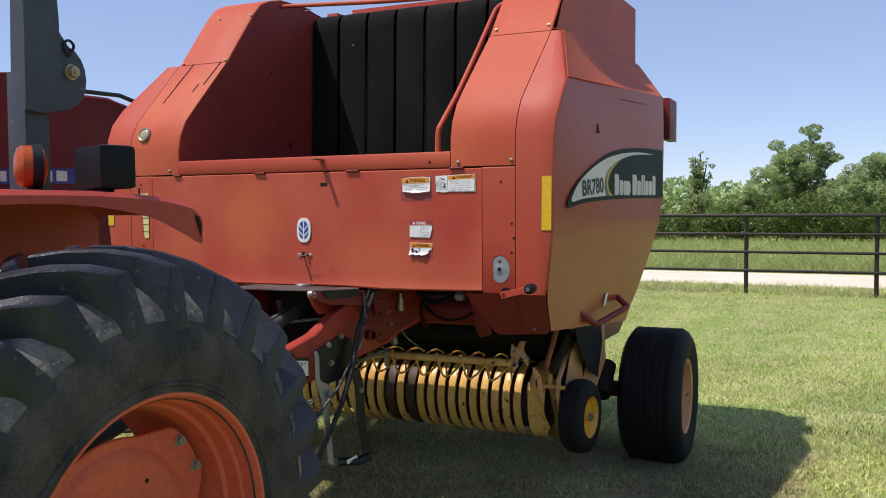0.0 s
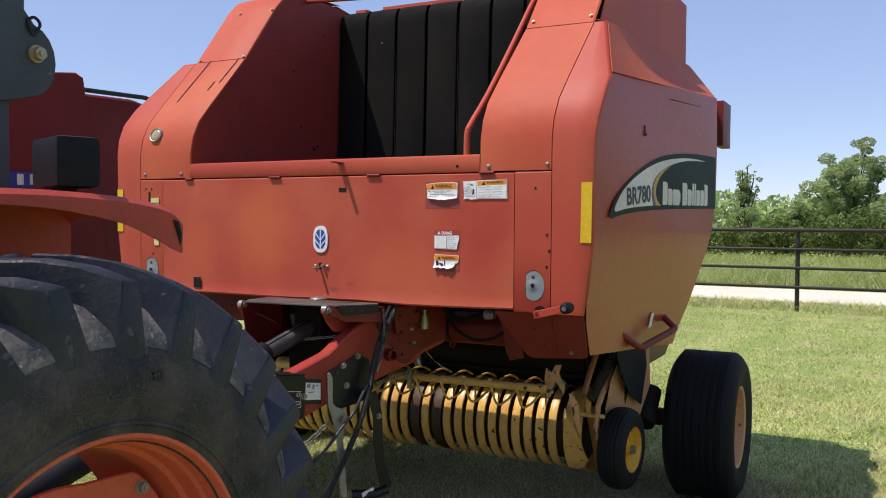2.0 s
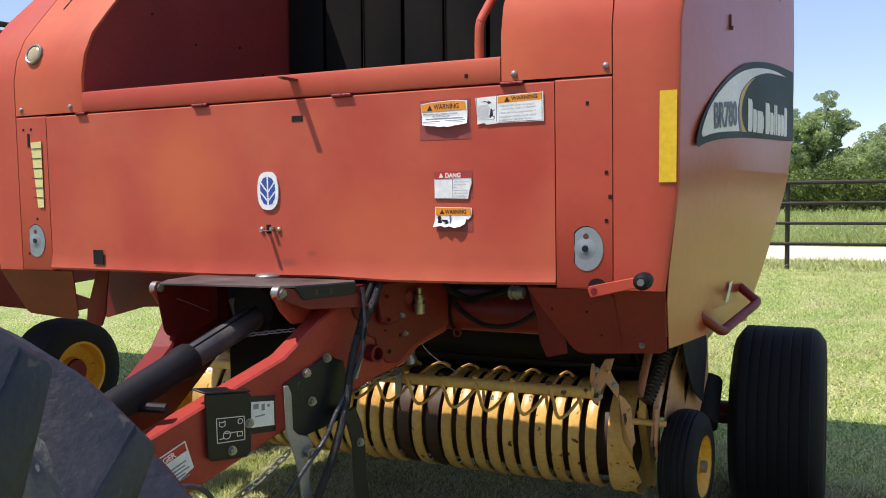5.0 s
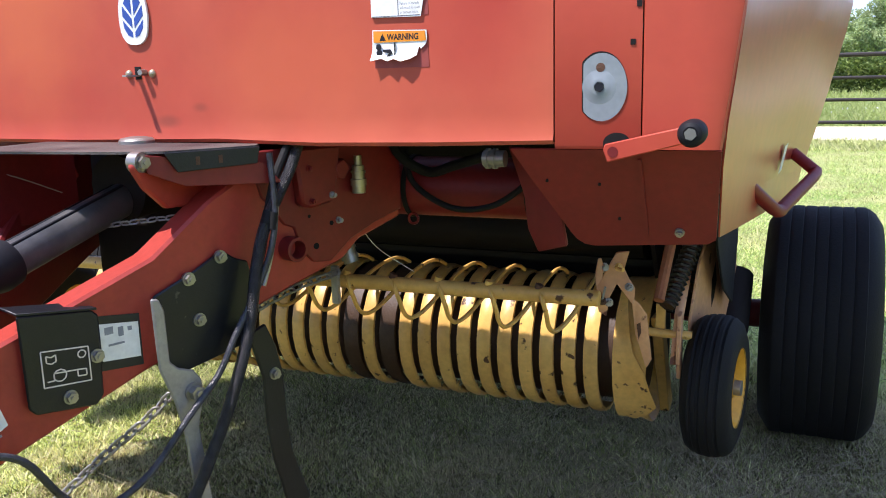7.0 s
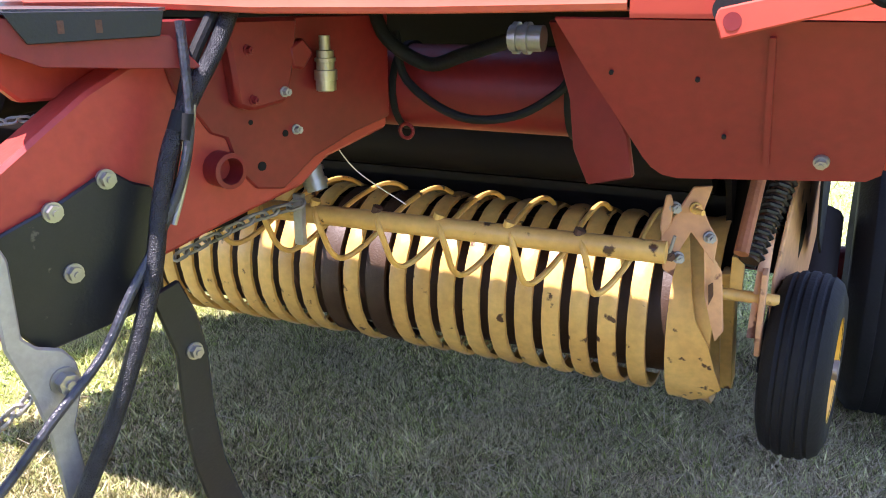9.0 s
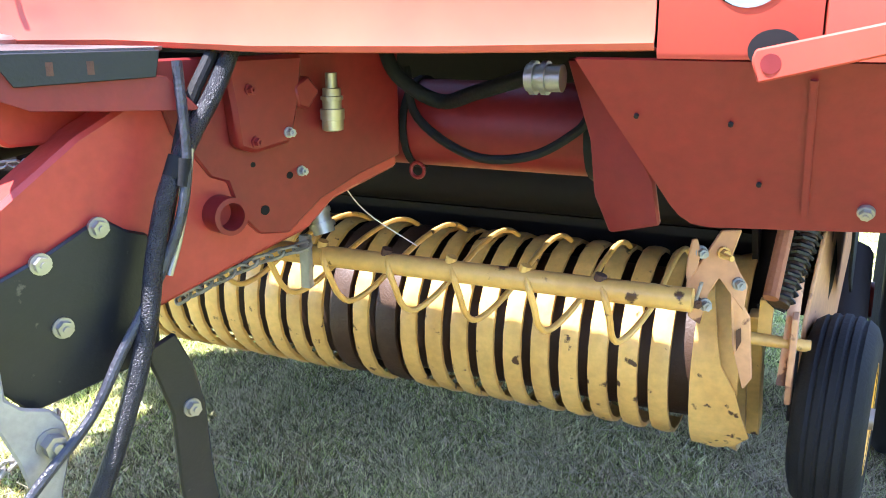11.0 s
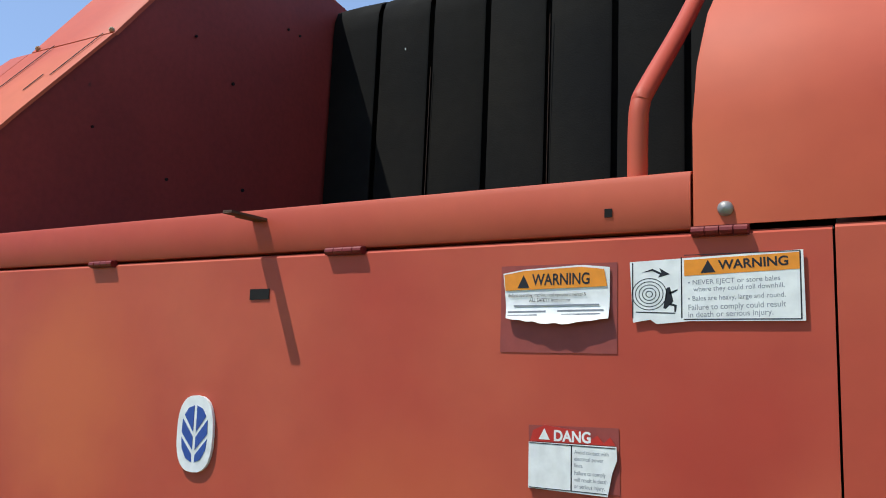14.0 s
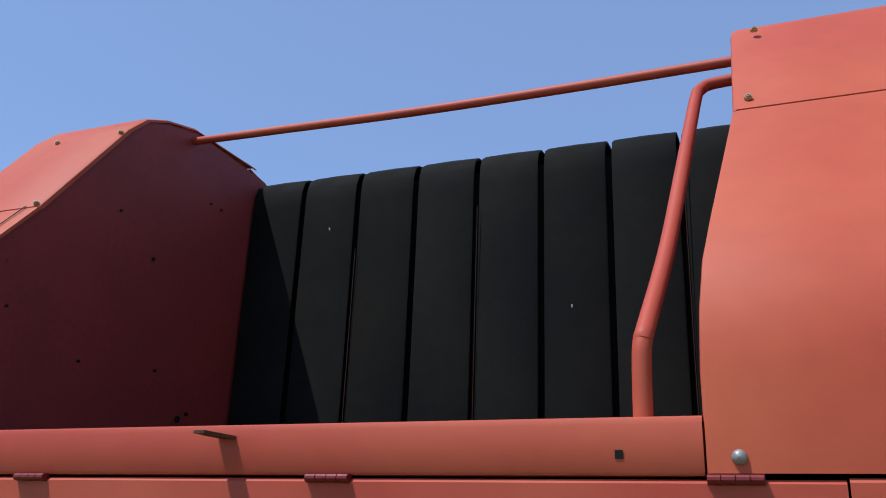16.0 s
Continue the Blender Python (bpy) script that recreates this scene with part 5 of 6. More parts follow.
curled(bm, line_points([(0.591, 1.3715), (0.706, 1.368)], 10), foot[::-1], 1.338, 1.311, 0.012)
s4 = part("hand_warning_sticker", bm, WHITE, baler, "torn white and orange warning sticker")
s4.location.z = -0.007
stick("header", [(0.593, 1.3695), (0.703, 1.3665), (0.705, 1.348), (0.593, 1.3475)], STICKER_ORANGE, -0.0044, parent=s4, thick=0.0003)
words(s4, "WARNING", 0.623, 1.3515, 0.0160, INK, 0.86, -0.0049, 0.0005)
bm = B()
flat_front(bm, [(0.606, 1.3505), (0.620, 1.3505), (0.613, 1.3645)], -0.0048, 0.0002)
for cx, cz, r in ((0.605, 1.339, 0.006), (0.606, 1.328, 0.0065)):
    flat_front(bm, [(cx + math.cos(k * math.tau / 12) * r, cz + math.sin(k * math.tau / 12) * r) for k in range(12)], -0.006)
flat_front(bm, [(0.614, 1.334), (0.631, 1.334), (0.635, 1.328), (0.630, 1.321), (0.622, 1.321), (0.628, 1.326), (0.616, 1.329)], -0.008)
box(bm, 0.6385, 0.640, -0.008, -0.0046, 1.322, 1.347)
part("pictogram", bm, INK, s4)

# oval leaf badge
def oval(cx, cz, w, h, n=28, p=2.6):
    return [(cx + w / 2 * math.copysign(abs(math.cos(a)) ** (2 / p), math.cos(a)), cz + h / 2 * math.copysign(abs(math.sin(a)) ** (2 / p), math.sin(a))) for a in (k * math.tau / n for k in range(n))]


bm = B()
flat_front(bm, oval(0, 1.419, 0.080, 0.122), -0.001, 0.005)
badge = part("badge", bm, WHITE, baler, "oval white badge with a blue leaf emblem")
for sx in (1, -1):
    for poly in ([(0.0032, 1.374), (0.016, 1.379), (0.026, 1.394), (0.0285, 1.412), (0.004, 1.386)],
                 [(0.0032, 1.394), (0.0285, 1.420), (0.0275, 1.442), (0.0032, 1.414)],
                 [(0.0032, 1.422), (0.024, 1.448), (0.016, 1.459), (0.0032, 1.464)]):
        bm = B()
        pts = [(sx * x, z) for x, z in poly]
        flat_front(bm, pts if sx > 0 else pts[::-1], -0.0055, 0.0012)
        part("leaf_piece", bm, BADGE_BLUE, badge)

# door latch, slot, holes, hinges, hook pin
def hole(x, z, w, h, y=-0.0005):
    stick("hole", [(x - w / 2, z - h / 2), (x + w / 2, z - h / 2), (x + w / 2, z + h / 2), (x - w / 2, z + h / 2)], HOLE, y, parent=baler)


hole(0.117, 1.643, 0.040, 0.017)
hole(-0.745, 1.193, 0.047, 0.052, -0.006)
hole(-0.004, 1.297, 0.017, 0.028)
hole(0.694, 1.735, 0.010, 0.011)
for z in (1.453, 1.324):
    hole(1.096, z, 0.009, 0.010)
for x, z in ((1.045, 1.639), (-1.06, 1.66), (-1.10, 1.66), (-1.05, 1.33), (-1.10, 1.20)):
    hole(x, z, 0.008, 0.009)
hole(1.106, 1.388, 0.009, 0.011)
hole(-1.075, 1.62, 0.012, 0.05)
for x in (-0.030, 0.036):
    bm = B()
    dome(bm, (x, 0.0, 1.295), (0, -1, 0), 0.0095)
    part("rivet", bm, BRASS, baler)
bm = B()
box(bm, -0.010, 0.002, -0.045, 0.02, 1.289, 1.293, 0.001)
part("latch_tongue", bm, STEEL, baler)
bm = B()
cyl(bm, (0.016, 0.002, 1.298), (0.016, -0.018, 1.298), 0.007, 6)
part("latch_bolt", bm, ZINC, baler)
bm = B()
box(bm, 0.104, 0.123, -0.080, 0.01, 1.7605, 1.7655, 0.0015)
box(bm, 0.091, 0.105, -0.04, 0.005, 1.762, 1.7655, 0.001)
part("hook_pin", bm, RUST, baler)
# Hinges use the darker red for the rail's shadow on them.
for x, w in ((-0.800, 0.045), (-0.262, 0.062), (0.284, 0.068), (0.832, 0.066)):
    bm = B()
    n = 4
    for k in range(n):
        a = x - w / 2 + k * w / n
        cyl(bm, (a + 0.0006, -0.006, 1.7045), (a + w / n - 0.0006, -0.006, 1.7045), 0.0056, 10)
    box(bm, x - w / 2, x + w / 2, -0.003, 0.004, 1.698, 1.711)
    part("hinge", bm, RED_DARK, baler)
for x, y, z, r in ((0.838, 0.0, 1.731, 0.0095), (1.095, 0.0, 1.735, 0.0085), (-0.855, 0.0, 1.733, 0.009), (-1.105, 0.0, 1.733, 0.009)):
    bm = B()
    dome(bm, (x, y, z), (0, -1, 0), r)
    part("rivet", bm, STEEL, baler)
nh = Vector((0, -0.78, 0.62))
for x, y, z in ((0.885, 0.362, 2.388), (1.15, 0.362, 2.388), (-0.75, 0.345, 2.366), (-1.05, 0.345, 2.366), (-0.745, 0.575, 2.662), (-0.97, 0.575, 2.662), (0.908, 0.556, 2.640)):
    bm = B()
    bolt(bm, (x, y - 0.002, z + 0.002), nh, 0.0055, 0.006)
    part("sheet_bolt", bm, BRASS, baler)
# round lamp on the far hood and the two slots beside it
bm = B()
ln = Vector((0, -0.95, 0.31))
lp = Vector((-1.045, 0.019, 1.935))
lathe(bm, [(-0.01, 0.040), (0.006, 0.040), (0.010, 0.036), (0.008, 0.031)], lp, ln, 28)
fl = part("round_lamp", bm, ZINC, baler, "round lamp with a bright metal ring")
bm = B()
lathe(bm, [(0.003, 0.033), (0.006, 0.030), (0.010, 0.018), (0.011, 0.0)], lp, ln, 24)
part("lens", bm, LAMP_GLASS, fl)
for x, t0, t1 in ((-0.875, 0.30, 0.48), (-0.835, 0.45, 0.95), (-1.03, 0.1, 0.95)):
    bm = B()
    p0, p1 = Vector((x + 0.062 * t0, 0.12 + 0.23 * t0, 2.09 + 0.285 * t0)), Vector((x + 0.062 * t1, 0.12 + 0.23 * t1, 2.09 + 0.285 * t1))
    d = (p1 - p0)
    prism(bm, [p0 + nh * 0.001 + Vector((-0.0025, 0, 0)), p0 + nh * 0.001 + Vector((0.0025, 0, 0)), p1 + nh * 0.001 + Vector((0.0025, 0, 0)), p1 + nh * 0.001 + Vector((-0.0025, 0, 0))], nh * 0.001)
    part("slot", bm, HOLE, baler)
# holes in the far chamber wall
for y, z, r in ((0.70, 2.64, 0.008), (0.78, 2.36, 0.010), (0.85, 2.05, 0.010), (1.02, 2.62, 0.008), (1.08, 2.62, 0.008), (0.62, 2.45, 0.007), (0.98, 1.93, 0.02), (1.02, 1.95, 0.012), (0.55, 2.02, 0.008), (0.30, 2.10, 0.007)):
    bm = B()
    xw = -0.735 - 0.03 * (y - 0.36) / 0.88
    cyl(bm, (xw - 0.004, y, z), (xw + 0.0012, y, z), r * 0.5, 12)
    part("hole", bm, HOLE, baler)

# yellow reflective tape, rule sticker
stick("reflective_tape", [(1.235, 1.424), (1.279, 1.424), (1.281, 1.660), (1.237, 1.660)], REFLECTOR, -0.002, "strip of yellow reflective tape")
stick("reflective_tape", [(-1.303, 1.44), (-1.262, 1.44), (-1.262, 1.66), (-1.303, 1.66)], REFLECTOR, -0.002)
s5 = stick("rule_sticker", [(-1.062, 1.612), (-1.008, 1.615), (-1.008, 1.372), (-1.038, 1.372)], SCALE_YELLOW, -0.003, "pale yellow rule sticker")
for k in range(6):
    z = 1.59 - k * 0.036
    stick("rule_mark", [(-1.06, z), (-1.009, z), (-1.009, z - 0.003), (-1.06, z - 0.003)], INK, -0.0046, parent=s5)

# sheave seen through the window in the strip
for cx in (1.040, -1.062):
    bm = B()
    out2 = [(cx + 0.047 * max(-0.72, math.cos(a)), 1.249 + 0.061 * math.sin(a)) for a in (k * math.tau / 40 for k in range(40))]
    flat_front(bm, out2, 0.001, 0.0018)
    win = part("window_opening", bm, HOLE, baler)
    bm = B()
    out3 = [(cx + 0.0018 + 0.0455 * max(-0.72, math.cos(a)), 1.2475 + 0.0595 * math.sin(a)) for a in (k * math.tau / 40 for k in range(40))]
    flat_front(bm, out3, -0.0008, 0.0016)
    lathe(bm, [(0, 0.031), (0.0007, 0.028), (0.0009, 0.018), (0.0018, 0.0165), (0.0018, 0.0095)], (cx - 0.002, -0.0022, 1.248), (0, -1, 0), 28)
    part("sheave", bm, GREY_PAINT, win, "pale grey steel sheave")
    bm = B()
    cyl(bm, (cx - 0.002, -0.001, 1.248), (cx - 0.002, -0.007, 1.248), 0.0088, 6)
    part("sheave_bolt", bm, BLACK, win)
    bm = B()
    cyl(bm, (cx, -0.001, 1.282), (cx, -0.0032, 1.282), 0.008, 16)
    part("sheave_hole", bm, RUST, win)

# hand crank
bm = B()
flat_front(bm, [(1.070 + math.cos(k * math.tau / 24) * 0.025, 1.148 + math.sin(k * math.tau / 24) * 0.020) for k in range(24)], 0.001, 0.0016)
part("crank_hole", bm, HOLE, baler)
bm = B()
prism(bm, [(1.060, -0.030, 1.118), (1.225, -0.045, 1.161), (1.222, -0.045, 1.188), (1.056, -0.030, 1.150), (1.053, -0.03, 1.14)], (0, -0.006, 0), 0.002)
cyl(bm, (1.071, -0.036, 1.137), (1.071, 0.02, 1.137), 0.011, 16)
crank = part("crank", bm, RED, baler, "red hand crank with a black knob")
bm = B()
cyl(bm, (1.071, -0.0365, 1.137), (1.071, -0.0385, 1.137), 0.0095, 16)
part("crank_pin", bm, RED_DARK, crank)
bm = B()
lathe(bm, [(0, 0.015), (0.010, 0.020), (0.03, 0.0225), (0.06, 0.0225), (0.070, 0.018), (0.073, 0.012), (0.070, 0.0)], (1.212, -0.045, 1.174), (0, -1, 0), 28)
part("crank_knob", bm, PLASTIC, crank)
bm = B()
cyl(bm, (1.212, -0.113, 1.174), (1.212, -0.121, 1.174), 0.010, 6)
part("knob_bolt", bm, ZINC, crank)
for x, z in ((0.93, 1.075), (1.03, 1.07), (1.06, 1.0), (1.17, 0.975)):
    bm = B()
    yy = 0.004 + (1.136 - z) * 0.58
    if z < 0.98:
        bolt(bm, (x, yy, z), (0, -0.86, -0.5), 0.007, 0.008)
        part("apron_bolt", bm, ZINC, baler)
    else:
        cyl(bm, (x, yy, z), (x, yy - 0.003, z - 0.0017), 0.0028, 10)
        part("hole", bm, HOLE, baler)
bm = B()
prism(bm, [(1.105, 0.013, 1.12), (1.112, 0.013, 1.12), (1.112, 0.105, 0.966), (1.105, 0.105, 0.966)], (0, -0.003, -0.0017))
part("apron_seam", bm, RED_DARK, baler)

# side grab handle, hook, hand mark and logo on the side panel
def sx_(y, z):
    k = max(0.0, min(1.0, (1.425 - z) / 0.45))
    return 1.283 + 0.137 * y - 0.058 * k - 0.03 * k * min(1, y / 0.8)


bm = B()
ha, hb_, hc, hd = Vector((1.262, 0.46, 1.022)), Vector((1.322, 0.585, 0.942)), Vector((1.402, 0.93, 0.998)), Vector((1.338, 0.96, 1.048))
tube(bm, [ha, ha.lerp(hb_, 0.8), hb_.lerp(hc, 0.04), hb_.lerp(hc, 0.14), hb_.lerp(hc, 0.5), hb_.lerp(hc, 0.88), hc.lerp(hd, 0.06), hc.lerp(hd, 0.25), hd], 0.0155, 12, 4)
part("grab_handle", bm, RED_DARK, baler)
bm = B()
y, z = 0.498, 1.897
cyl(bm, (sx_(y, z) - 0.01, y, z - 0.01), (sx_(y, z) + 0.010, y, z - 0.01), 0.007, 10)
box(bm, sx_(y, z) - 0.002, sx_(y, z) + 0.005, y - 0.004, y + 0.004, z - 0.005, z + 0.03, 0.001)
part("side_hook", bm, RUST, baler)
LOGO_X = Matrix(((0, 0, 1, 0), (1, 0, 0, 0), (0, 1, 0, 0), (0, 0, 0, 1)))


def on_side(poly, lift=0.004):
    return [(sx_(y, z) + lift, y, z) for y, z in poly]


def side_patch(name, poly, mat, parent, lift, label=""):
    bm = B()
    prism(bm, on_side(poly, lift), (0.0012, 0, 0))
    return part(name, bm, mat, parent, label)


def flow(points, steps=5):
    """A smooth line through a few points."""
    p = [points[0]] + list(points) + [points[-1]]
    line = []
    for a, b, c, d in zip(p, p[1:], p[2:], p[3:]):
        for i in range(steps):
            t = i / steps
            line.append(tuple(0.5 * (2 * q + (r - o) * t + (2 * o - 5 * q + 4 * r - u) * t * t + (3 * q - o - 3 * r + u) * t ** 3) for o, q, r, u in zip(a, b, c, d)))
    return line + [points[-1]]


RISE = ((0.145, 1.524), (0.146, 1.545), (0.182, 1.590), (0.26, 1.645), (0.359, 1.697), (0.482, 1.746), (0.644, 1.793), (0.819, 1.822), (1.007, 1.839), (1.209, 1.847), (1.43, 1.848))
FOOT = ((1.44, 1.580), (1.017, 1.573), (0.652, 1.563), (0.394, 1.549), (0.246, 1.534), (0.160, 1.519))
logo = side_patch("side_decal", flow(RISE) + flow(FOOT), DECAL_GREEN, baler, 0.005, "dark green and white curved name decal")
SWEEP = ((0.186, 1.552), (0.190, 1.570), (0.243, 1.620), (0.312, 1.662), (0.402, 1.702), (0.514, 1.741), (0.645, 1.774), (0.82, 1.801), (1.008, 1.816), (1.127, 1.819), (1.265, 1.817))
INNER = ((1.265, 1.816), (1.008, 1.803), (0.857, 1.783), (0.75, 1.760), (0.66, 1.730), (0.60, 1.698), (0.575, 1.665), (0.567, 1.633), (0.577, 1.602), (0.590, 1.581))
side_patch("decal_white", flow(SWEEP) + flow(INNER) + flow(((0.590, 1.581), (0.393, 1.570), (0.274, 1.559), (0.200, 1.548))), DECAL_WHITE, logo, 0.007)
BLUE_EDGE = ((0.594, 1.581), (0.584, 1.602), (0.573, 1.633), (0.581, 1.665), (0.606, 1.698), (0.668, 1.732), (0.77, 1.762))
GOLD_EDGE = ((0.626, 1.581), (0.605, 1.608), (0.590, 1.638), (0.596, 1.675), (0.624, 1.706), (0.69, 1.738), (0.79, 1.766))
GOLD_BACK = ((0.79, 1.765), (0.71, 1.736), (0.655, 1.703), (0.622, 1.667), (0.615, 1.634), (0.638, 1.603), (0.679, 1.582))
side_patch("decal_stripe", flow(BLUE_EDGE) + flow(GOLD_EDGE[::-1]), DECAL_BLUE, logo, 0.007)
side_patch("decal_gold", flow(GOLD_EDGE) + flow(GOLD_BACK), DECAL_YELLOW, logo, 0.007)
# the maker's name as plain white shapes
for y0, y1, h in ((0.700, 0.758, 0.106), (0.768, 0.820, 0.076), (0.828, 0.922, 0.074), (0.950, 1.014, 0.108), (1.022, 1.076, 0.078), (1.085, 1.106, 0.108), (1.115, 1.136, 0.108), (1.145, 1.196, 0.078), (1.205, 1.254, 0.078), (1.262, 1.308, 0.108)):
    z0 = 1.578 + y0 * 0.011
    c = (y1 - y0) * 0.22
    side_patch("name_shape", [(y0, z0), (y1 - c, z0), (y1, z0 + c), (y1, z0 + h - c), (y1 - c, z0 + h), (y0, z0 + h)], DECAL_WHITE, logo, 0.007)
k = math.atan(0.137)
lettering("lettering", "BR780", 0.100, Matrix.Translation((sx_(0.30, 1.6) + 0.0095, 0.297, 1.577)) @ Matrix.Rotation(-k, 4, "Z") @ LOGO_X @ Matrix.Rotation(0.088, 4, "Z"), INK, logo, 0.98, 0.003)
side_patch("small_sticker", [(0.765, 1.012), (0.80, 1.018), (0.80, 1.085), (0.765, 1.08)], WHITE, baler, 0.004)
bm = B()
tube(bm, [(sx_(0.80, 2.08) + 0.001, 0.80, 2.075), (sx_(1.2, 2.08) + 0.001, 1.2, 2.085), (sx_(1.2, 2.1) + 0.001, 1.2, 2.10)], 0.0025, 6, 0)
part("scratch", bm, RUST, baler)

# wind guard tines, bar lugs
TINE = ((0.0, 0.372, 0.776), (0.016, 0.350, 0.752), (0.022, 0.362, 0.715), (0.020, 0.388, 0.678), (0.022, 0.420, 0.655), (0.033, 0.450, 0.657), (0.047, 0.490, 0.674), (0.060, 0.540, 0.700), (0.060, 0.65, 0.722), (0.058, 0.76, 0.728), (0.056, 0.84, 0.715), (0.054, 0.90, 0.69))
for k in range(9):
    x = 0.809 - k * 0.130 + (0.004 if k % 2 else 0)
    bm = B()
    tube(bm, [(x + a, b, c) for a, b, c in TINE], 0.0058, 8, 4)
    part("tine", bm, YELLOW, baler)
    bm = B()
    cyl(bm, (x - 0.004, 0.37, 0.760), (x + 0.004, 0.370, 0.784), 0.010, 10)
    part("tine_lug", bm, RUST if k % 3 == 0 else YELLOW, baler)
# white chips painted in for daylight through the slots at the back of the throat
for k in range(11):
    bm = B()
    w = 0.008 if k % 2 else 0.0105
    box(bm, 0.233 + k * 0.0605 - w, 0.233 + k * 0.0605 + w, 0.985, 0.99, 0.742, 0.7455)
    part("slot_daylight", bm, WHITE, baler)

# pickup end: bracket arms, side plates, springs
bm = B()
prism(bm, [(x, 0.424, z) for x, z in ((0.982, 0.862), (1.012, 0.866), (1.001, 0.824), (1.013, 0.800), (1.027, 0.779), (1.024, 0.736), (0.984, 0.786), (0.969, 0.756), (0.960, 0.706), (0.942, 0.716), (0.935, 0.755), (0.936, 0.777), (0.957, 0.814))], (0.002, -0.006, 0), 0.0015)
xa = part("bracket_arm", bm, TAN, baler, "faded peach cross-shaped bracket arm")
bm = B()
prism(bm, [(x, 0.414, z) for x, z in ((0.941, 0.846), (0.949, 0.848), (0.955, 0.829), (0.952, 0.799), (0.938, 0.776), (0.935, 0.79), (0.936, 0.815))], (0.002, -0.006, 0), 0.0015)
part("bracket_lip", bm, TAN, xa)
for x, z, m_ in ((0.957, 0.826, STEEL), (0.990, 0.828, YELLOW), (1.015, 0.782, STEEL), (0.953, 0.744, RUST), (0.968, 0.742, STEEL)):
    bm = B()
    bolt(bm, (x, 0.414, z), (0.45, -1, 0.05), 0.0075, 0.016)
    part("bracket_bolt", bm, m_, xa)
bm = B()
cyl(bm, (0.953, 0.405, 0.742), (0.963, 0.398, 0.782), 0.0028, 8)
part("split_pin", bm, STEEL, xa)
bm = B()
cyl(bm, (0.990, 0.40, 0.828), (1.006, 0.385, 0.828), 0.0045, 10)
part("stud", bm, YELLOW, xa)
bm = B()
prism(bm, [(0.985, 0.60, 0.705), (1.000, 0.61, 0.690), (1.016, 0.63, 0.656), (1.026, 0.66, 0.527), (1.012, 0.67, 0.50), (0.996, 0.65, 0.571), (0.992, 0.62, 0.606)], (0.003, 0.006, 0), 0.001)
part("end_plate", bm, TAN, baler)
bm = B()
prism(bm, [(0.998, 0.612, 0.635), (1.006, 0.616, 0.640), (1.008, 0.622, 0.612), (1.000, 0.628, 0.590)], (0.0, -0.003, 0))
part("chipped_patch", bm, RUST, baler)
bm = B()
rows = []
for z, xe in ((0.655, 0.925), (0.60, 0.943), (0.55, 0.954), (0.503, 0.966), (0.454, 0.997), (0.40, 1.012), (0.345, 1.028), (0.31, 1.0), (0.28, 0.96)):
    yy = 0.98 - math.sqrt(max(0.216 ** 2 - (z - 0.46) ** 2, 0.0009))
    rows.append([(0.903, yy, z), ((0.903 + xe) / 2, yy - 0.002, z), (xe - 0.004, yy - 0.008, z)])
skin(bm, rows, 0.003)
part("end_plate", bm, YELLOW, baler)
bm = B()
prism(bm, [(1.0, y, z) for y, z in ((0.80, 0.60), (0.86, 0.60), (1.05, 0.27), (0.99, 0.255))], (0.03, 0, 0), 0.003)
cyl(bm, (0.99, 0.72, 0.585), (1.12, 0.74, 0.578), 0.012, 12)
box(bm, 1.025, 1.05, 0.73, 0.75, 0.57, 0.66, 0.003)
part("end_frame", bm, YELLOW, baler)
bm = B()
prism(bm, [(1.085, y, z) for y, z in ((0.70, 0.64), (0.735, 0.645), (0.745, 0.50), (0.72, 0.46), (0.695, 0.52))], (0.012, 0, 0), 0.002)
part("link_plate", bm, TAN, baler)
bm = B()
prism(bm, [(1.10, 0.80, 0.60), (1.115, 0.84, 0.75), (1.145, 1.12, 0.95), (1.165, 1.34, 0.94), (1.17, 1.36, 0.62), (1.15, 1.18, 0.42), (1.12, 1.0, 0.40), (1.10, 0.84, 0.46)], (0.008, 0, 0), 0.002)
part("wheel_arm_plate", bm, TAN, baler, "faded peach steel side plate")
bm = B()
prism(bm, [(1.165, 0.70, 0.95), (1.178, 1.20, 0.95), (1.182, 1.24, 0.76), (1.180, 1.15, 0.57), (1.172, 0.95, 0.66), (1.168, 0.80, 0.80)], (0.006, 0, 0), 0.001)
part("rubber_flap", bm, RUBBER, baler)
bm = B()
tube(bm, [(1.09, 0.95, 0.98), (1.09, 0.95, 0.80), (1.085, 0.90, 0.74), (1.085, 0.74, 0.63), (1.08, 0.72, 0.50)], 0.014, 8, 0, 0.35)
part("strap", bm, TAN, baler)
for y0 in (0.58, 0.80):
    bm = B()
    pts = []
    a, b = Vector((1.060 + 0.02 * (y0 > 0.7), y0 + 0.12, 0.665)), Vector((1.12, y0 + 0.30, 0.86))
    for i in range(120):
        t = i / 119
        ang = t * math.tau * 17
        d, u, w = axes(a, b)
        pts.append(a.lerp(b, t) + (u * math.cos(ang) + w * math.sin(ang)) * 0.022)
    tube(bm, pts, 0.0045, 5, 0)
    spring = part("coil_spring", bm, BLACK, baler, "black coil spring")
    bm = B()
    cyl(bm, a, b, 0.019, 12)
    part("spring_rod", bm, GRIME, spring)
bm = B()
cyl(bm, (1.05, 0.62, 0.70), (1.07, 0.80, 0.93), 0.014, 10)
part("rod", bm, RUST_ORANGE, baler)
bm = B()
tube(bm, [(0.62, 1.12, 0.90), (0.97, 1.08, 0.86), (1.06, 1.04, 0.70), (1.05, 1.0, 0.56)], 0.085, 10, 4)
part("gear_guard", bm, DARK, baler)
bm = B()
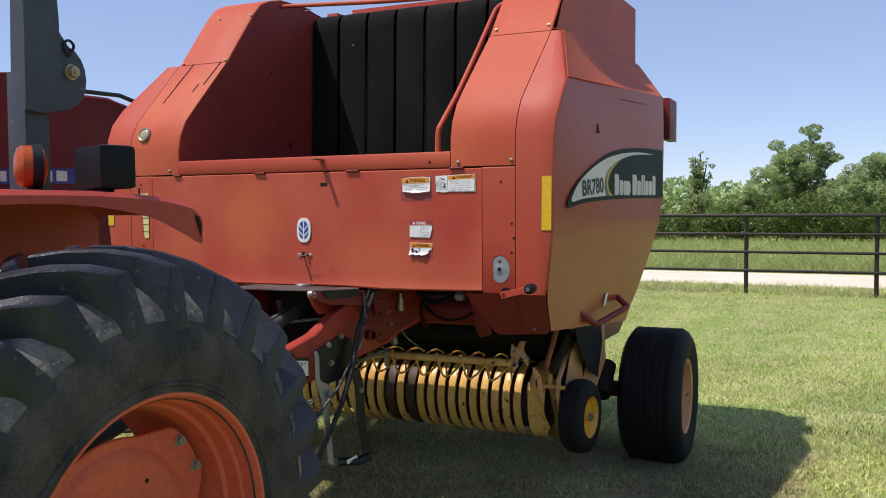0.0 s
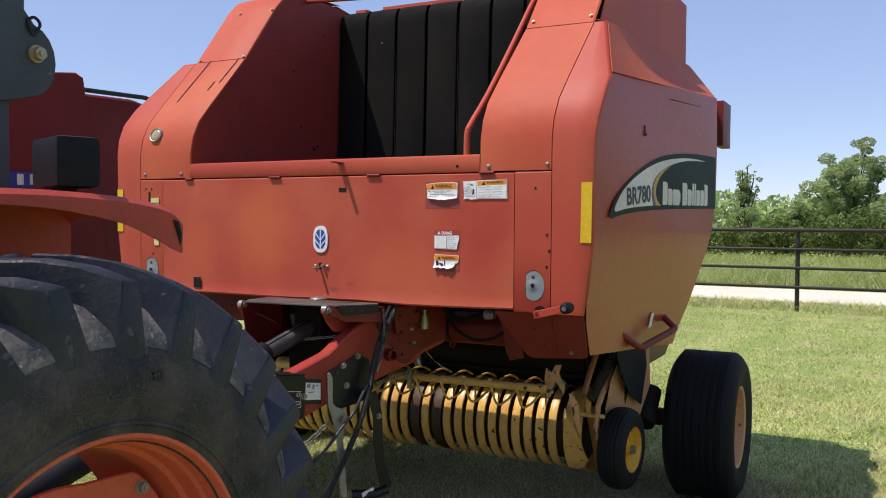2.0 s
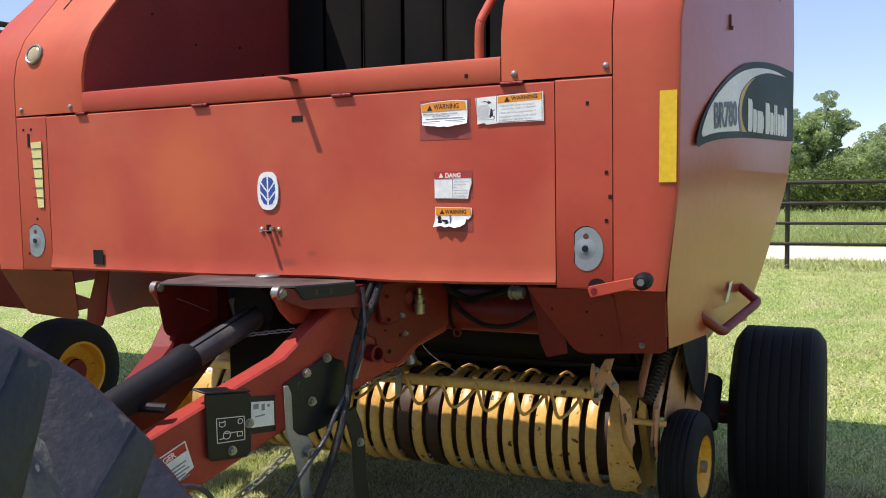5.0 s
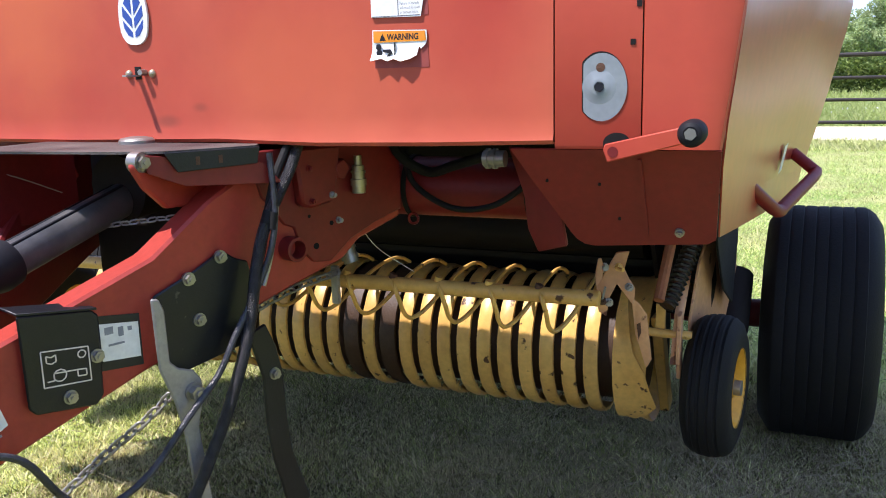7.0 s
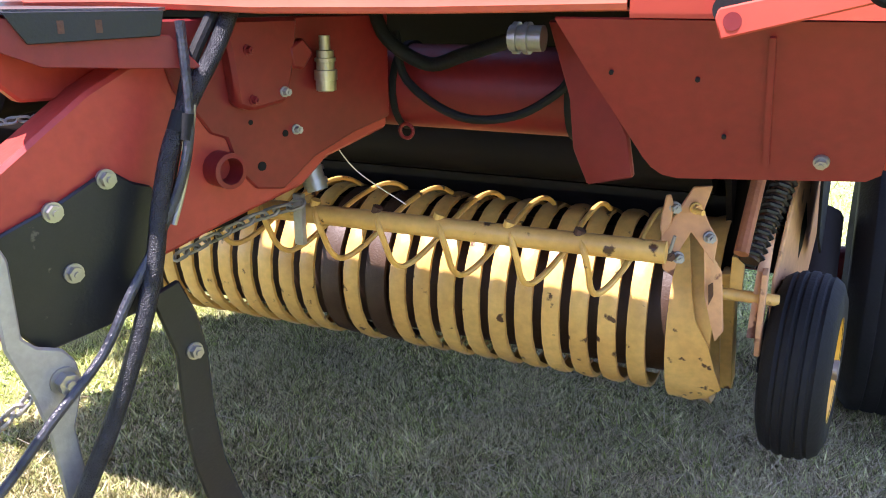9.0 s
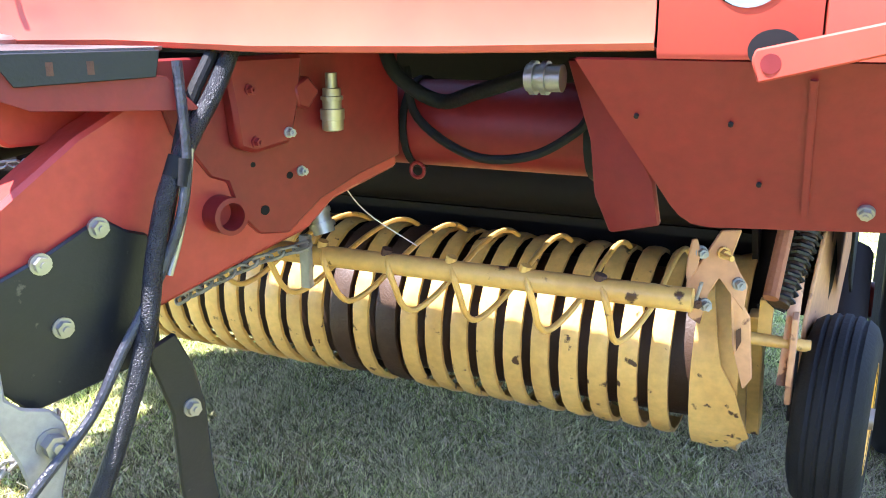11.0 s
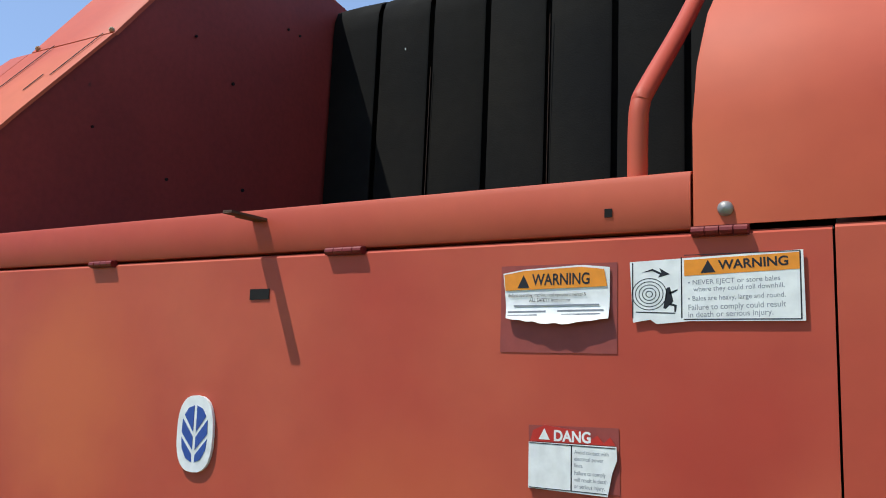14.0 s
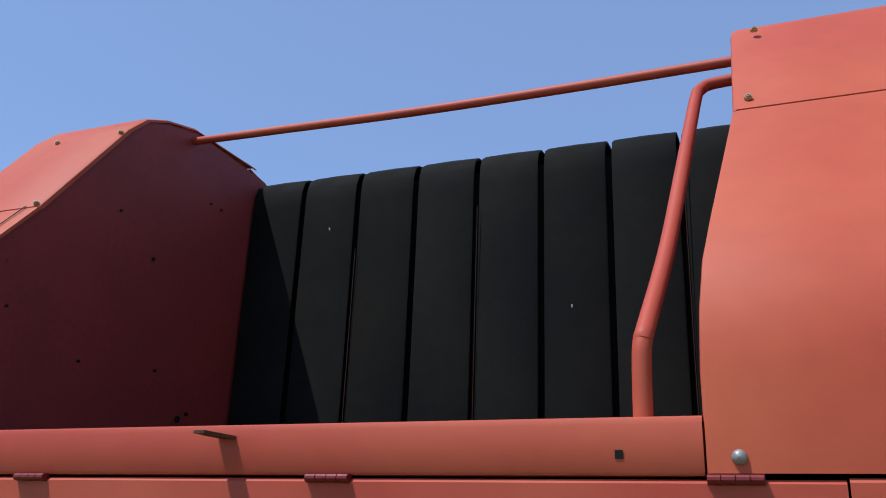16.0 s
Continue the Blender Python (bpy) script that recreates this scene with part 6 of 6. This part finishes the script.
cyl(bm, (1.16, 0.82, 0.42), (1.10, 0.82, 0.42), 0.03, 14)
box(bm, 1.09, 1.105, 0.78, 1.02, 0.40, 0.47, 0.004)
part("wheel_arm", bm, DARK, baler)
bm = B()
cyl(bm, (1.17, 1.25, 0.45), (1.17, 1.40, 0.60), 0.06, 12)
part("axle_end", bm, DARK, baler)

# valve fittings and eye under the door
bm = B()
lathe(bm, [(0.0, 0.0), (0.0, 0.009), (0.022, 0.009), (0.023, 0.014), (0.034, 0.014), (0.0345, 0.017), (0.040, 0.017), (0.0405, 0.0145), (0.053, 0.0145), (0.0535, 0.0185), (0.069, 0.0185), (0.0695, 0.0165), (0.085, 0.0165), (0.087, 0.012), (0.087, 0.0)], (0.432, 0.20, 1.10), (0, 0, -1), 20)
part("hydraulic_coupling", bm, BRASS, baler, "yellowed steel hydraulic coupling")
bm = B()
for q0, q1, r in ((0.0, 0.045, 0.0185), (0.004, 0.012, 0.0215), (0.026, 0.036, 0.022)):
    cyl(bm, (0.362 + q0 * 0.3, 0.25, 0.878 - q0 * 0.95), (0.362 + q1 * 0.3, 0.25, 0.878 - q1 * 0.95), r, 18)
part("hose_end", bm, ZINC, baler)
bm = B()
for x0, x1, r in ((0.78, 0.825, 0.017), (0.785, 0.792, 0.021), (0.80, 0.807, 0.021)):
    cyl(bm, (x0, 0.10, 1.108), (x1, 0.10, 1.108), r, 14)
part("hose_end", bm, ZINC, baler)
bm = B()
for k in range(16):
    a = k * math.tau / 16
    b = (k + 1) * math.tau / 16
    cyl(bm, (0.479 + math.cos(a) * 0.013, 0.389, 0.925 + math.sin(a) * 0.013), (0.479 + math.cos(b) * 0.013, 0.389, 0.925 + math.sin(b) * 0.013), 0.0035, 6)
part("twine_eye", bm, RED_DARK, baler)
bm = B()
tube(bm, [(0.475, 0.36, 1.10), (0.50, 0.35, 1.02), (0.60, 0.34, 0.965), (0.70, 0.34, 0.97), (0.77, 0.35, 1.01), (0.79, 0.36, 1.04)], 0.0075, 10, 6)
part("hose", bm, RUBBER, baler)
bm = B()
tube(bm, [(0.445, 0.33, 1.15), (0.48, 0.32, 1.09), (0.55, 0.33, 1.05), (0.63, 0.30, 1.07), (0.75, 0.25, 1.105)], 0.012, 12, 6)
part("hose", bm, RUBBER, baler)
for x in (0.455, 0.775):
    bm = B()
    lathe(bm, [(0, 0.0765), (0, 0.081), (0.012, 0.081), (0.012, 0.0765)], (x, 0.45, 1.0), (1, 0, 0), 24)
    part("tube_strap", bm, RUBBER, baler)

# drawbar fittings
ON = out


def arm_plate(name, poly, off, thick, mat, label="", bev=0.003, parent=None):
    bm = B()
    prism(bm, [on_arm(y, z, off) for y, z in poly], ON * thick, bev)
    return part(name, bm, mat, parent or baler, label)


def arm_bolt(y, z, off, mat=ZINC, r=0.0105, parent=None, h=0.012):
    bm = B()
    bolt(bm, on_arm(y, z, off), ON, r, h)
    return part("bolt", bm, mat, parent or baler)


jp = arm_plate("jack_plate", [(-0.285, 0.872), (-0.20, 0.905), (-0.135, 0.938), (-0.105, 0.915), (-0.078, 0.905), (-0.07, 0.87), (-0.075, 0.745), (-0.10, 0.728), (-0.20, 0.712), (-0.245, 0.705), (-0.275, 0.745)], 0.002, 0.008, BLACK, "black bolted steel jack plate")
for y, z in ((-0.140, 0.925), (-0.212, 0.893), (-0.196, 0.806)):
    arm_bolt(y, z, 0.010, parent=jp)
arm_bolt(-0.030, 0.958, 0.0, STEEL, 0.009)
lever = arm_plate("jack_lever", [(-0.304, 0.876), (-0.290, 0.874), (-0.280, 0.85), (-0.278, 0.745), (-0.262, 0.728), (-0.232, 0.716), (-0.218, 0.695), (-0.212, 0.66), (-0.230, 0.60), (-0.205, 0.33), (-0.240, 0.345), (-0.262, 0.60), (-0.275, 0.66), (-0.300, 0.735)], 0.030, 0.008, STEEL, "bare grey steel stand lever")
arm_bolt(-0.236, 0.672, 0.038, ZINC, 0.015, lever, 0.02)
stand = arm_plate("parking_stand", [(-0.118, 0.76), (-0.075, 0.775), (-0.052, 0.72), (-0.040, 0.66), (-0.036, 0.55), (-0.026, 0.47), (0.0, 0.385), (0.012, 0.35), (-0.004, 0.33), (-0.045, 0.335), (-0.058, 0.40), (-0.076, 0.47), (-0.086, 0.55), (-0.088, 0.66), (-0.105, 0.72)], 0.045, 0.009, BLACK, "black steel parking stand")
arm_bolt(-0.062, 0.662, 0.054, ZINC, 0.010, stand)
bm = B()
tube(bm, [on_arm(-0.02, 0.335, 0.055), on_arm(-0.08, 0.325, 0.05), on_arm(-0.18, 0.335, 0.02)], 0.022, 8, 0)
part("stand_foot", bm, BLACK, stand)
arm_plate("tag", [(-0.15, 0.345), (-0.09, 0.358), (-0.085, 0.338), (-0.145, 0.325)], 0.055, 0.002, WHITE, "", 0, stand)
mb = arm_plate("monitor_plate", [(-0.528, 0.893), (-0.405, 0.876), (-0.393, 0.864), (-0.398, 0.712), (-0.412, 0.697), (-0.515, 0.711), (-0.526, 0.725)], 0.012, 0.006, BLACK, "black bent plate with a white diagram")
bm = B()
prism(bm, [on_arm(-0.528, 0.893, 0.018), on_arm(-0.395, 0.874, 0.018), on_arm(-0.405, 0.878, -0.035), on_arm(-0.535, 0.898, -0.035)], (0, 0, 0.005), 0.001)
part("plate_flange", bm, BLACK, mb)
for y in (-0.49, -0.455, -0.42):
    bm = B()
    dome(bm, on_arm(y, 0.886 - (y + 0.5) * 0.12, 0.0), (0, 0, 1), 0.006)
    part("flange_bolt", bm, ZINC, mb)
arm_bolt(-0.457, 0.727, 0.018, ZINC, 0.010, mb)
arm_bolt(-0.404, 0.790, 0.018, ZINC, 0.010, mb)
bm = B()


def stroke(bm, pts, off, w=0.0012):
    for (y0, z0), (y1, z1) in zip(pts, pts[1:]):
        a, b = on_arm(y0, z0, off), on_arm(y1, z1, off)
        u = ON.cross((b - a).normalized()) * w
        prism(bm, [a - u, b - u, b + u, a + u], ON * 0.0006)


stroke(bm, [(-0.498, 0.822), (-0.418, 0.812), (-0.418, 0.748), (-0.498, 0.756), (-0.498, 0.822)], 0.0185)
stroke(bm, [(-0.492, 0.765), (-0.480, 0.765), (-0.480, 0.778), (-0.44, 0.774), (-0.44, 0.762), (-0.425, 0.760), (-0.425, 0.772), (-0.44, 0.774)], 0.0185)
stroke(bm, [(-0.470 + math.cos(k * 0.7) * 0.011, 0.772 + math.sin(k * 0.7) * 0.011) for k in range(10)], 0.0185)
stroke(bm, [(-0.430 + math.cos(k * 0.7) * 0.007, 0.801 + math.sin(k * 0.7) * 0.007) for k in range(10)], 0.0185)
stroke(bm, [(-0.490, 0.80), (-0.490, 0.812), (-0.482, 0.808), (-0.474, 0.811), (-0.474, 0.799), (-0.482, 0.796), (-0.490, 0.80)], 0.0185)
part("diagram", bm, DECAL_WHITE, mb)
st = arm_plate("grease_sticker", [(-0.392, 0.858), (-0.312, 0.846), (-0.312, 0.744), (-0.392, 0.752)], 0.0012, 0.001, INK, "black and white grease sticker", 0)
arm_plate("white_field", [(-0.388, 0.842), (-0.316, 0.831), (-0.316, 0.762), (-0.388, 0.770)], 0.0024, 0.0008, WHITE, "", 0, st)
for y, z, w, h in ((-0.372, 0.826, 0.016, 0.014), (-0.35, 0.820, 0.010, 0.018), (-0.333, 0.822, 0.008, 0.008), (-0.36, 0.798, 0.03, 0.004)):
    arm_plate("mark", [(y - w / 2, z - h / 2), (y + w / 2, z - h / 2), (y + w / 2, z + h / 2), (y - w / 2, z + h / 2)], 0.0034, 0.0005, GREY_INK, "", 0, st)
dg = arm_plate("danger_sticker", [(-0.705, 0.727), (-0.577, 0.779), (-0.556, 0.704), (-0.655, 0.642), (-0.705, 0.632)], 0.0012, 0.001, WHITE, "red and white danger sticker on the drawbar", 0)
arm_plate("header", [(-0.703, 0.724), (-0.579, 0.7745), (-0.574, 0.753), (-0.703, 0.700)], 0.0024, 0.0008, STICKER_RED, "", 0, dg)
ydir = (on_arm(-0.577, 0.782) - on_arm(-0.700, 0.732)).normalized()
up = ON.cross(ydir)
lm = Matrix.Identity(4)
for i, v in enumerate((ydir, up, ON)):
    for j in range(3):
        lm[j][i] = v[j]
o = on_arm(-0.674, 0.7155, 0.0036)
lettering("lettering", "DANGER", 0.0215, Matrix.Translation(o) @ lm, WHITE, dg, 0.92, 0.0006)
for i, (a, b) in enumerate(((0.0, 0.070), (0.0, 0.064), (0.0, 0.072), (0.0, 0.056), (0.0, 0.066))):
    q = on_arm(-0.640, 0.704, 0.0026) - up * (0.0098 * i)
    bm = B()
    prism(bm, [q + ydir * a, q + ydir * b, q + ydir * b - up * 0.0042, q + ydir * a - up * 0.0042], ON * 0.0006)
    part("text_line", bm, GREY_INK, dg)
bm = B()
for q, r in ((on_arm(-0.675, 0.682, 0.0026), 0.008), (on_arm(-0.670, 0.666, 0.0026), 0.011)):
    prism(bm, [q + (ydir * math.cos(k * 0.785) + up * math.sin(k * 0.785)) * r for k in range(8)], ON * 0.0006)
part("pictogram", bm, INK, dg)
# pipe stub, folded plates, deck arms
bm = B()
p = on_arm(0.03, 0.912, -0.02)
lathe(bm, [(0.0, 0.027), (0.055, 0.027), (0.056, 0.020), (0.01, 0.020)], p, ON, 24)
part("pipe_stub", bm, RED_DARK, baler)
bm = B()
lathe(bm, [(0.012, 0.0), (0.012, 0.0195)], p, ON, 20)
part("stub_bore", bm, HOLE, baler)
arm_plate("hanger_plate", [(0.035, 1.13), (0.16, 1.13), (0.15, 1.06), (0.135, 1.005), (0.075, 0.995), (0.05, 1.005), (0.045, 1.06)], 0.004, 0.030, RED_DARK, bev=0.006)
arm_plate("gusset", [(-0.06, 1.13), (0.36, 1.13), (0.36, 0.955), (0.28, 0.935), (0.20, 0.905), (0.14, 0.862), (0.09, 0.87), (0.06, 0.905), (0.045, 0.955), (0.02, 0.965), (-0.01, 1.01), (-0.03, 1.03)], -0.004, 0.010, RED_DARK)
arm_plate("latch_lug", [(0.14, 1.085), (0.165, 1.10), (0.185, 1.075), (0.165, 1.05), (0.145, 1.055)], 0.02, 0.016, RED_DARK, bev=0.004)
for y, z, of in ((0.075, 1.012, 0.034), (0.128, 1.02, 0.034), (0.165, 0.955, 0.006), (0.07, 1.085, 0.034)):
    arm_bolt(y, z, of, STEEL if y > 0.1 else RED_DARK, 0.0062)
for y, z, r in ((0.145, 0.951, 0.0055), (0.10, 0.905, 0.0075), (0.085, 0.975, 0.004)):
    arm_plate("hole", [(y + math.cos(k * 0.5236) * r, z + math.sin(k * 0.5236) * r) for k in range(12)], 0.0062, 0.0008, HOLE, "", 0)
for x0, x1 in ((-0.245, -0.230), (0.205, 0.222)):
    bm = B()
    prism(bm, [(x0, y, z) for y, z in ((-0.285, 1.122), (-0.27, 1.139), (-0.02, 1.139), (0.02, 1.06), (-0.03, 1.02), (-0.20, 1.03), (-0.255, 1.075), (-0.28, 1.11))], (x1 - x0, 0, 0), 0.004)
    dm = part("deck_arm", bm, RED_BAR, baler)
    bm = B()
    bolt(bm, (x1, -0.262, 1.128), (1, -0.3, 0), 0.012, 0.014)
    cyl(bm, (x0 - 0.004, -0.262, 1.128), (x1 + 0.002, -0.262, 1.128), 0.020, 18)
    part("pivot_bolt", bm, ZINC, dm)
bm = B()
prism(bm, [(-0.228, y, z) for y, z in ((-0.28, 1.138), (-0.271, 1.09), (-0.262, 1.05), (-0.25, 0.996), (-0.236, 0.978), (-0.215, 0.972), (-0.143, 0.968), (-0.06, 0.985), (0.0, 1.0), (0.0, 1.138))], (0.004, 0, 0), 0.001)
part("shaft_shield", bm, RED_DARK, baler)
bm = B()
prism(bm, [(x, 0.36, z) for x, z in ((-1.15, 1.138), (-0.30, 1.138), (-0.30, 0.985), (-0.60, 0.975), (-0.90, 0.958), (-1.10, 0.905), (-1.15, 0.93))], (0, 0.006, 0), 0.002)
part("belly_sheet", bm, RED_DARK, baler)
bm = B()
tube(bm, [(-0.232, -0.255, 1.11), (-0.222, -0.16, 1.075), (-0.21, -0.06, 1.03)], 0.0016, 6, 3)
part("wire", bm, STEEL, baler)
bm = B()
lathe(bm, [(0.0, 0.038), (0.006, 0.038), (0.011, 0.033), (0.014, 0.018), (0.015, 0)], (0.03, -0.062, 1.147), (0, 0, 1), 28)
part("cap", bm, ZINC, baler)

# hitch block at the front of the drawbar
hitch = thing("hitch_jack", (0.06, -0.86, 0.5), "rusty orange jack block on the drawbar", "jack")
bm = B()
box(bm, 0.07, 0.13, -0.835, -0.760, 0.56, 0.836, 0.006)
hb = part("jack_body", bm, RUST_ORANGE, hitch)
bm = B()
prism(bm, [(0.060, -0.85, 0.840), (0.14, -0.85, 0.835), (0.14, -0.745, 0.835), (0.060, -0.745, 0.840)], (0, 0, 0.006), 0.001)
part("jack_cap", bm, RUST_ORANGE, hb)
bm = B()
tube(bm, [(0.13, -0.765, 0.812), (0.16, -0.765, 0.815), (0.165, -0.765, 0.80), (0.16, -0.765, 0.58)], 0.007, 8, 4)
part("jack_handle", bm, RUST, hb)
bm = B()
tube(bm, [(-0.12, -0.66, 0.875), (0.10, -0.60, 0.865)], 0.014, 10, 0)
part("cross_pin", bm, PLASTIC, hitch)

# hoses and chains
hoses = thing("hydraulic_hose", (0.33, -0.2, 0.46), "black braided hydraulic hose hanging from the baler", "hose")
bm = B()
tube(bm, [on_arm(0.075, 1.21, 0.03), on_arm(0.05, 1.15, 0.035), on_arm(0.01, 1.09, 0.05), on_arm(-0.03, 1.04, 0.06), on_arm(-0.07, 0.97, 0.06), on_arm(-0.095, 0.885, 0.06), on_arm(-0.115, 0.80, 0.065), on_arm(-0.15, 0.705, 0.07), on_arm(-0.205, 0.585, 0.07), on_arm(-0.29, 0.44, 0.07), on_arm(-0.42, 0.24, 0.06), on_arm(-0.62, 0.07, 0.0), on_arm(-0.95, 0.03, -0.1)], 0.0125, 12, 5)
part("hose", bm, BRAID, hoses)
bm = B()
cyl(bm, on_arm(-0.052, 1.01, 0.062), on_arm(-0.062, 0.985, 0.062), 0.0145, 14)
part("sleeve", bm, RUBBER, hoses)
bm = B()
tube(bm, [on_arm(-0.040, 1.02, 0.070), on_arm(-0.052, 0.96, 0.072), on_arm(-0.066, 0.905, 0.070), on_arm(-0.082, 0.86, 0.068)], 0.0042, 8, 5)
part("bare_braid", bm, ZINC, hoses)
bm = B()
tube(bm, [on_arm(0.02, 1.135, 0.03), on_arm(-0.03, 1.06, 0.045), on_arm(-0.07, 0.93, 0.05), on_arm(-0.10, 0.84, 0.05), on_arm(-0.125, 0.74, 0.055), on_arm(-0.16, 0.66, 0.06), on_arm(-0.215, 0.545, 0.058), on_arm(-0.30, 0.40, 0.055), on_arm(-0.45, 0.2, 0.03), on_arm(-0.7, 0.05, -0.03)], 0.009, 10, 5)
part("second_line", bm, RUBBER, hoses)
h2 = thing("hydraulic_hose", (0.3, -0.4, 0.5), "thin scuffed black hydraulic hose looping to the tractor", "hose")
bm = B()
tube(bm, [on_arm(-0.045, 1.13, 0.062), on_arm(-0.05, 1.01, 0.075), on_arm(-0.066, 0.93, 0.075), on_arm(-0.10, 0.845, 0.06), on_arm(-0.15, 0.77, 0.06), on_arm(-0.195, 0.70, 0.062), on_arm(-0.265, 0.635, 0.064), on_arm(-0.35, 0.55, 0.062), on_arm(-0.43, 0.52, 0.06), on_arm(-0.50, 0.56, 0.06), on_arm(-0.56, 0.655, 0.06), on_arm(-0.63, 0.685, 0.058), on_arm(-0.74, 0.69, 0.055), on_arm(-1.0, 0.66, 0.04), on_arm(-1.4, 0.70, -0.1)], 0.0068, 10, 5)
part("hose", bm, GREY_HOSE, h2)
bm = B()
cyl(bm, on_arm(-0.052, 1.01, 0.075), on_arm(-0.058, 0.975, 0.075), 0.0085, 12)
part("tape_wrap", bm, RUBBER, h2)


def chain(pts, size, label):
    t = thing("chain", pts[0], label, "chain", "chains on the drawbar")
    line = smooth_line(pts, 24)
    step, acc, k, last = size * 2.45, 0.0, 0, line[0]
    for p, q in zip(line, line[1:]):
        acc += (q - p).length
        if acc < step:
            continue
        acc = 0.0
        d = (q - p).normalized()
        u = d.orthogonal().normalized()
        if k % 2:
            u = d.cross(u)
        bm = B()
        ring = []
        for i in range(12):
            a = i * math.tau / 12
            ring.append(q + u * math.sin(a) * size * 0.95 + d * (math.cos(a) * size * 0.95 + math.copysign(size * 0.75, math.cos(a))))
        ring.append(ring[0])
        tube(bm, ring, size * 0.34, 6, 0)
        part("link", bm, STEEL, t)
        k += 1
    return t


chain([(0.30, 0.335, 0.79), (0.20, 0.31, 0.755), (0.12, 0.29, 0.715), (0.03, 0.27, 0.665)], 0.0105, "grey steel chain on the wind guard")
chain([(0.13, -0.10, 0.62), (0.02, -0.10, 0.52), (-0.10, -0.12, 0.42), (-0.27, -0.16, 0.27), (-0.42, -0.25, 0.16)], 0.011, "grey steel safety chain hanging below the drawbar")
chain([(0.18, -0.12, 1.0), (0.02, -0.16, 0.98), (-0.12, -0.2, 0.96)], 0.006, "thin steel guard chain beside the shaft")
bm = B()
box(bm, 0.262, 0.282, 0.335, 0.35, 0.70, 0.80, 0.004)
part("chain_clip", bm, STEEL, baler)
bm = B()
tube(bm, [(0.35, 0.33, 0.92), (0.39, 0.36, 0.85), (0.46, 0.42, 0.78)], 0.0012, 5, 5)
part("twine", bm, DECAL_WHITE, baler)
# pale chips and frayed edges on the belts
for x, z, w, h in ((0.335, 2.70, 0.008, 0.022), (0.02, 2.715, 0.012, 0.008), (0.70, 2.70, 0.006, 0.010), (0.36, 2.26, 0.004, 0.012), (-0.45, 2.58, 0.005, 0.010)):
    bm = B()
    yy = 1.235 + 0.026 * (z - 2.0) - 0.001 + (0.006 if z > 2.69 else 0)
    prism(bm, [(x - w / 2, yy, z + h / 2), (x + w / 2, yy, z + h / 2), (x + w * 0.15, yy, z - h / 2)], (0, -0.0008, 0))
    part("chip", bm, WHITE, baler)
for i in (2, 4, 7):
    x0 = -0.765 + i * 0.2075
    bm = B()
    tube(bm, [(x0 + 0.004, 1.222, 1.80), (x0 + 0.003, 1.232, 2.1), (x0 + 0.005, 1.240, 2.4 + 0.05 * i)], 0.0011, 5, 2)
    part("frayed_edge", bm, GRIME, baler)
